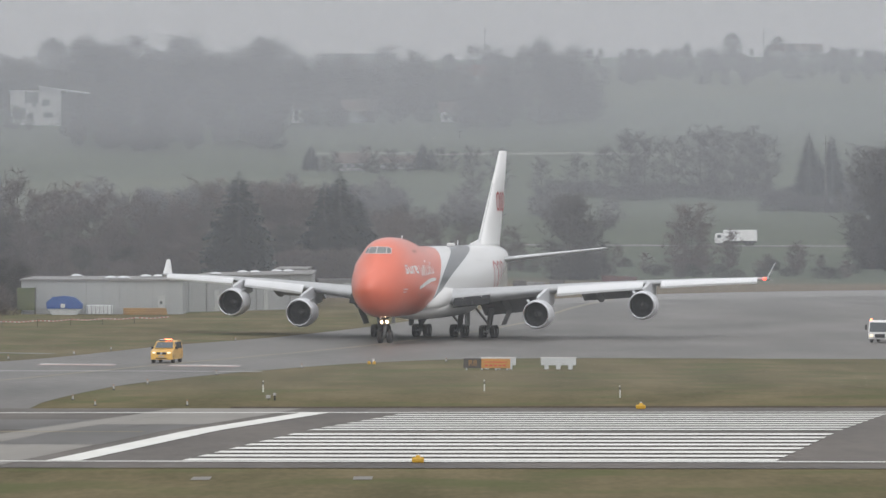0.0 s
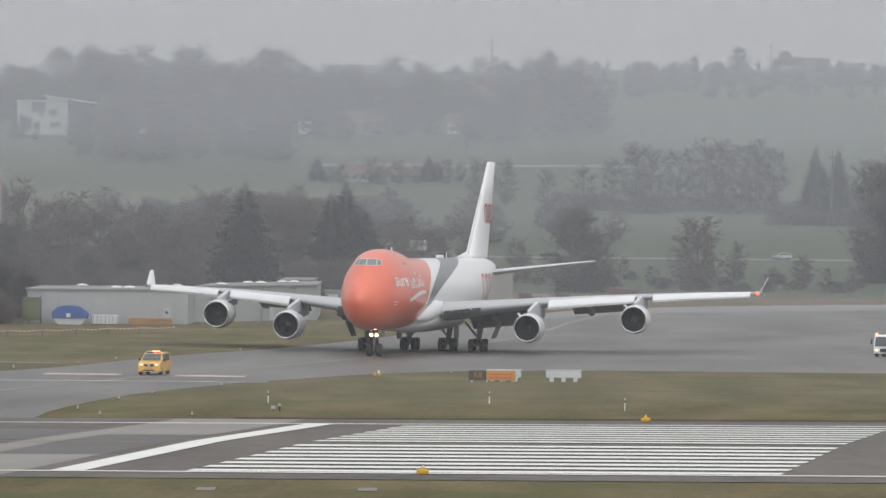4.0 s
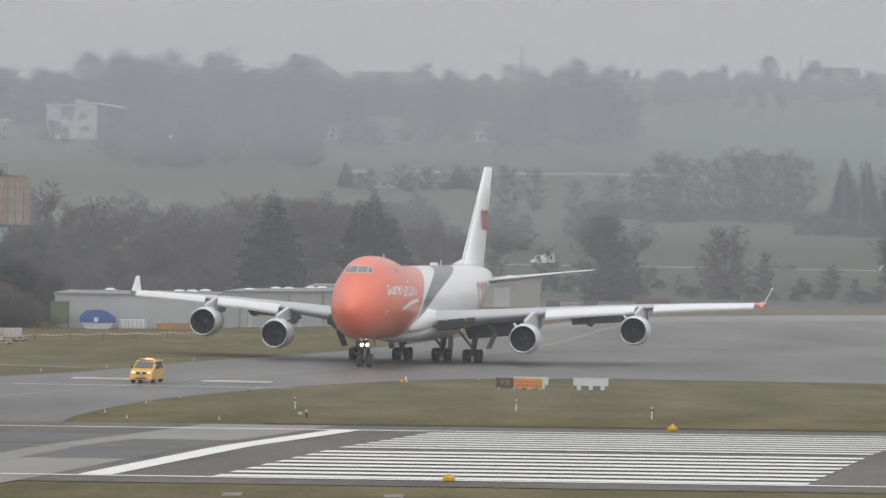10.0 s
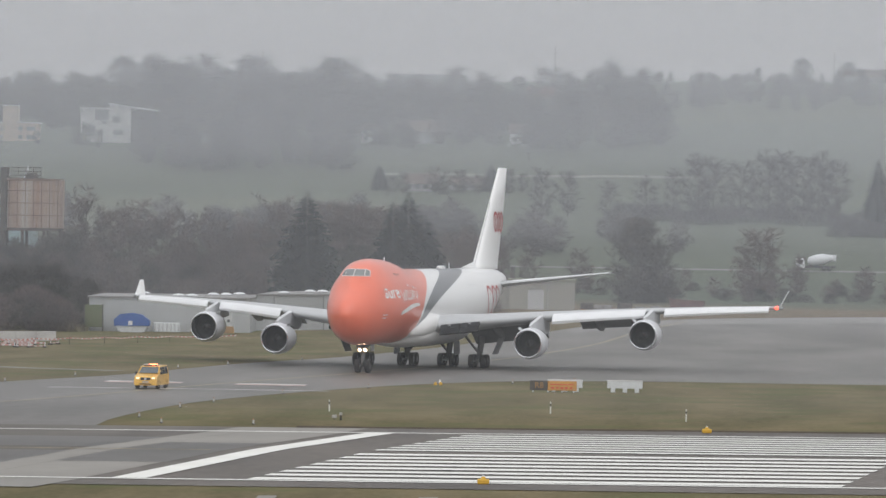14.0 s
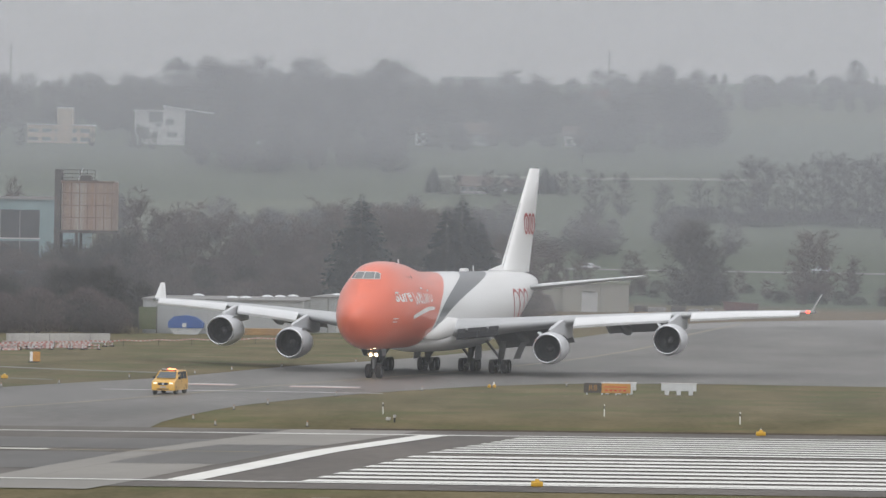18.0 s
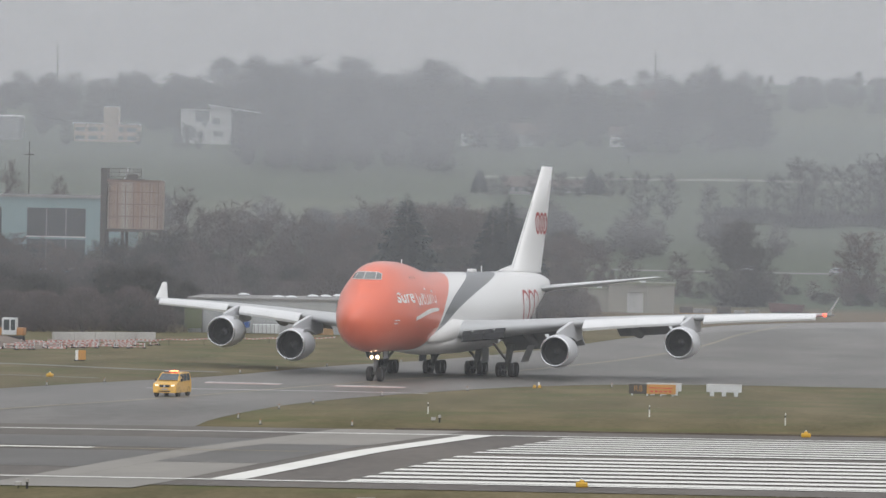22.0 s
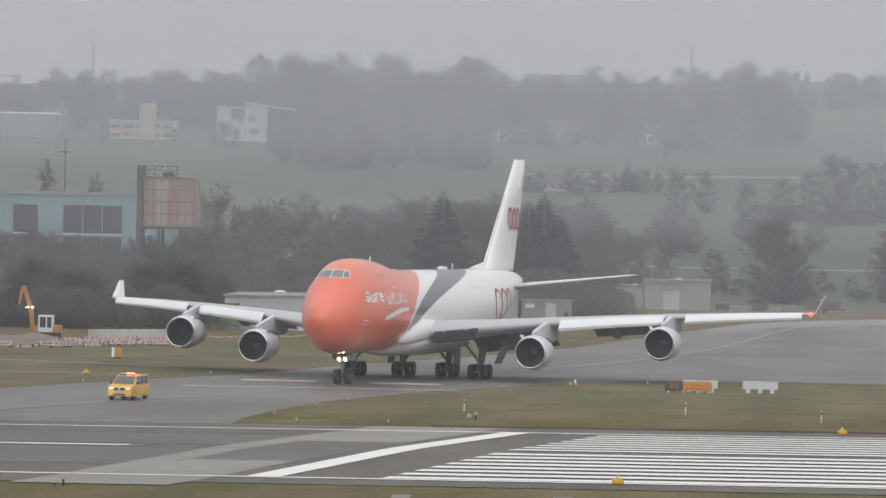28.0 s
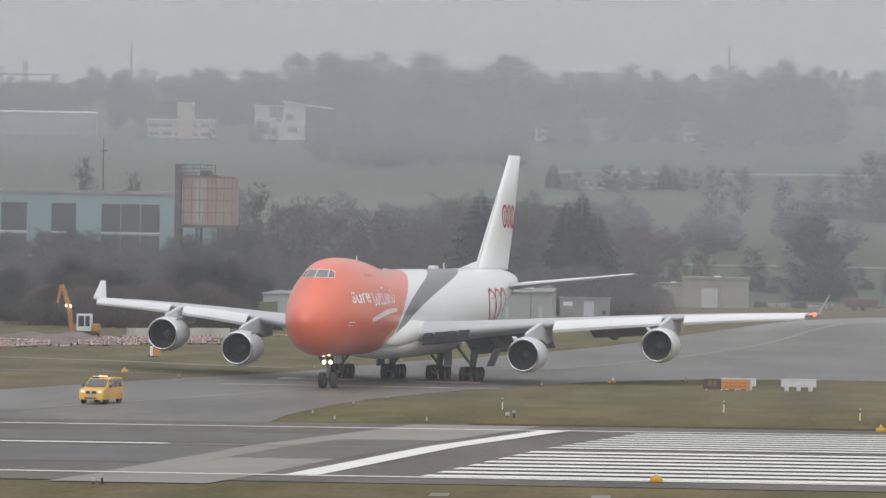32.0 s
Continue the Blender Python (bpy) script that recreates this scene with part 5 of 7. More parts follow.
WHITE_CAR = surface("car_white", (0.72, 0.73, 0.74), rough=0.3, coat=0.3, scale=1, fine=5)
DARK_CAR = surface("car_dark", (0.05, 0.055, 0.065), rough=0.3, coat=0.3, scale=1, fine=5)
SILVER_CAR = surface("car_silver", (0.40, 0.41, 0.43), rough=0.3, metal=0.4, scale=1, fine=5)
ROAD_Y = 1060.0
ROAD_GREY = surface("wet_country_road", (0.13, 0.125, 0.115), (0.10, 0.097, 0.09), rough=0.6, scale=0.2, fine=2)
TRAFFIC = []
# x at a time, and the speed along the road
for paint, lab, t0, x0, v in ((DARK_CAR, "dark car driving on the far road", 0.0, 90.0, -17.0), (SILVER_CAR, "silver car driving on the far road", 3.5, 81.0, -16.8), (DARK_CAR, "dark blue car driving on the far road", 8.5, 36.5, 20.5),
                              (WHITE_CAR, "white car driving on the far road", 9.0, 69.5, 20.0), (WHITE_CAR, "white estate car driving on the far road", 19.0, 37.0, -18.6), (SILVER_CAR, "silver car driving on the far road", 21.0, 38.6, 11.0), (WHITE_CAR, "white car driving on the far road", 23.0, 11.2, -18.0)):
    TRAFFIC.append((car("car", paint, lab), t0, x0, v))

lorry = thing("box_lorry", "white box lorry driving on the far road", "truck", group="cars on the far road")
part("cab", body_loft([(-4.6, 0.5), (-4.65, 1.4), (-4.4, 2.4), (-4.2, 2.6), (-2.9, 2.7), (-2.85, 0.5)], 2.3, 0.06), WHITE_PAINT, lorry, "white cab")
part("cargo_box", boxed(-1.22, 1.22, -2.75, 4.5, 0.95, 3.35, 0.04), WHITE_PAINT, lorry, "white cargo box")
part("chassis", boxed(-0.8, 0.8, -4.2, 4.4, 0.55, 0.95), PLASTIC_DARK, lorry)
part("side_mark", boxed(-1.25, -1.22, 2.6, 3.5, 1.7, 2.5), SIGN_BLACK, lorry, "small dark mark on the box")
for s in (1, -1):
    part("cab_window", ([(s * 1.155, -4.2, 1.6), (s * 1.155, -3.3, 1.6), (s * 1.14, -3.3, 2.3), (s * 1.14, -4.1, 2.3)], [(0, 1, 2, 3)]), AUTO_GLASS, lorry, "dark cab window")
    for y in (-3.6, 2.4, 3.5):
        road_wheel(lorry, s * 1.0, y, 0.48, 0.28)
TRAFFIC.append((lorry, 0.0, 63.8, -18.3))

dvan = thing("delivery_van", "white delivery van driving on the far road", "van", group="cars on the far road")
part("body", body_loft([(-2.6, 0.35), (-2.65, 0.85), (-2.0, 1.15), (-1.2, 2.1), (-0.8, 2.25), (2.5, 2.25), (2.6, 0.4)], 1.95, 0.08), WHITE_PAINT, dvan, "white van body")
for s in (1, -1):
    part("cab_window", ([(s * 0.97, -1.75, 1.2), (s * 0.97, -0.5, 1.2), (s * 0.93, -0.5, 1.85), (s * 0.93, -1.25, 1.85)], [(0, 1, 2, 3)]), AUTO_GLASS, dvan, "dark cab window")
    for y in (-1.7, 1.7):
        road_wheel(dvan, s * 0.85, y, 0.35, 0.22)
TRAFFIC.append((dvan, 6.0, 86.7, -18.1))

mixer = thing("concrete_mixer", "white concrete mixer lorry driving on the far road", "truck", group="cars on the far road")
part("cab", body_loft([(-4.4, 0.5), (-4.45, 1.4), (-4.25, 2.5), (-4.0, 2.7), (-2.7, 2.7), (-2.65, 0.5)], 2.3, 0.06), WHITE_PAINT, mixer, "white cab")
part("drum", spin([(-2.3, 0.35), (-2.0, 0.85), (-0.6, 1.2), (0.9, 1.22), (2.6, 0.8), (3.5, 0.45), (3.55, 0.1)], 20), SIGN_GREY, mixer, "pale mixing drum", smooth=True, at=pose(0, 0.3, 2.35, 9, 0, 0))
part("chassis", boxed(-0.9, 0.9, -4.2, 4.2, 0.6, 1.1), PLASTIC_DARK, mixer)
part("hopper", boxed(-0.5, 0.5, 3.4, 4.2, 2.2, 3.5, 0.05), SIGN_GREY, mixer)
for s in (1, -1):
    part("cab_window", ([(s * 1.155, -4.0, 1.6), (s * 1.155, -3.1, 1.6), (s * 1.14, -3.1, 2.35), (s * 1.14, -3.9, 2.35)], [(0, 1, 2, 3)]), AUTO_GLASS, mixer, "dark cab window")
    for y in (-3.4, 1.6, 2.8):
        road_wheel(mixer, s * 1.0, y, 0.48, 0.28)
TRAFFIC.append((mixer, 13.5, 76.5, -20.0))

flat = thing("flatbed_lorry", "dark flatbed lorry with white cab on the far road", "truck", group="cars on the far road")
part("cab", body_loft([(-4.6, 0.5), (-4.65, 1.4), (-4.45, 2.4), (-4.2, 2.6), (-3.0, 2.65), (-2.95, 0.5)], 2.3, 0.06), WHITE_PAINT, flat, "white cab")
part("bed", boxed(-1.15, 1.15, -2.8, 4.6, 0.85, 1.1, 0.03), PLASTIC_DARK, flat, "dark flat load bed")
part("chassis", boxed(-0.8, 0.8, -4.2, 4.4, 0.5, 0.85), PLASTIC_DARK, flat)
part("headboard", boxed(-1.15, 1.15, -2.85, -2.75, 1.1, 2.0), SIGN_GREY, flat, "pale headboard")
for s in (1, -1):
    part("cab_window", ([(s * 1.155, -4.2, 1.6), (s * 1.155, -3.4, 1.6), (s * 1.14, -3.4, 2.3), (s * 1.14, -4.1, 2.3)], [(0, 1, 2, 3)]), AUTO_GLASS, flat, "dark cab window")
    for y in (-3.7, 2.4, 3.6):
        road_wheel(flat, s * 1.0, y, 0.48, 0.28)
TRAFFIC.append((flat, 24.0, 15.8, 23.4))


# ---- buildings at the airfield's edge ----
PANEL_WALL = surface("pale_panel_wall", (0.365, 0.375, 0.375), (0.31, 0.32, 0.32), rough=0.6, scale=0.15, fine=1.2, blend=0.8)
ROOF_FELT = surface("roof_gravel", (0.27, 0.265, 0.26), (0.21, 0.206, 0.2), rough=0.9, scale=0.1, fine=1.0)
DOOR_WHITE = surface("door_paint", (0.46, 0.47, 0.46), (0.38, 0.385, 0.38), rough=0.5, scale=0.5, fine=4)
DOME_WHITE = surface("skylight_dome", (0.82, 0.84, 0.85), rough=0.25, scale=0.5, fine=4)
BLUE_TARP = surface("blue_tarpaulin", (0.035, 0.10, 0.33), (0.03, 0.08, 0.26), rough=0.5, scale=0.8, fine=4)
TIMBER = surface("stacked_timber", (0.40, 0.25, 0.11), (0.30, 0.19, 0.10), rough=0.8, scale=0.8, fine=5)
PLASTER = surface("house_plaster", (0.56, 0.56, 0.55), (0.49, 0.49, 0.475), rough=0.85, scale=0.1, fine=1)
CREAM = surface("cream_render", (0.31, 0.3, 0.265), (0.26, 0.25, 0.225), rough=0.85, scale=0.15, fine=1)
ORANGE_WALL = surface("apricot_render", (0.5, 0.4, 0.31), (0.44, 0.35, 0.275), rough=0.85, scale=0.1, fine=1)
TILE_ROOF = surface("brown_tile_roof", (0.135, 0.10, 0.085), (0.10, 0.08, 0.07), rough=0.85, scale=0.2, fine=1.5)
PALE_ROOF = surface("pale_metal_roof", (0.62, 0.62, 0.61), (0.55, 0.55, 0.54), rough=0.5, scale=0.1, fine=1)
GREY_WALL = surface("grey_cladding", (0.30, 0.30, 0.30), (0.25, 0.25, 0.25), rough=0.7, scale=0.1, fine=1)
WINDOW_DARK = surface("dark_window", (0.06, 0.065, 0.07), (0.045, 0.05, 0.055), rough=0.3, scale=0.3, fine=2, spec=0.6)
TEAL_WALL = surface("pale_teal_cladding", (0.24, 0.33, 0.345), (0.2, 0.28, 0.295), rough=0.5, scale=0.1, fine=1)
RUST_SIDE = surface("rust_streaked_tank", (0.34, 0.3, 0.27), (0.28, 0.185, 0.135), rough=0.7, scale=0.5, fine=2.2, blend=0.45, stretch=(1.0, 1.0, 0.05))
RUST_RIB = surface("rusted_rib", (0.21, 0.15, 0.12), (0.16, 0.11, 0.09), rough=0.8, scale=0.5, fine=3)
STEEL_DARK = surface("dark_steel", (0.06, 0.058, 0.057), (0.09, 0.07, 0.06), rough=0.6, scale=0.5, fine=3)
RUBBLE = surface("earth_heap", (0.13, 0.105, 0.085), (0.19, 0.155, 0.13), rough=0.95, scale=0.4, fine=2.5)
DIGGER_YELLOW = surface("digger_paint", (0.42, 0.2, 0.07), (0.33, 0.165, 0.065), rough=0.45, scale=0.6, fine=4)
FENCE_GREEN = surface("green_fence_cloth", (0.10, 0.12, 0.06), (0.13, 0.14, 0.08), rough=0.9, scale=0.5, fine=3)


def striped(name, a, b, pitch):
    """Red and white bands along the object's own x."""
    m = surface(name, a, rough=0.5, scale=1, fine=5)
    n, l = m.node_tree.nodes, m.node_tree.links
    p = n["Principled BSDF"]
    first = p.inputs["Base Color"].links[0].from_socket
    tc = n.new("ShaderNodeTexCoord")
    s = n.new("ShaderNodeSeparateXYZ")
    l.new(tc.outputs["Object"], s.inputs[0])
    k = math_node(n, l, "LESS_THAN", math_node(n, l, "FRACT", math_node(n, l, "DIVIDE", s.outputs["X"], pitch)), 0.5)
    mix = n.new("ShaderNodeMix")
    mix.data_type = "RGBA"
    mix.inputs[7].default_value = (*b, 1)
    l.new(k, mix.inputs[0])
    l.new(first, mix.inputs[6])
    l.new(mix.outputs[2], p.inputs["Base Color"])
    return m


STRIPES = striped("barrier_stripes", (0.55, 0.50, 0.48), (0.42, 0.20, 0.18), 0.7)
TAPE = striped("tape_stripes", (0.66, 0.62, 0.60), (0.46, 0.16, 0.14), 0.8)


def prism(outline, z0, z1):
    n = len(outline)
    v = [(x, y, z0) for x, y in outline] + [(x, y, z1) for x, y in outline]
    f_ = [(i, (i + 1) % n, n + (i + 1) % n, n + i) for i in range(n)] + [tuple(range(n - 1, -1, -1)), tuple(range(n, 2 * n))]
    return v, f_


hangar = thing("hangar", "long low pale grey hangar with flat dark roof", "building")
A_ = [(-51.0, 589.5), (-31.6, 592.0), (-31.6, 604.5), (-31.0, 624), (-51.5, 618)]
B_ = [(-31.55, 605.0), (-17.0, 629.0), (-17.6, 672), (-30.9, 636)]
hw = part("wall", prism(A_, 0, 4.05), PANEL_WALL, hangar, "pale grey panelled wall")
hw2 = part("wall", prism(B_, 0, 4.35), PANEL_WALL, hangar, "pale grey panelled wall")
part("roof", prism([(x * 1.0 - (0.2 if x < -40 else -0.1), y - (0.2 if y < 650 else -0.2)) for x, y in A_], 4.05, 4.25), ROOF_FELT, hangar, "flat dark gravel roof")
part("roof", prism([(x + (0.15 if x > -20 else 0), y - (0.2 if y < 650 else -0.2)) for x, y in B_], 4.35, 4.55), ROOF_FELT, hangar, "flat dark gravel roof")
for k in range(9):
    x = -49.2 + 2.0 * k
    y = 589.5 + (x + 51) * 2.5 / 19.4
    part("panel_joint", boxed(x - 0.03, x + 0.03, y - 0.04, y + 0.02, 0.2, 4.0), GREY_WALL, hw)
for x, w, lab in ((-34.2, 0.9, 1), ):
    y = 589.5 + (x + 51) * 2.5 / 19.4
    part("door", boxed(x - w / 2, x + w / 2, y - 0.06, y + 0.02, 0.0, 2.3, 0.02), DOOR_WHITE, hw, "white hangar door")
    part("door_window", boxed(x - 0.15, x + 0.15, y - 0.075, y - 0.06, 1.25, 1.6), WINDOW_DARK, hw)
for u in (0.22, 0.62, 0.9):
    x, y = -31.55 + 14.55 * u, 605 + 24 * u
    part("door", boxed(-0.5, 0.5, -0.06, 0.05, 0, 2.6, 0.02), DOOR_WHITE, hw2, "tall white hangar door", at=pose(x, y, 0, 0, 0, 58.8))
    part("drain_pipe", rodded((0, -0.12, 0), (0, -0.12, 4.3), 0.07), GREY_WALL, hw2, "grey drain pipe", at=pose(x - 1.2, y - 2, 0, 0, 0, 58.8))
dome = thing("roof_skylight", "small white domed skylight on the hangar roof", "skylight", pose(-40.6, 596, 4.25), "hangar skylights")
part("kerb", boxed(-0.78, 0.78, -0.78, 0.78, 0.0, 0.12), GREY_WALL, dome)
part("dome", spin([(0.12, 0.74), (0.22, 0.66), (0.32, 0.42), (0.37, 0.05)], 16, "Z"), DOME_WHITE, dome, "white plastic dome", smooth=True)
for x, y in ((-39.0, 596), (-37.2, 610), (-35.6, 610.5), (-34.4, 618), (-46, 612)):
    copy_thing(dome, pose(x, y, 4.25))
for x, y in ((-28.6, 614), (-26, 632), (-24.4, 633), (-22, 645), (-20.5, 646)):
    copy_thing(dome, pose(x, y, 4.55))

tarp = thing("covered_skip", "blue tarpaulin covering a skip beside the hangar", "skip", pose(-45.5, 586.6, 0))
part("skip", loft([[(-1.4, -0.9, 0.0), (1.4, -0.9, 0.0), (1.4, 0.9, 0.0), (-1.4, 0.9, 0.0)], [(-2.0, -1.0, 0.75), (2.0, -1.0, 0.75), (2.0, 1.0, 0.75), (-2.0, 1.0, 0.75)]]), SIGN_GREY, tarp, "grey steel skip")
part("cover", loft([[(-2.1, -1.1, 0.75), (-2.15, -1.1, 1.5), (-1.4, -1.1, 2.15), (0.0, -1.1, 2.3), (1.2, -1.1, 2.1), (2.15, -1.1, 1.35), (2.1, -1.1, 0.75)], [(-2.1, 1.1, 0.75), (-2.15, 1.1, 1.5), (-1.4, 1.1, 2.15), (0.0, 1.1, 2.3), (1.2, 1.1, 2.1), (2.15, 1.1, 1.35), (2.1, 1.1, 0.75)]]), BLUE_TARP, tarp, "blue domed tarpaulin")
part("label_plate", boxed(-0.4, 0.1, -1.14, -1.1, 0.85, 1.35), SIGN_GREY, tarp, "pale plate on the cover")
tim = thing("timber_stack", "low stack of yellow brown timber by the hangar", "timber", pose(-35.9, 588.3, 0, 0, 0, 7))
for k in range(4):
    for j in range(3):
        part("beam", boxed(-2.7 + 0.06 * k, 2.6 - 0.05 * j, -0.6 + 0.3 * k, -0.33 + 0.3 * k, 0.02 + 0.27 * j, 0.27 + 0.27 * j, 0.02), TIMBER, tim)
bins = thing("steel_container", "grey steel container beside the hangar", "container", pose(-41.5, 588.4, 0, 0, 0, 7))
part("body", boxed(-1.6, 1.6, -0.8, 0.8, 0.05, 1.15, 0.04), SIGN_GREY, bins)
for k in range(7):
    part("rib", boxed(-1.45 + 0.48 * k, -1.38 + 0.48 * k, -0.84, -0.8, 0.1, 1.1), GREY_WALL, bins)
gs = thing("site_screen", "olive green cloth screen beside the hangar", "screen", pose(-50.2, 588, 0))
part("cloth", boxed(-1.2, 1.0, -0.03, 0.03, 0.5, 3.2), FENCE_GREEN, gs)
part("post", rodded((-1.2, 0, 0), (-1.2, 0, 3.3), 0.06), STEEL_DARK, gs)
part("post", rodded((1.0, 0, 0), (1.0, 0, 3.3), 0.06), STEEL_DARK, gs)

# far end of the hangar row, seen past the tail
shed = thing("metal_shed", "tall grey metal shed with a white door", "building", pose(-20.3, 668, 0))
sw = part("wall", boxed(-2.6, 1.6, 0, 26, 0, 4.6), GREY_WALL, shed, "grey metal wall")
part("roof", boxed(-2.8, 1.75, -0.2, 26.2, 4.6, 4.75), ROOF_FELT, shed, "flat dark roof")
part("door", boxed(0.35, 1.3, -0.06, 0.02, 0, 3.2), DOOR_WHITE, sw, "tall white door")
HUT_GREY = surface("grey_render", (0.26, 0.258, 0.25), (0.21, 0.207, 0.2), rough=0.85, scale=0.4, fine=3)
hut = thing("grey_hut", "low grey hut with white double door", "building", pose(-14.4, 712, 0))
uw = part("wall", boxed(-3.7, 3.6, 0, 8, 0, 2.55), HUT_GREY, hut, "grey rendered wall")
part("roof", boxed(-3.9, 3.8, -0.25, 8.2, 2.55, 2.75), ROOF_FELT, hut, "flat dark roof")
part("door", boxed(-0.2, 1.3, -0.06, 0.02, 0, 2.2), DOOR_WHITE, uw, "white double door")
part("vent", boxed(-3.2, -1.8, -0.05, 0.02, 1.5, 2.1), SIGN_GREY, uw)
part("window", boxed(2.5, 3.1, -0.04, 0.02, 0.3, 0.9), WINDOW_DARK, uw)
MOSS_EDGE = surface("mossy_roof_edge", (0.24, 0.25, 0.19), (0.19, 0.2, 0.15), rough=0.9, scale=0.4, fine=2.5)
ub = thing("transformer_building", "beige flat roofed building with a large white gate", "building", pose(3.2, 818, 0))
bw = part("wall", boxed(-3.4, 7.6, 0, 12, 0, 4.6), CREAM, ub, "beige rendered wall")
part("parapet", boxed(-3.6, 7.8, -0.25, 12.2, 4.6, 5.1), MOSS_EDGE, ub, "mossy grey roof edge")
part("gate", boxed(-0.3, 2.4, -0.07, 0.02, 0, 3.3), DOOR_WHITE, bw, "large white gate")
part("canopy", boxed(-0.1, 2.0, -0.4, 0.0, 3.45, 3.55), GREY_WALL, bw)
part("roof_light", boxed(1.7, 2.9, 2, 3.4, 5.1, 5.32, 0.1), DOME_WHITE, ub, "low white roof light")
part("chimney", boxed(-3.2, -2.5, 4, 4.8, 5.1, 7.0), STEEL_DARK, ub, "dark flue")
part("annex_wall", boxed(-8.6, -3.42, 1.0, 10, 0, 3.7), CREAM, ub, "beige annex wall")
part("annex_roof", boxed(-8.8, -3.62, 0.8, 10.2, 3.7, 4.05), MOSS_EDGE, ub, "mossy grey annex roof edge")
part("annex_roof_light", boxed(-5.4, -4.5, 2, 3.0, 4.05, 4.25, 0.06), DOME_WHITE, ub, "low white roof light")
part("wall_pipe", rodded((3.0, -0.12, 0), (3.0, -0.12, 4.6), 0.07), GREY_WALL, bw, "grey drain pipe")
RED_BROWN = surface("dull_red_paint", (0.14, 0.07, 0.065), (0.1, 0.06, 0.056), rough=0.7, scale=0.5, fine=3)
trailer = thing("red_trailer", "dull red tipping trailer parked behind the taxiway", "trailer", pose(29.6, 815, 0))
part("tub", loft([[(-2.8, -1.1, 0.75), (2.6, -1.1, 0.75), (2.6, 1.1, 0.75), (-2.8, 1.1, 0.75)], [(-3.2, -1.2, 2.2), (2.9, -1.2, 1.9), (2.9, 1.2, 1.9), (-3.2, 1.2, 2.2)]]), RED_BROWN, trailer, "dull red steel tub")
part("chassis", boxed(-2.6, 3.6, -0.5, 0.5, 0.55, 0.75), STEEL_DARK, trailer)
for x in (-1.2, 0.2):
    for y in (-1.0, 1.0):
        road_wheel(trailer, 0, 0, 0.42, 0.26).matrix_basis = Matrix.Translation((x, y, 0.42)) @ Matrix.Rotation(math.pi / 2, 4, "Z")
for x, w, h, m, lab in ((12.9, 2.2, 1.2, STEEL_DARK, "dark crate"), (15.6, 3.0, 0.9, ROOF_FELT, "dark crate"), (19.2, 2.4, 1.3, STEEL_DARK, "dark crate"), (21.8, 1.8, 0.7, GREY_WALL, "grey crate"), (24.3, 1.5, 0.9, ROOF_FELT, "dark crate")):
    st_ = thing("material_stack", "low " + lab + " of building material behind the taxiway", "stack", pose(x, 819, 0), "material stacks")
    part("crate", boxed(-w / 2, w / 2, 0, 1.8, 0.12, h, 0.05), m, st_)
    part("pallet", boxed(-w / 2, w / 2, 0, 1.8, 0, 0.12), TIMBER, st_)
    part("strap", boxed(-0.05, 0.05, -0.02, 1.82, 0.12, h + 0.01), STEEL_DARK, st_)

# silo tower
silo = thing("silo_tower", "rust streaked pale silo on a dark steel frame", "silo", pose(-70.6, 722, 0))
rings = []
for z in (12.35, 12.6, 19.3, 19.55):
    k = 1.0 if 12.5 < z < 19.4 else 0.985
    ring = []
    for i in range(48):
        a = 2 * math.pi * i / 48
        c, s = math.cos(a), math.sin(a)
        e = 0.3
        ring.append((k * 4.05 * math.copysign(abs(c) ** e, c), k * 3.6 * math.copysign(abs(s) ** e, s), z))
    rings.append(ring)
tank = part("tank", loft(rings), RUST_SIDE, silo, "pale tank with brown rust streaks", smooth=False)
for k in range(7):
    x = -3.6 + 1.2 * k
    part("wall_rib", boxed(x - 0.05, x + 0.05, -3.72, -3.55, 12.5, 19.4), RUST_RIB, tank, "brown rusted rib")
for z in (14.2, 16.0, 17.8):
    part("hoop", boxed(-3.9, 3.9, -3.71, -3.58, z - 0.05, z + 0.05), RUST_RIB, tank, "brown rusted hoop")
part("rim_band", boxed(-4.0, 4.0, -3.74, -3.5, 19.3, 19.62), RUST_RIB, tank, "dark rim of the tank")
part("stair_shaft", boxed(-5.05, -4.1, -2.4, 1.2, 8.5, 21.3), STEEL_DARK, silo, "dark stair shaft")
part("deck", boxed(-5.0, 4.3, -3.6, 3.6, 11.9, 12.35), STEEL_DARK, silo, "dark steel deck")
for x in (-4.6, -1.6, 1.6, 4.0):
    for y in (-3.2, 3.2):
        part("leg", boxed(x - 0.2, x + 0.2, y - 0.2, y + 0.2, 0, 11.9), STEEL_DARK, silo, "dark steel leg")
part("roof_plate", boxed(-4.1, 1.5, -3.2, 3.2, 19.55, 19.75), STEEL_DARK, silo)
for x in (-4.5, -3.4, -2.3, -1.2, -0.1, 1.0):
    part("rail_post", rodded((x, -3.1, 19.7), (x, -3.1, 21.3), 0.06), STEEL_DARK, silo)
for z in (20.1, 20.7, 21.25):
    part("rail", rodded((-4.5, -3.1, z), (1.0, -3.1, z), 0.06), STEEL_DARK, silo)
part("vent_pipe", rodded((-1.6, -1.5, 19.7), (-1.0, -1.5, 21.4), 0.14), SIGN_GREY, silo, "pale vent pipe")
part("fan_box", boxed(-1.2, 0.4, -2.0, -0.4, 19.7, 20.5, 0.1), STEEL_DARK, silo)
for x in (-5.4, 2.6):
    part("brace", rodded((x, -3.2, 0.4), (x + 3.2, -3.2, 11.0), 0.09), STEEL_DARK, silo)

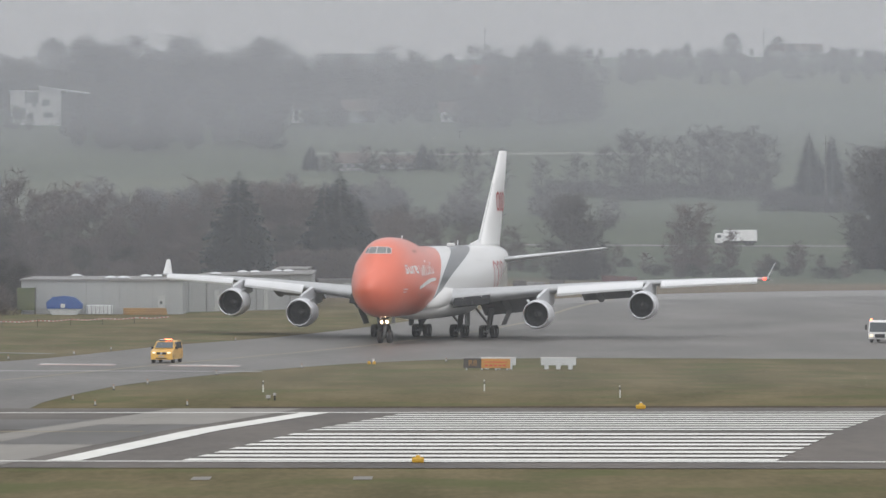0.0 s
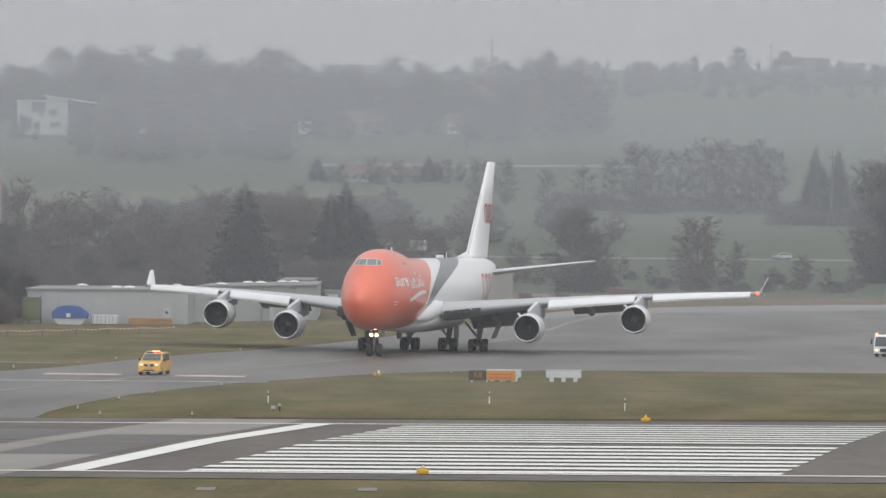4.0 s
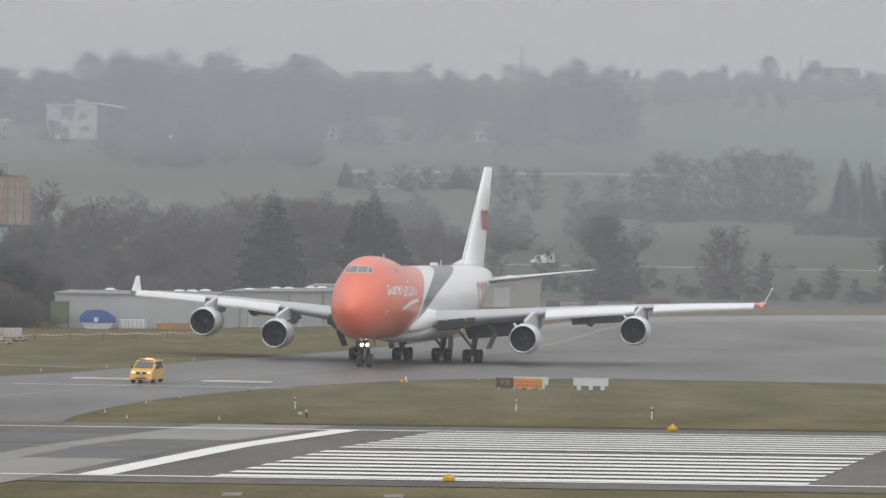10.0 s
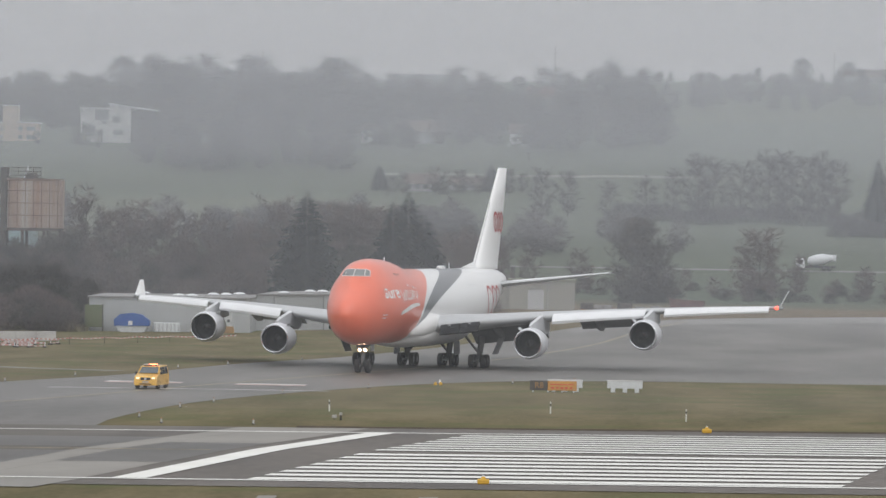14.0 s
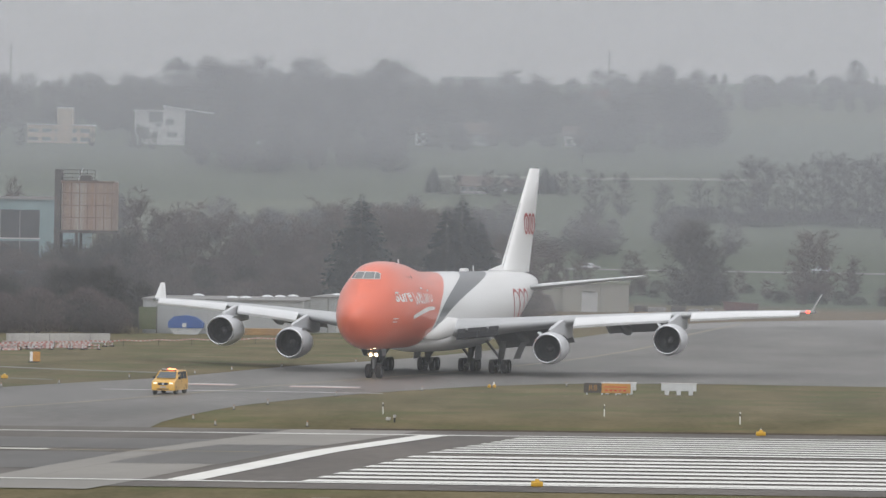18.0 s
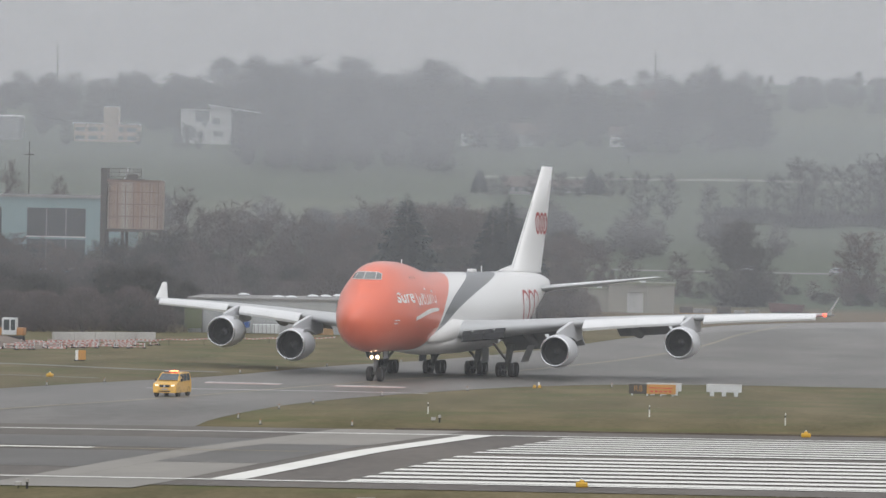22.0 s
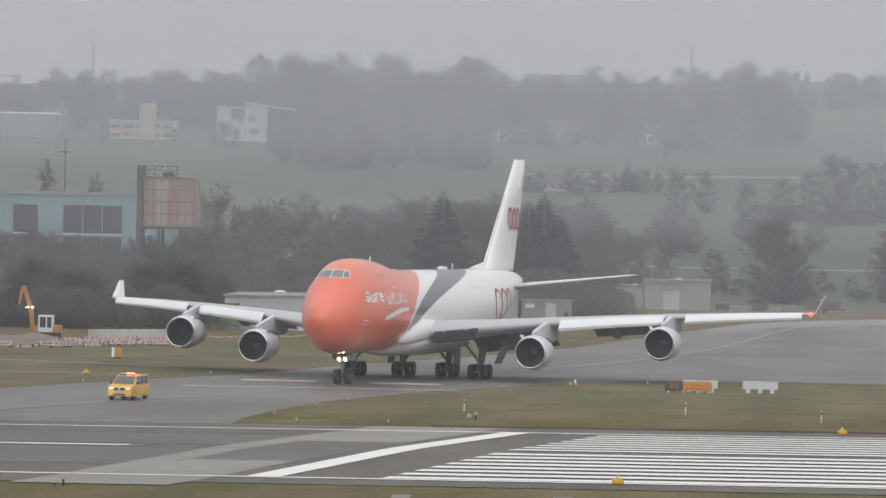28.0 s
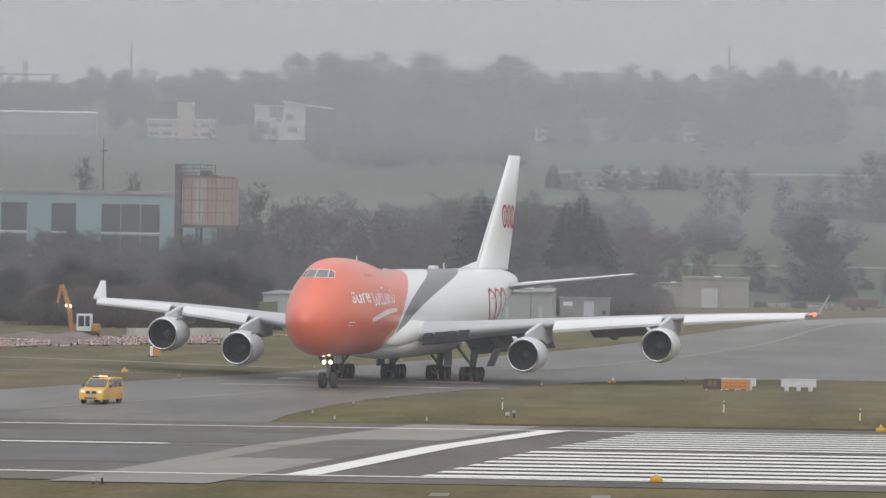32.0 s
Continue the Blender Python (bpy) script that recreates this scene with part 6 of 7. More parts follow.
# pale teal office with big dark windows
off = thing("office_building", "pale teal flat roofed building with tall dark windows", "building", pose(-94, 762, 0))
ow = part("wall", boxed(-40, 17.0, 0, 30, 0, 17.0), TEAL_WALL, off, "pale teal clad wall")
part("parapet", boxed(-40.3, 17.3, -0.3, 30.2, 17.0, 17.5), GREY_WALL, off, "grey roof edge")
for x0, x1 in ((-38, -33), (-30.5, -24.5), (-22, -16.5), (-13.4, -9.4), (-5.5, -1.6), (2.4, 11.6)):
    for z0, z1 in ((11.0, 15.4), (6.0, 10.5), (1.0, 5.4)):
        w_ = part("window", boxed(x0, x1, -0.08, 0.05, z0, z1), WINDOW_DARK, ow, "large dark window")
        part("frame", boxed(x0 - 0.1, x1 + 0.1, -0.12, -0.02, z0 - 0.2, z0), PALE_ROOF, w_)
        n_ = max(1, int((x1 - x0) / 2.4))
        for k in range(1, n_):
            xm = x0 + (x1 - x0) * k / n_
            part("mullion", boxed(xm - 0.06, xm + 0.06, -0.11, -0.08, z0, z1), GREY_WALL, w_)

# construction site: barriers, tape, spoil heap, digger
rng = random.Random(5)
bar = thing("site_barrier", "red and white striped site barrier on the turf", "barrier", pose(-60, 490, 0), "site barriers")
part("board", boxed(-1.1, 1.1, -0.05, 0.05, 0.40, 0.54, 0.02), STRIPES, bar, "red and white striped board")
part("board", boxed(-1.1, 1.1, -0.05, 0.05, 0.13, 0.22, 0.02), STRIPES, bar, "red and white striped board")
for x in (-1.0, 1.0):
    part("foot", boxed(x - 0.06, x + 0.06, -0.3, 0.3, 0.0, 0.12), PLASTIC_DARK, bar, "dark foot")
    part("post", boxed(x - 0.04, x + 0.04, -0.06, 0.04, 0.1, 0.56), SIGN_GREY, bar)
for k in range(58):
    u = k / 57
    row = k % 3
    x = -78 + 29 * u + rng.uniform(-1.6, 1.6)
    y = 462 + 42 * u + row * 6 + rng.uniform(-4, 4)
    copy_thing(bar, pose(x, y, 0.0, rng.choice((0, 0, 0, -78)), 0, rng.uniform(-10, 75)))
for k in range(9):
    x, y = -58 + 3.2 * k, 500 + 5.4 * k
    ln = 3.3
    t_ = thing("barrier_tape", "red and white tape strung between short stakes", "tape", pose(x, y, 0, 0, 0, 59 + rng.uniform(-3, 3)), "barrier tapes")
    part("tape", loft([[(-ln, 0, 0.62), (-ln, 0, 0.74)], [(0, 0.02, 0.5), (0, 0.02, 0.62)], [(ln, 0, 0.62), (ln, 0, 0.74)]], close=False), TAPE, t_, "striped tape")
    part("stake", rodded((-ln, 0, 0), (-ln, 0, 0.8), 0.03), STEEL_DARK, t_)
heap = thing("spoil_heap", "brown spoil heap with scattered rubble", "heap", pose(-66.0, 497, 0))
vs_, fs_ = [], []
N = 22
for j in range(N):
    for i in range(N):
        u, v = i / (N - 1) * 2 - 1, j / (N - 1) * 2 - 1
        h = max(0, 1 - u * u - v * v) ** 0.8 * 1.5 * (0.7 + 0.6 * noise.noise((u * 2.4, v * 2.4, 1.7))) - 0.05
        vs_.append((u * 9, v * 9, h * 0.9))
for j in range(N - 1):
    for i in range(N - 1):
        fs_.append((j * N + i, j * N + i + 1, (j + 1) * N + i + 1, (j + 1) * N + i))
part("earth", (vs_, fs_), RUBBLE, heap, "heaped brown earth", smooth=True)
RUBBLE_PALE = surface("rubble_mix", (0.46, 0.40, 0.37), (0.30, 0.21, 0.18), rough=0.9, scale=0.6, fine=4, random_tint=0.35)
pile = thing("rubble_pile", "scattered pale and pinkish rubble beside the spoil heap", "rubble", pose(-60.0, 507, 0))
block = mesh_of("rubble", [(-0.5, -0.35, 0), (0.45, -0.4, 0), (0.5, 0.3, 0), (-0.4, 0.4, 0), (-0.35, -0.25, 0.45), (0.3, -0.3, 0.6), (0.35, 0.2, 0.5), (-0.3, 0.25, 0.38)],
                [(3, 2, 1, 0), (4, 5, 6, 7), (0, 1, 5, 4), (1, 2, 6, 5), (2, 3, 7, 6), (3, 0, 4, 7)], RUBBLE_PALE)
for k in range(90):
    u = rng.uniform(-1, 1)
    part("rubble", block, None, pile, at=pose(9.5 * u, 14 * u + rng.uniform(-6, 6), -0.03, rng.uniform(-12, 12), 0, rng.uniform(0, 360)) @ Matrix.Diagonal((rng.uniform(0.5, 1.6), rng.uniform(0.5, 1.3), rng.uniform(0.5, 1.2), 1)))
PALE_CONCRETE = surface("pale_concrete", (0.50, 0.49, 0.47), (0.38, 0.37, 0.355), rough=0.8, scale=0.4, fine=3)
wallb = thing("concrete_wall", "low pale concrete wall by the building site", "wall", pose(-55.0, 529.5, 0, 0, 0, 41))
for k in range(5):
    part("block", boxed(-6.7 + 2.7 * k, -4.04 + 2.7 * k, -0.25, 0.25, 0, 1.05, 0.03), PALE_CONCRETE, wallb)

dig = thing("excavator", "orange excavator with white cab and raised boom", "excavator", pose(-63.5, 510, 0, 0, 0, 0))
part("house", boxed(-0.4, 2.2, -1.1, 1.2, 0.95, 1.75, 0.12, 2), DIGGER_YELLOW, dig, "orange engine house")
dc = part("cab", boxed(-0.1, 1.45, -1.25, 0.1, 1.0, 2.8, 0.08, 2), SIGN_GREY, dig, "white cab")
part("window", boxed(0.1, 0.7, -1.29, -1.24, 1.5, 2.6), AUTO_GLASS, dc, "dark cab window")
part("window", boxed(0.85, 1.3, -1.29, -1.24, 1.5, 2.6), AUTO_GLASS, dc, "dark cab window")
for y in (-1.2, 0.8):
    part("track", boxed(-1.9, 2.1, y, y + 0.5, 0.0, 0.85, 0.25, 3), PLASTIC_DARK, dig, "dark crawler track")
boom = part("boom", loft([[(-0.95, -0.16, 1.0), (-0.5, -0.16, 1.0), (-0.5, 0.16, 1.0), (-0.95, 0.16, 1.0)], [(-1.28, -0.18, 3.5), (-0.82, -0.18, 3.45), (-0.82, 0.18, 3.45), (-1.28, 0.18, 3.5)], [(-2.0, -0.14, 5.75), (-1.65, -0.14, 5.9), (-1.65, 0.14, 5.9), (-2.0, 0.14, 5.75)]]), DIGGER_YELLOW, dig, "raised orange boom")
part("ram", rodded((-0.45, -0.1, 1.4), (-0.85, -0.1, 3.1), 0.07, 0.05, 8), STEEL_DARK, dig, "dark hydraulic ram")
for s in (-0.25, 0.25):
    bm = bmesh.new()
    bmesh.ops.create_uvsphere(bm, u_segments=8, v_segments=6, radius=0.07)
    part("work_lamp", bm, LAMP_WARM, boom, "lit work lamp", at=Matrix.Translation((-1.1 + s, -0.35, 3.6)))
part("dipper", loft([[(-2.1, -0.1, 5.8), (-1.75, -0.1, 5.8), (-1.75, 0.1, 5.8), (-2.1, 0.1, 5.8)], [(-2.4, -0.08, 3.9), (-2.2, -0.08, 3.9), (-2.2, 0.08, 3.9), (-2.4, 0.08, 3.9)]]), DIGGER_YELLOW, dig, "orange dipper arm")
part("bucket", boxed(-2.75, -2.15, -0.4, 0.4, 3.3, 3.9, 0.12, 2), STEEL_DARK, dig, "dark bucket")


# ---- houses on the hillside ----
# window glass with the sky's reflection put into its paler base colour
HOUSE_WINDOW = surface("sky_grey_window", (0.24, 0.25, 0.26), (0.19, 0.20, 0.21), rough=0.2, scale=0.3, fine=2, spec=0.6)
TIMBER_DARK = surface("dark_timber", (0.10, 0.095, 0.09), (0.07, 0.068, 0.065), rough=0.9, scale=0.3, fine=3)
def house(name, label, x, y, w, depth, h, roof_h, wall_m, roof_m, rows=2, cols=4, turn=0.0, ridge="x", z_off=0.0, win=(1.1, 1.3)):
    z = land(x, y) - 0.3 + z_off
    t = thing(name, label, "house", pose(x, y, z, 0, 0, turn))
    wl_ = part("wall", boxed(-w / 2, w / 2, 0, depth, 0, h), wall_m, t)
    o = 0.5
    if roof_h <= 0.4:
        part("roof", boxed(-w / 2 - o, w / 2 + o, -o, depth + o, h, h + 0.35), roof_m, t)
    elif ridge == "x":
        part("roof", loft([[(sx * (w / 2 + o), -o, h - 0.1), (sx * (w / 2 + o), depth / 2, h + roof_h), (sx * (w / 2 + o), depth + o, h - 0.1)] for sx in (-1, 1)]), roof_m, t, "pitched roof")
    else:
        part("roof", loft([[(-w / 2 - o, yy, h - 0.1), (0, yy, h + roof_h), (w / 2 + o, yy, h - 0.1)] for yy in (-o, depth + o)]), roof_m, t, "pitched roof")
        part("gable", loft([[(-w / 2, yy, h), (0, yy, h + roof_h - 0.35), (w / 2, yy, h)] for yy in (-0.02, 0.25)]), wall_m, t)
    for r in range(rows):
        for c in range(cols):
            cx = -w / 2 + (c + 0.5) * w / cols
            cz = 1.0 + r * (h - 0.6) / max(rows, 1)
            k = part("window", boxed(cx - win[0] / 2, cx + win[0] / 2, -0.05, 0.04, cz, cz + win[1]), HOUSE_WINDOW, wl_, "dark window")
            part("sill", boxed(cx - win[0] / 2 - 0.1, cx + win[0] / 2 + 0.1, -0.12, 0.0, cz - 0.12, cz), PLASTER, k)
    return t


hz = land(-129.6, 1548)
hs = thing("farmhouse", "white house with pale mono-pitch roof on the misty hillside", "house", pose(-129.6, 1548, hz + 0.8, 0, 0, -6))
hw = part("wall", loft([[(-8.1, y, -1.6), (8.1, y, -1.6), (8.1, y, 10.3), (1.3, y, 11.1), (1.3, y, 9.9), (-8.1, y, 9.9)] for y in (0, 10)]), PLASTER, hs)
part("flat_roof", boxed(-8.5, 1.2, -0.4, 10.4, 9.9, 10.2), PALE_ROOF, hs, "flat pale roof")
part("roof", loft([[(0.9, y, 11.25), (15.9, y, 9.3), (15.9, y, 9.75), (0.9, y, 11.75)] for y in (-0.6, 10.6)]), PALE_ROOF, hs, "long pale sloping roof")
part("barn_wing", boxed(8.12, 15.3, 1.0, 9.6, -1.6, 9.3), TIMBER_DARK, hs, "dark timber barn wing")
for x0, x1, z0, z1 in ((-3.4, 1.0, 6.2, 9.6), (2.2, 4.6, 5.4, 7.4), (2.6, 5.6, 1.6, 3.2), (-1.2, 0.4, 5.0, 6.0), (-6.5, -3.2, 1.0, 4.6), (-2.4, -0.6, 1.2, 3.0)):
    k = part("window", boxed(x0, x1, -0.06, 0.05, z0, z1), HOUSE_WINDOW, hw, "dark window")
    part("sill", boxed(x0 - 0.1, x1 + 0.1, -0.14, 0.0, z0 - 0.15, z0), PLASTER, k)
house("apartment_house", "apricot rendered house with balcony bands", -161.5, 1548, 20.5, 11, 6.0, 0.35, ORANGE_WALL, PALE_ROOF, 2, 5, 0, "x", 0.0, (3.0, 1.2))
tw = thing("stair_tower", "apricot rendered stair tower of the house", "tower", pose(-159.8, 1547, land(-159, 1547)))
part("wall", boxed(-2.4, 2.4, 0, 5.5, -0.3, 11.2), ORANGE_WALL, tw)
part("roof", boxed(-2.6, 2.6, -0.2, 5.7, 11.2, 11.5), PALE_ROOF, tw)
house("long_shed", "long grey shed with pale roof on the hillside", -204.3, 1548, 30, 13, 7.7, 0.6, GREY_WALL, PALE_ROOF, 1, 6, 0)
house("flat_building", "long flat building on the ridge behind trees", -40, 2300, 35, 14, 8.4, 0.35, GREY_WALL, GREY_WALL, 3, 8)
house("farmhouse", "brown roofed farmhouse in the meadow", -26.0, 1395, 9, 8, 2.6, 3.0, GREY_WALL, TILE_ROOF, 1, 4)
house("farmhouse", "long low brown roofed farm building", -13, 1402, 10, 8, 2.0, 2.2, GREY_WALL, TILE_ROOF, 1, 4)
house("farmhouse", "brown roofed farmhouse among bare trees", -29, 1556, 14, 9, 4.0, 3.6, GREY_WALL, TILE_ROOF, 1, 4)
house("farmhouse", "white house among bare trees", -45.5, 1556, 6, 7, 4.4, 2.3, PLASTER, TILE_ROOF, 2, 2)
house("farmhouse", "white and brown house among bare trees", 4, 1556, 10, 8, 3.6, 3.2, PLASTER, TILE_ROOF, 1, 3)
house("farmhouse", "red roofed house on the slope", 12, 1900, 13, 10, 5.0, 4.2, PLASTER, surface("red_tile_roof", (0.24, 0.09, 0.06), rough=0.85, scale=0.2, fine=1.5), 2, 3)
house("farmhouse", "gabled farmhouse on the ridge", 190, 2600, 24, 12, 3.5, 4.5, GREY_WALL, TILE_ROOF, 1, 5, 0, "x", 0.0)
house("farmhouse", "gabled house end on the ridge", 176, 2590, 10, 12, 4, 5.0, GREY_WALL, TILE_ROOF, 1, 2, 0, "y")
house("farmhouse", "small house among hillside trees", -95, 1556, 8, 7, 4.0, 2.5, PLASTER, TILE_ROOF, 1, 2)

# masts, poles and a crane far off
def mast(x, y, h, r=0.35, label="thin grey mast on the ridge"):
    z = land(x, y)
    t = thing("mast", label, "mast", pose(x, y, z - 0.5))
    part("pole", rodded((0, 0, 0), (0, 0, h), r, r * 0.5, 6), STEEL_DARK, t)
    part("cross_arm", boxed(-1.0, 1.0, -0.1, 0.1, h * 0.9 - 0.12, h * 0.9 + 0.12), STEEL_DARK, t)


for x, y, top in ((16.8, 2000, 90.2), (-113.4, 2200, 96), (154.2, 2350, 103), (-120, 1000, 30.5), (-252, 2200, 97), (5, 1500, 38.5), (96.5, 1230, 33.0)):
    mast(x, y, top - land(x, y), 0.35 if y > 1600 else 0.26)
DULL_RED = surface("crane_paint", (0.26, 0.15, 0.13), rough=0.6, scale=0.3, fine=2)
cr = thing("tower_crane", "tower crane on the misty ridge", "crane", pose(-300.4, 2200, land(-300.4, 2200)))
hh = 86.0 - land(-300.4, 2200)
for sx in (-0.7, 0.7):
    for sy in (-0.7, 0.7):
        part("tower_leg", rodded((sx, sy, 0), (sx, sy, hh), 0.16, n=5), STEEL_DARK, cr)
for k in range(int(hh / 2.5)):
    part("lattice", rodded((-0.7, -0.7, k * 2.5), (0.7, -0.7, k * 2.5 + 2.5), 0.12, n=4), STEEL_DARK, cr)
part("jib", boxed(-26, 15, -0.4, 0.4, hh - 7.0, hh - 6.4), DULL_RED, cr, "dull red crane jib")
part("counterweight", boxed(12, 15.5, -0.9, 0.9, hh - 9.5, hh - 6), GREY_WALL, cr, "grey counterweight")
part("tie", rodded((0, 0, hh), (-16, 0, hh - 6), 0.1, n=4), STEEL_DARK, cr)
ribbon("country_road", [(-700 + 20 * k, ROAD_Y) for k in range(71)], 6.0, 0.05, ROAD_GREY, "grey country road beyond the airfield", "road")
FIELD_PATH = surface("field_gravel", (0.19, 0.185, 0.155), (0.13, 0.135, 0.105), rough=0.9, scale=0.05, fine=0.5)
ribbon("field_path", [(-40 + 10 * k, 1452 + 2 * math.sin(k)) for k in range(14)], 7.0, 0.12, FIELD_PATH, "pale gravel path across the meadow", "road")


# ---- trees ----
def tube(verts, faces, pts, radii, n=5):
    base = len(verts)
    for i, p in enumerate(pts):
        d = (pts[min(i + 1, len(pts) - 1)] - pts[max(i - 1, 0)]).normalized()
        a = d.cross(Vector((0.31, 0.95, 0.07))).normalized()
        b = d.cross(a)
        for k in range(n):
            t = 2 * math.pi * k / n
            verts.append(p + (a * math.cos(t) + b * math.sin(t)) * radii[i])
    for i in range(len(pts) - 1):
        for k in range(n):
            q = (k + 1) % n
            faces.append((base + i * n + k, base + i * n + q, base + (i + 1) * n + q, base + (i + 1) * n + k))


def bare_tree(seed, h=18.0, spread=0.30, low=0.10, limbs=22, subs=12, twigs=34, belly=0.42, fine=0.0013, ragged=0.55):
    """Trunk and limbs that reach into an uneven crown, and the crown's many fine twigs."""
    r = random.Random(seed)
    tv, tf, cv, cf = [], [], [], []
    lean = Vector((r.uniform(-0.03, 0.03), r.uniform(-0.03, 0.03), 1))
    top = h * 0.72
    tube(tv, tf, [lean * (top * k / 5) for k in range(6)], [h * 0.014 * (1 - 0.17 * k) for k in range(6)], 6)
    off = Vector((r.uniform(0, 50), r.uniform(0, 50), 0))

    def reach(z, az):
        u = min(max((z / h - low) / (1 - low), 0.0), 1.0)
        body = math.sin(math.pi * u ** (math.log(0.5) / math.log(belly))) ** 0.55
        return spread * h * body * (1 + ragged * noise.noise(Vector((math.cos(az) * 1.3, math.sin(az) * 1.3, u * 3.2)) + off))

    for i in range(limbs):
        z1 = h * (low + (0.97 - low) * (i + r.random()) / limbs)
        az = i * 2.4 + r.uniform(-0.5, 0.5)
        out = max(0.2, reach(z1, az)) * r.uniform(0.7, 1.0)
        z0 = max(h * 0.05, min(z1 - out * r.uniform(0.5, 1.1), top))
        p0, p1 = lean * z0, Vector((math.cos(az) * out, math.sin(az) * out, z1))
        pts = [p0.lerp(p1, k / 4) + Vector((r.uniform(-1, 1), r.uniform(-1, 1), -1.2)) * out * 0.06 * math.sin(math.pi * k / 4) for k in range(5)]
        tube(tv, tf, pts, [h * 0.0042 * (1 - 0.2 * k) for k in range(5)], 4)
        for j in range(subs):
            u = r.uniform(0.25, 1.0)
            k = min(3, int(u * 4))
            s = pts[k].lerp(pts[k + 1], u * 4 - k)
            d = Vector((math.cos(az) * 0.4 + r.uniform(-1, 1), math.sin(az) * 0.4 + r.uniform(-1, 1), r.uniform(-0.5, 1.0))).normalized()
            e = s + d * h * r.uniform(0.06, 0.16)
            e.z = min(max(e.z, 0.1), h * r.uniform(0.95, 1.0))
            tube(tv, tf, [s, e], [h * 0.0018, h * 0.0008], 3)
            for q in range(twigs):
                c = s.lerp(e, r.uniform(0.0, 1.1))
                w = (d * 0.45 + Vector((r.uniform(-1, 1), r.uniform(-1, 1), r.uniform(-0.7, 1)))).normalized() * h * r.uniform(0.03, 0.09)
                n_ = w.cross(Vector((r.uniform(-1, 1), r.uniform(-1, 1), r.uniform(-1, 1)))).normalized() * h * fine
                b = len(cv)
                cv += [c + n_, c - n_, c + w]
                cf.append((b, b + 1, b + 2))
    return (tv, tf), (cv, cf)


def shrub(seed, h=4.0, twigs=2600):
    """Stems that fan out from the root into a tangled dome of twigs."""
    r = random.Random(seed)
    tv, tf, cv, cf = [], [], [], []
    off = Vector((seed, 2.0 * seed, 0))
    for i in range(9):
        az, out = i * 2.4, r.uniform(0.15, 0.5) * h
        tube(tv, tf, [Vector((0, 0, -0.1)), Vector((math.cos(az) * out * 0.6, math.sin(az) * out * 0.6, h * 0.4)), Vector((math.cos(az) * out, math.sin(az) * out, h * r.uniform(0.6, 0.8)))], [0.05, 0.035, 0.015], 4)
    for q in range(twigs):
        az, u = r.uniform(0, 6.283), r.random() ** 0.8
        ring = 0.62 * h * (1 - u ** 2.2) ** 0.5 * (1 + 0.5 * noise.noise(Vector((math.cos(az) * 1.6, math.sin(az) * 1.6, u * 2)) + off))
        rad = ring * r.random() ** 0.45
        c = Vector((math.cos(az) * rad, math.sin(az) * rad, h * u * 0.9))
        w = Vector((math.cos(az) * 0.5 + r.uniform(-0.8, 0.8), math.sin(az) * 0.5 + r.uniform(-0.8, 0.8), r.uniform(0, 1.2))).normalized() * h * r.uniform(0.07, 0.2)
        n_ = w.cross(Vector((r.uniform(-1, 1), r.uniform(-1, 1), r.uniform(-1, 1)))).normalized() * h * 0.005
        b = len(cv)
        cv += [c + n_, c - n_, c + w]
        cf.append((b, b + 1, b + 2))
    return (tv, tf), (cv, cf)


def spruce(seed, h=19.0, base=0.24):
    """A spruce: whorls of drooping branches, each with side sprays."""
    r = random.Random(seed)
    tv, tf, cv, cf = [], [], [], []
    tube(tv, tf, [Vector((0, 0, h * k / 4)) for k in range(5)], [h * 0.014 * (1 - 0.24 * k) for k in range(5)], 7)
    z = h * 0.03
    while z < h * 0.985:
        u = z / h
        rad = base * h * (1 - u ** 1.5) ** 0.8 * r.uniform(0.8, 1.1) + 0.1
        for k in range(max(8, int(26 * (1 - u) + 8))):
            az = r.uniform(0, 2 * math.pi)
            ln = rad * r.uniform(0.6, 1.05)
            d = Vector((math.cos(az), math.sin(az), 0))
            s = Vector((-d.y, d.x, 0))
            a = Vector((0, 0, z + r.uniform(-0.2, 0.2)))
            tip = a + d * ln + Vector((0, 0, -0.34 * ln + 0.3 * ln * u))
            for m in range(5):
                q = a.lerp(tip, 0.25 + 0.17 * m)
                w = ln * 0.3 * (1.1 - 0.15 * m)
                for sg in (1, -1):
                    b = len(cv)
                    cv += [q + d * 0.12 * ln, q - d * 0.06 * ln, q + s * sg * w + d * 0.12 * ln + Vector((0, 0, -0.5 * w * r.uniform(0.5, 2)))]
                    cf.append((b, b + 1, b + 2))
            b = len(cv)
            cv += [a + s * 0.05, a - s * 0.05, tip]
            cf.append((b, b + 1, b + 2))
        z += h * 0.014
    return (tv, tf), (cv, cf)


def tree_kind(name, label, maker, crown_mat, bark=BARK):
    """One tree of a kind, far below the ground's reach of any copy until it is placed."""
    (tv, tf), (cv, cf) = maker
    return mesh_of("trunk", tv, tf, bark, True), mesh_of("crown", cv, cf, crown_mat), name, label


BARE = [tree_kind("bare_tree", "leafless broadleaf tree with fine pale grey twigs", bare_tree(10 + k, 18.0, sp, lo, 22, 12, 34, be), TWIGS) for k, (sp, lo, be) in enumerate(((0.27, 0.08, 0.45), (0.32, 0.12, 0.5), (0.24, 0.06, 0.4), (0.36, 0.12, 0.48), (0.29, 0.05, 0.38)))]
SPRUCE = [tree_kind("spruce", "dark green spruce with drooping branches", spruce(40 + k, 19.0, b), NEEDLES) for k, b in enumerate((0.30, 0.22))]
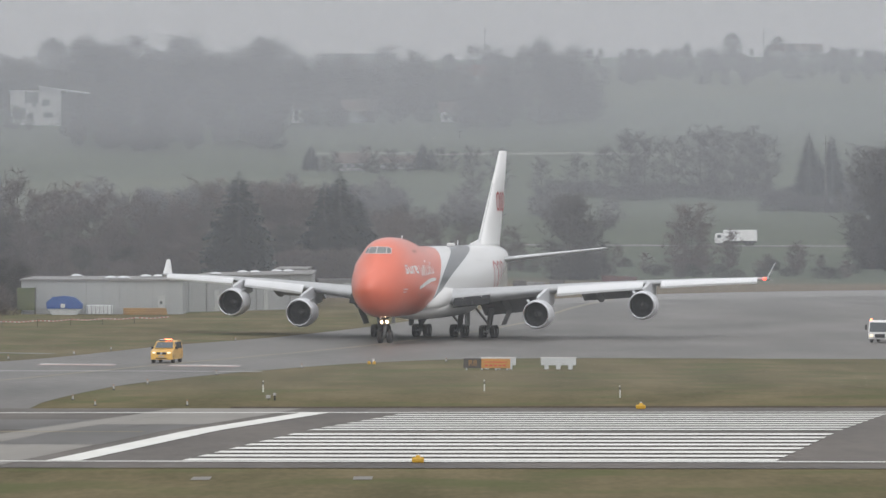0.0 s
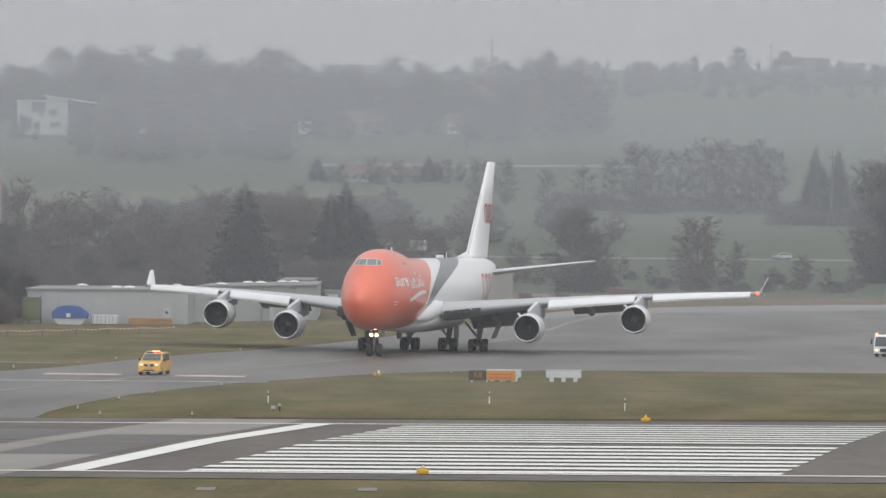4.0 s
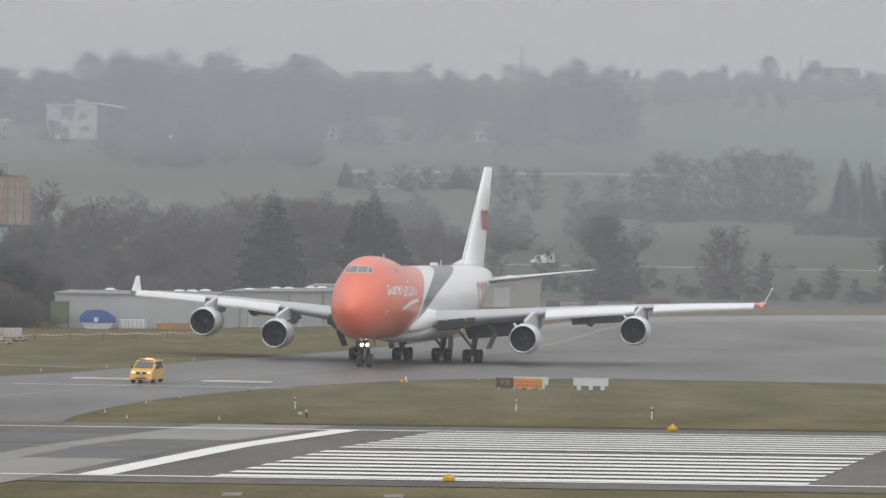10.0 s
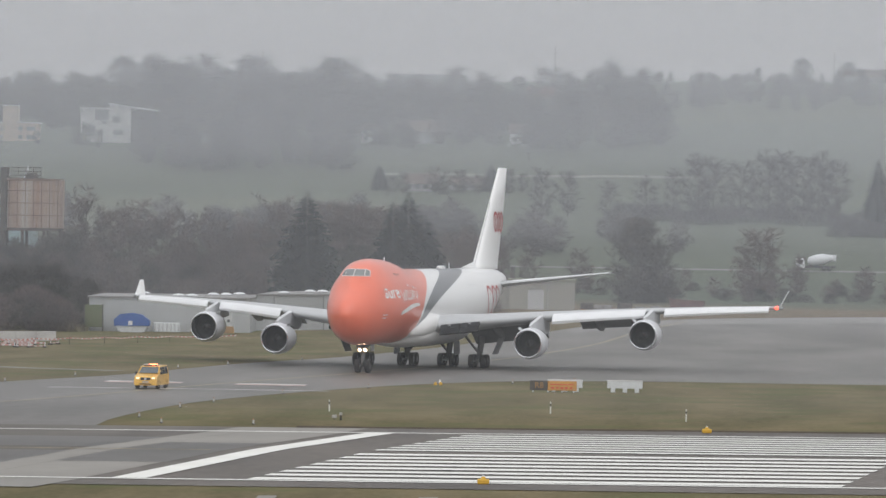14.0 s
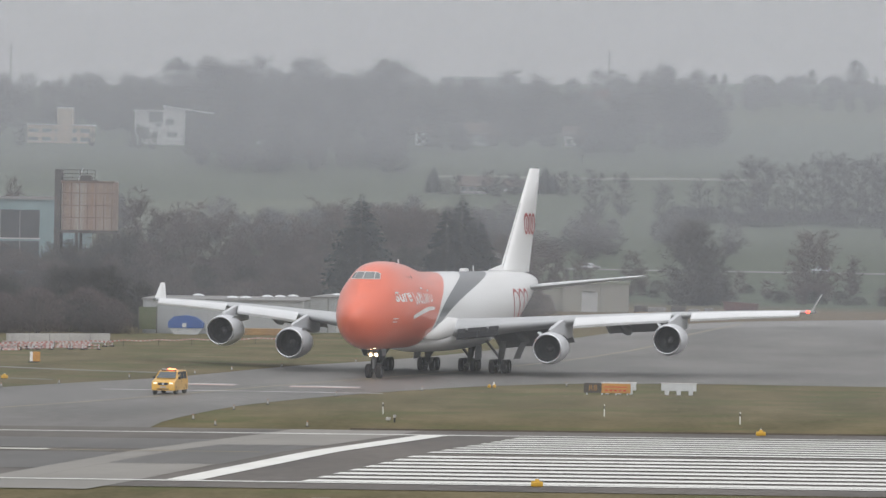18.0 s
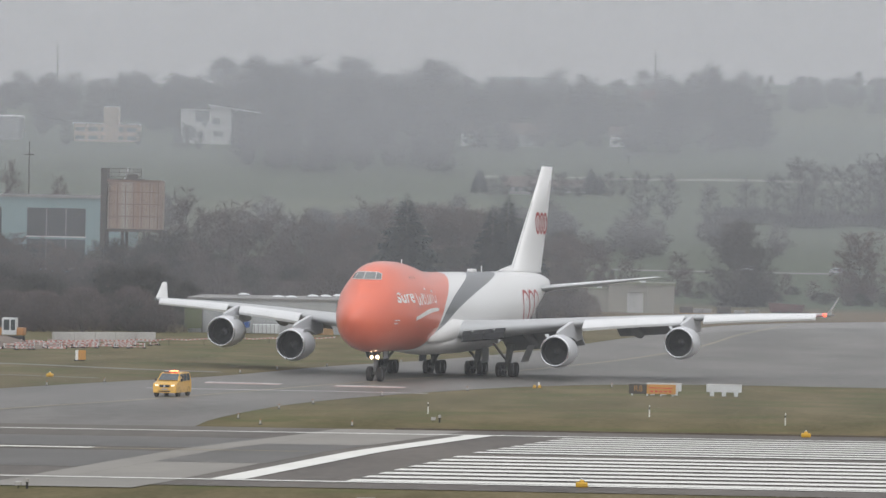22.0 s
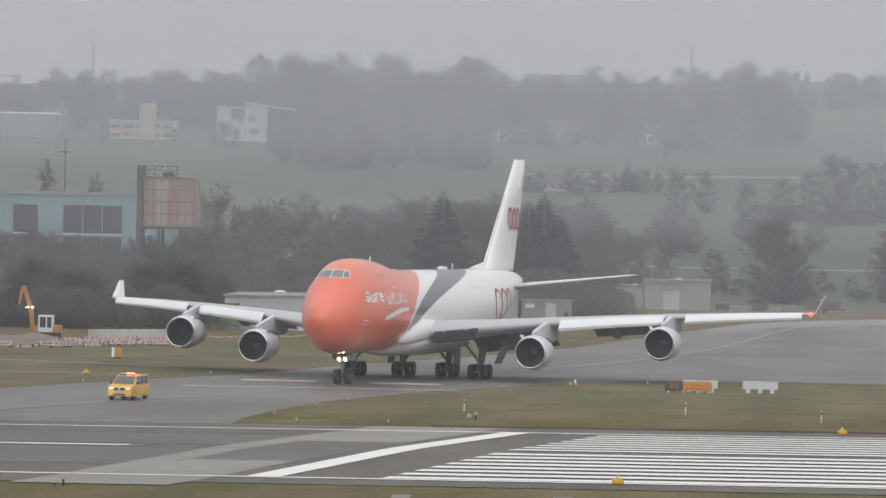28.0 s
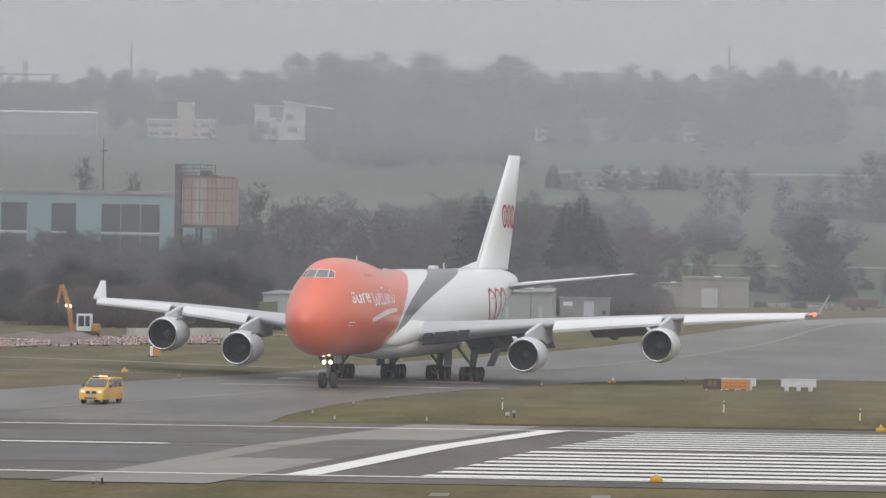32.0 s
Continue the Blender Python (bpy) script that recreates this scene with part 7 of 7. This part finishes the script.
LEAFY = [tree_kind("broad_tree", "broad dark tree with dense bare twigs", bare_tree(60 + k, 16.0, sp, 0.0, 40, 14, 34, 0.40, 0.0017, 0.25), SHRUB) for k, sp in enumerate((0.36, 0.33))]
BUSH = [tree_kind("bush", "low tangled leafless bush", shrub(80 + k), TWIGS) for k in range(3)]
HEDGE = [tree_kind("bush", "low dark tangled hedge bush", shrub(90 + k, 4.0, 3000), SHRUB) for k in range(3)]
BROWN_TWIGS = surface("brown_twigs", (0.15, 0.115, 0.1), (0.12, 0.093, 0.082), rough=0.95, scale=0.3, fine=3, spec=0.1)
BROWN = tree_kind("broad_tree", "oval tree with dense reddish brown twigs", bare_tree(72, 16.0, 0.40, 0.0, 40, 14, 34, 0.5, 0.0017, 0.25), BROWN_TWIGS)


BELT = tree_kind("broad_tree", "dense leafless tree with reddish brown twigs", bare_tree(75, 16.0, 0.38, 0.0, 40, 14, 34, 0.45, 0.0017, 0.3), TWIGS)
FAR_DARK = surface("far_dark_twigs", (0.135, 0.122, 0.122), (0.1, 0.092, 0.092), rough=0.95, scale=0.02, fine=0.3, spec=0.1)
FAR_PALE = surface("far_pale_twigs", (0.165, 0.145, 0.14), (0.12, 0.108, 0.104), rough=0.95, scale=0.02, fine=0.3, spec=0.1)


SLOPE_TWIGS = surface("slope_twigs", (0.1, 0.094, 0.094), (0.078, 0.073, 0.073), rough=0.95, scale=0.3, fine=3, spec=0.1, random_tint=0.12)


for twig in (FAR_DARK, FAR_PALE, SLOPE_TWIGS, BROWN_TWIGS):
    let_light_through(twig)


def in_far_twigs(kind):
    """The same tree with the darker twigs of the far slopes."""
    trunk, crown, name, label = kind
    crown = crown.copy()
    crown.materials.clear()
    crown.materials.append(SLOPE_TWIGS)
    return trunk, crown, name, "dim grey leafless tree on the misty slope"


SLOPE = [in_far_twigs(k) for k in BARE]
RIDGE = [in_far_twigs(k) for k in LEAFY]
SLOPE_BUSH = [in_far_twigs(k)[:2] + ("bush", "dim low bush on the misty slope") for k in BUSH]


def plant(kind, x, y, height, base_h, turn, group, wide=1.0):
    trunk, crown, name, label = kind
    k = height / base_h
    t = thing(name, label, "tree" if name != "bush" else "bush", None, group)
    t.matrix_basis = Matrix.LocRotScale((x, y, land(x, y) - 0.1), Euler((0, 0, turn)), (k * wide, k * wide, k))
    part("trunk", trunk, None, t)
    part("crown", crown, None, t)
    return t


tr = random.Random(21)
# spruces behind the hangar
for x, y, h, k, w in ((-29.9, 713, 18.7, 0, 1.15), (-17.65, 726, 17.4, 0, 0.95), (-15.4, 728, 18.9, 0, 1.0), (-13.1, 729, 15.8, 0, 1.1)):
    plant(SPRUCE[k], x, y, h, 19.0, tr.uniform(0, 6), "spruces behind the hangar", w)
# the bare belt along the airfield's edge
for x, y, h in ((-37.6, 775, 18.6), (-64.8, 745, 19.1), (-58.6, 750, 17.4), (-62, 758, 16.5), (-54, 752, 15.8), (-49.5, 760, 16.5), (-45.5, 756, 15.0), (-41.5, 765, 15.5), (-26, 768, 16.5), (-22.5, 776, 17.0), (-10, 780, 13.5), (-7, 800, 12.4), (-4.7, 850, 13.0), (-1.5, 845, 11.5), (3.0, 860, 10.0)):
    plant(BARE[tr.randrange(5)], x, y, h, 18.0, tr.uniform(0, 6), "bare trees behind the hangar", tr.uniform(0.9, 1.15))
for k in range(34):
    x = -112 + 3.2 * k + tr.uniform(-1.5, 1.5)
    plant(BARE[tr.randrange(5)], x, tr.uniform(726, 765), tr.uniform(8.0, 12.5) if x > -64 else tr.uniform(9.5, 13.0), 18.0, tr.uniform(0, 6), "bare trees behind the hangar", tr.uniform(1.0, 1.35))
for k in range(44):
    plant(BUSH[k % 3], -108 + 2.4 * k + tr.uniform(-2, 2), tr.uniform(716, 724), tr.uniform(4.0, 8.0), 4.0, tr.uniform(0, 6), "bushes behind the hangar", tr.uniform(0.9, 1.3))
for x, y, h in ((-80, 713, 9.5), (-75.5, 711, 8.5), (-71, 714, 9.8), (-66.5, 712, 9.2), (-62, 715, 10.5), (-86, 716, 9.0), (-92, 722, 10.0), (-99, 724, 9.0)):
    plant(BARE[tr.randrange(5)], x, y, h, 18.0, tr.uniform(0, 6), "bare trees behind the hangar", tr.uniform(1.1, 1.4))
for x, y, h in ((-75.6, 714, 9.4), (-72.6, 715, 11.2), (-69.8, 713, 10.4), (-66.8, 715, 12.2), (-64.2, 717, 12.8)):
    plant(LEAFY[tr.randrange(2)], x, y, h, 16.0, tr.uniform(0, 6), "bare trees behind the hangar", tr.uniform(0.8, 1.0))
# a second, denser row closes the belt
for k in range(38):
    x = -116 + 2.75 * k + tr.uniform(-1.5, 1.5)
    plant((LEAFY[k % 2] if k % 3 else BELT), x, tr.uniform(732, 800), tr.uniform(7.5, 12.0), 16.0, tr.uniform(0, 6), "bare trees behind the hangar", tr.uniform(1.0, 1.3))
for x, y, h in ((-24.5, 758, 17.5), (-20.5, 764, 16.8), (-28.5, 762, 17.5), (-33.5, 760, 16.0), (-8.5, 845, 13.0)):
    plant(BELT, x, y, h, 16.0, tr.uniform(0, 6), "bare trees behind the hangar", tr.uniform(0.75, 0.9))
for x, y, h in ((-124.0, 1000, 23.0), (-113.6, 1000, 20.0)):
    plant(BARE[2], x, y, h, 18.0, tr.uniform(0, 6), "slender trees behind the office", 0.5)
# scrub beyond the building site, beside the hangar
for k in range(40):
    x = -108 + 1.4 * k + tr.uniform(-0.8, 0.8)
    if -84 < x < -78.5:
        continue
    plant(HEDGE[k % 3] if k % 2 else BUSH[k % 3], x, tr.uniform(574, 592), tr.uniform(3.5, 6.0), 4.0, tr.uniform(0, 6), "scrub beside the hangar", tr.uniform(0.9, 1.3))
for k in range(18):
    plant(LEAFY[k % 2], -104 + 2.9 * k + tr.uniform(-1, 1), tr.uniform(600, 640), tr.uniform(6.0, 8.5), 16.0, tr.uniform(0, 6), "scrub beside the hangar", tr.uniform(1.0, 1.4))
for x, y, paint, lab in ((-97.5, 686, SILVER_CAR, "pale blue-grey car parked behind the building site"), (-93.4, 690, WHITE_CAR, "white car parked behind the building site")):
    parked = car("car", paint, lab)
    tagged(parked, group="parked cars")
    parked.matrix_basis = pose(x, y, land(x, y), 0, 0, 80)
# trees between airfield and road
plant(LEAFY[0], 23.5, 900, 16.6, 16.0, 0.4, "trees beyond the taxiway", 1.12)
plant(LEAFY[1], 27.0, 905, 12.0, 16.0, 1.4, "trees beyond the taxiway", 1.0)
plant(BROWN, 48.6, 950, 13.2, 16.0, 0.9, "trees beyond the taxiway", 1.12)
plant(BARE[0], 57.0, 960, 8.0, 18.0, 2.1, "trees beyond the taxiway", 1.0)
plant(BARE[2], 13.0, 940, 9.0, 18.0, 2.1, "trees beyond the taxiway", 1.2)
for k in range(40):
    if k % 3:
        plant(BARE[k % 5], 10 + 2.6 * k + tr.uniform(-2.2, 2.2), tr.uniform(905, 960), tr.uniform(3.0, 7.0), 18.0, tr.uniform(0, 6), "small trees beyond the taxiway", tr.uniform(1.2, 1.9))
    plant(HEDGE[k % 3], 10 + 2.6 * k + tr.uniform(-2.2, 2.2), tr.uniform(905, 960), tr.uniform(1.0, 2.6), 4.0, tr.uniform(0, 6), "hedge bushes beyond the taxiway", tr.uniform(1.2, 2.0))
for x, y, h, k in ((84.5, 955, 24.5, 0), (90, 962, 26.0, 1), (96, 950, 22.0, 0), (87.5, 948, 13.0, 1), (103, 958, 24.0, 1)):
    plant(LEAFY[k], x, y, h, 16.0, tr.uniform(0, 6), "tall trees beside the road", 0.85)
# the group on the first slope
for x, y, h in ((50.5, 1320, 17.5), (55, 1330, 16), (44, 1322, 13), (62, 1325, 15.5), (69.6, 1320, 18.5), (74, 1330, 18), (79, 1322, 17), (83.5, 1330, 18), (88, 1325, 16), (106, 1240, 17.5), (112, 1235, 18), (117, 1180, 20), (104.5, 1150, 18.0), (110, 1140, 20), (36, 1300, 12), (26, 1290, 11.5), (15, 1310, 13), (8, 1300, 14)):
    plant(SLOPE[tr.randrange(5)], x, y, h, 18.0, tr.uniform(0, 6), "trees on the first slope", tr.uniform(1.0, 1.25))
for x, y, h in ((93.8, 1250, 20.0), (99.6, 1250, 19.5), (96.5, 1256, 15), (-38.1, 1400, 7.5), (-6.0, 1400, 8.0), (-3.5, 1403, 6.0)):
    plant(SPRUCE[1], x, y, h, 19.0, tr.uniform(0, 6), "spruces on the first slope", 1.0 if y < 1300 else 1.7)
for x, y, h in ((-31, 1388, 6.5), (-22, 1391, 8.0), (-19.5, 1386, 5.5), (-15, 1392, 7.0), (-9.5, 1390, 6.0), (-1, 1392, 7.5), (3, 1396, 6.0), (-34.5, 1392, 5.0)):
    plant(SLOPE[tr.randrange(5)], x, y, h, 18.0, tr.uniform(0, 6), "trees round the farm", tr.uniform(1.3, 1.7))
for k in range(30):
    plant(SLOPE_BUSH[k % 3], 30 + 3.2 * k + tr.uniform(-2, 2), 1292 + 8 * math.sin(k * 0.7), tr.uniform(3.0, 5.5), 4.0, tr.uniform(0, 6), "bushes on the first slope", tr.uniform(1.5, 2.2))
for k in range(14):
    plant(SLOPE_BUSH[k % 3], 84 + 2.6 * k, 1236 + 5 * math.sin(k * 0.9), tr.uniform(2.5, 5), 4.0, tr.uniform(0, 6), "bushes on the first slope", tr.uniform(1.6, 2.4))
for x, y, h in ((-134.5, 1532, 8.0), (-130.0, 1528, 6.0), (-137.5, 1536, 6.5), (-150, 1535, 5.0), (-172, 1530, 6.5)):
    plant(SLOPE[tr.randrange(5)], x, y, h, 18.0, tr.uniform(0, 6), "trees before the hillside houses", tr.uniform(1.1, 1.5))
# single trees on the ridge
for x, y, top, kd in ((130, 2600, 104.4, 0), (153.5, 2600, 110.0, 3), (178, 2600, 108, 2), (176, 2604, 104, 1), (196, 2585, 103, 3), (206, 2585, 102, 0), (184, 2584, 104, 1), (172, 2580, 103, 2), (213, 2590, 101, 1), (-160, 2000, 84.4, 3), (-74.3, 2000, 85.4, 4), (-132, 2000, 80, 1), (-149, 2005, 78, 0), (-120, 2005, 80, 3), (-92, 2000, 79, 2), (-60, 2010, 79, 1), (-12, 2100, 80, 2), (2, 2110, 82, 1), (25, 2050, 80, 3), (41.5, 2050, 84, 4), (55, 2060, 79, 0), (32, 2055, 81, 2)):
    plant(RIDGE[kd % 2], x, y, top - land(x, y), 16.0, tr.uniform(0, 6), "trees along the ridge", tr.uniform(1.0, 1.3))


def woods(name, label, places, seed, material):
    """Far woods, past counting: many bare trees joined into one."""
    r = random.Random(seed)
    packs = []
    for kind in BARE:
        me = kind[1]
        co = np.empty(len(me.vertices) * 3)
        me.vertices.foreach_get("co", co)
        packs.append(co.reshape(-1, 3, 3))
    vs_ = []
    for x, y, h in places:
        tri = packs[r.randrange(5)][r.randrange(5)::5]
        mid = tri.mean(axis=1, keepdims=True)
        tri = mid + (tri - mid) * np.array([4.0, 4.0, 2.2])
        a, k = r.uniform(0, 6.28), h / 18.0
        w = k * r.uniform(1.0, 1.5)
        c, s = math.cos(a), math.sin(a)
        p = tri.reshape(-1, 3)
        vs_.append(np.stack([(p[:, 0] * c - p[:, 1] * s) * w + x, (p[:, 0] * s + p[:, 1] * c) * w + y, p[:, 2] * k + land(x, y)], 1))
    vs_ = np.concatenate(vs_)
    m = len(vs_) // 3
    me = bpy.data.meshes.new(name)
    me.vertices.add(len(vs_))
    me.vertices.foreach_set("co", vs_.ravel())
    me.loops.add(m * 3)
    me.loops.foreach_set("vertex_index", np.arange(m * 3, dtype=np.int32))
    me.polygons.add(m)
    me.polygons.foreach_set("loop_start", np.arange(0, m * 3, 3, dtype=np.int32))
    me.materials.append(material)
    me.update(calc_edges=True)
    return tagged(new(name, me), label, "woods", kind="stuff")


wr = random.Random(77)


def stand_of_trees(x0, x1, y0, y1, n, sizes):
    """Places for n trees between two lines of sight, thinner towards the front."""
    out = []
    for _ in range(n):
        y = y0 + (y1 - y0) * wr.random() ** 1.35
        k = y / y0
        out.append((wr.uniform(x0, x1) * k, y, wr.choice(sizes) * wr.uniform(0.85, 1.15)))
    return out


woods("woods", "misty dark leafless woods on the hillside", stand_of_trees(-110, -48, 1462, 2000, 105, (8, 10, 13, 16, 19)), 1, FAR_DARK)
woods("woods", "misty grey leafless woods on the hillside", stand_of_trees(-113, -45, 1458, 2000, 85, (7, 10, 13)), 2, FAR_PALE)
woods("woods", "misty dark leafless woods on the long slope", stand_of_trees(-46, 46, 1530, 2020, 80, (7, 9, 12, 16)), 3, FAR_DARK)
woods("woods", "misty grey leafless woods on the long slope", stand_of_trees(-46, 40, 1540, 1900, 45, (6, 8, 10, 12)), 4, FAR_PALE)
woods("woods", "misty leafless wood behind the houses", stand_of_trees(-240, -112, 1575, 1980, 150, (8, 10, 13)), 5, FAR_PALE)
woods("woods", "dim leafless scrub on the upper slope", stand_of_trees(58, 180, 1880, 2420, 90, (4, 6, 8, 10)), 8, FAR_PALE)
woods("woods", "dim leafless scrub below the ridge", stand_of_trees(-240, -60, 2000, 2300, 60, (5, 7, 9)), 9, FAR_PALE)
woods("copse", "hazy leafless wood in the valley behind the airfield", stand_of_trees(-70, -8, 1118, 1200, 110, (4, 6, 8, 9)), 10, FAR_DARK)
woods("copse", "low scrub in the valley below the meadow", stand_of_trees(-140, 40, 1100, 1260, 70, (5, 7, 9)), 6, FAR_PALE)
woods("far_hedge", "dark hedge line along the ridge", [(wr.uniform(70, 260), wr.uniform(2560, 2680), wr.uniform(3, 6)) for _ in range(50)], 7, FAR_DARK)


# ---- paths: seconds, place and heading ----
AIRCRAFT_ROWS = [
    (0, -5.48, 462.83, 11.19),
    (2, -6.07, 459.46, 10.85),
    (4, -6.88, 455.59, 10.59),
    (6, -7.78, 451.06, 10.35),
    (8, -8.80, 446.02, 10.23),
    (10, -9.98, 440.72, 10.33),
    (12, -11.36, 435.33, 10.68),
    (14, -12.91, 429.94, 11.21),
    (16, -14.57, 424.52, 11.85),
    (18, -16.26, 418.98, 12.4),
    (20, -17.91, 413.23, 12.6),
    (22, -19.48, 407.24, 12.48),
    (24, -20.99, 401.07, 12.1),
    (26, -22.49, 394.79, 11.66),
    (28, -24.05, 388.48, 11.5),
    (30, -25.70, 381.98, 11.5),
    (32, -27.26, 374.58, 11.25),
]
VAN_ROWS = [
    (0, -22.69, 400.76, 8.00),
    (2, -23.21, 398.09, 8.00),
    (4, -23.81, 395.34, 8.00),
    (6, -24.47, 392.49, 8.00),
    (8, -25.21, 389.54, 8.00),
    (10, -26.03, 386.49, 8.00),
    (12, -26.92, 383.32, 8.00),
    (14, -27.90, 380.03, 8.00),
    (16, -28.97, 376.61, 8.00),
    (18, -30.13, 373.05, 8.54),
    (20, -31.38, 369.35, 9.08),
    (22, -32.74, 365.50, 9.62),
    (24, -34.19, 361.49, 10.16),
    (26, -35.75, 357.31, 10.70),
    (28, -37.42, 352.96, 11.24),
    (30, -39.20, 348.43, 11.78),
    (32, -41.10, 343.70, 12.32),
]


# ---- what moves ----
def roll_angles(rows, step):
    """Times and the distance run by then, from rows of (t, x, y, heading)."""
    out, run = [], 0.0
    n = int(round(32 / step))
    ts = [r[0] for r in rows]
    last = None
    for k in range(n + 1):
        t = k * step
        p = Vector((smooth_interp(t, [(r[0], r[1]) for r in rows]), smooth_interp(t, [(r[0], r[2]) for r in rows])))
        if last is not None:
            run += (p - last).length
        last = p
        out.append((t, run))
    return out


def motions():
    rows = [(t, pose(x, y, land(x, y) + 0.02, 0, 0, -h)) for t, x, y, h in AIRCRAFT_ROWS]
    walk(aircraft, rows)
    run = roll_angles(AIRCRAFT_ROWS, 0.25)
    for w, (x, y, z), r in ROLLING:
        walk(w, [(t, pose(x, y, z, math.degrees(s / r))) for t, s in run])
    walk(van, [(t, pose(x, y, land(x, y) + 0.02, 0, 0, -h)) for t, x, y, h in VAN_ROWS])
    run = roll_angles(VAN_ROWS, 0.2)
    for w, (x, y, z), r in VAN_ROLLING:
        walk(w, [(t, pose(x, y, z, math.degrees(s / r))) for t, s in run])
    for ob, t0, x0, v in TRAFFIC:
        rows = []
        for t in range(0, 33, 2):
            x = x0 + v * (t - t0)
            y = ROAD_Y + (1.8 if v < 0 else -1.8)
            rows.append((t, pose(x, y, land(x, y) + 0.06, 0, 0, -90 if v < 0 else 90)))
        walk(ob, rows)


motions()
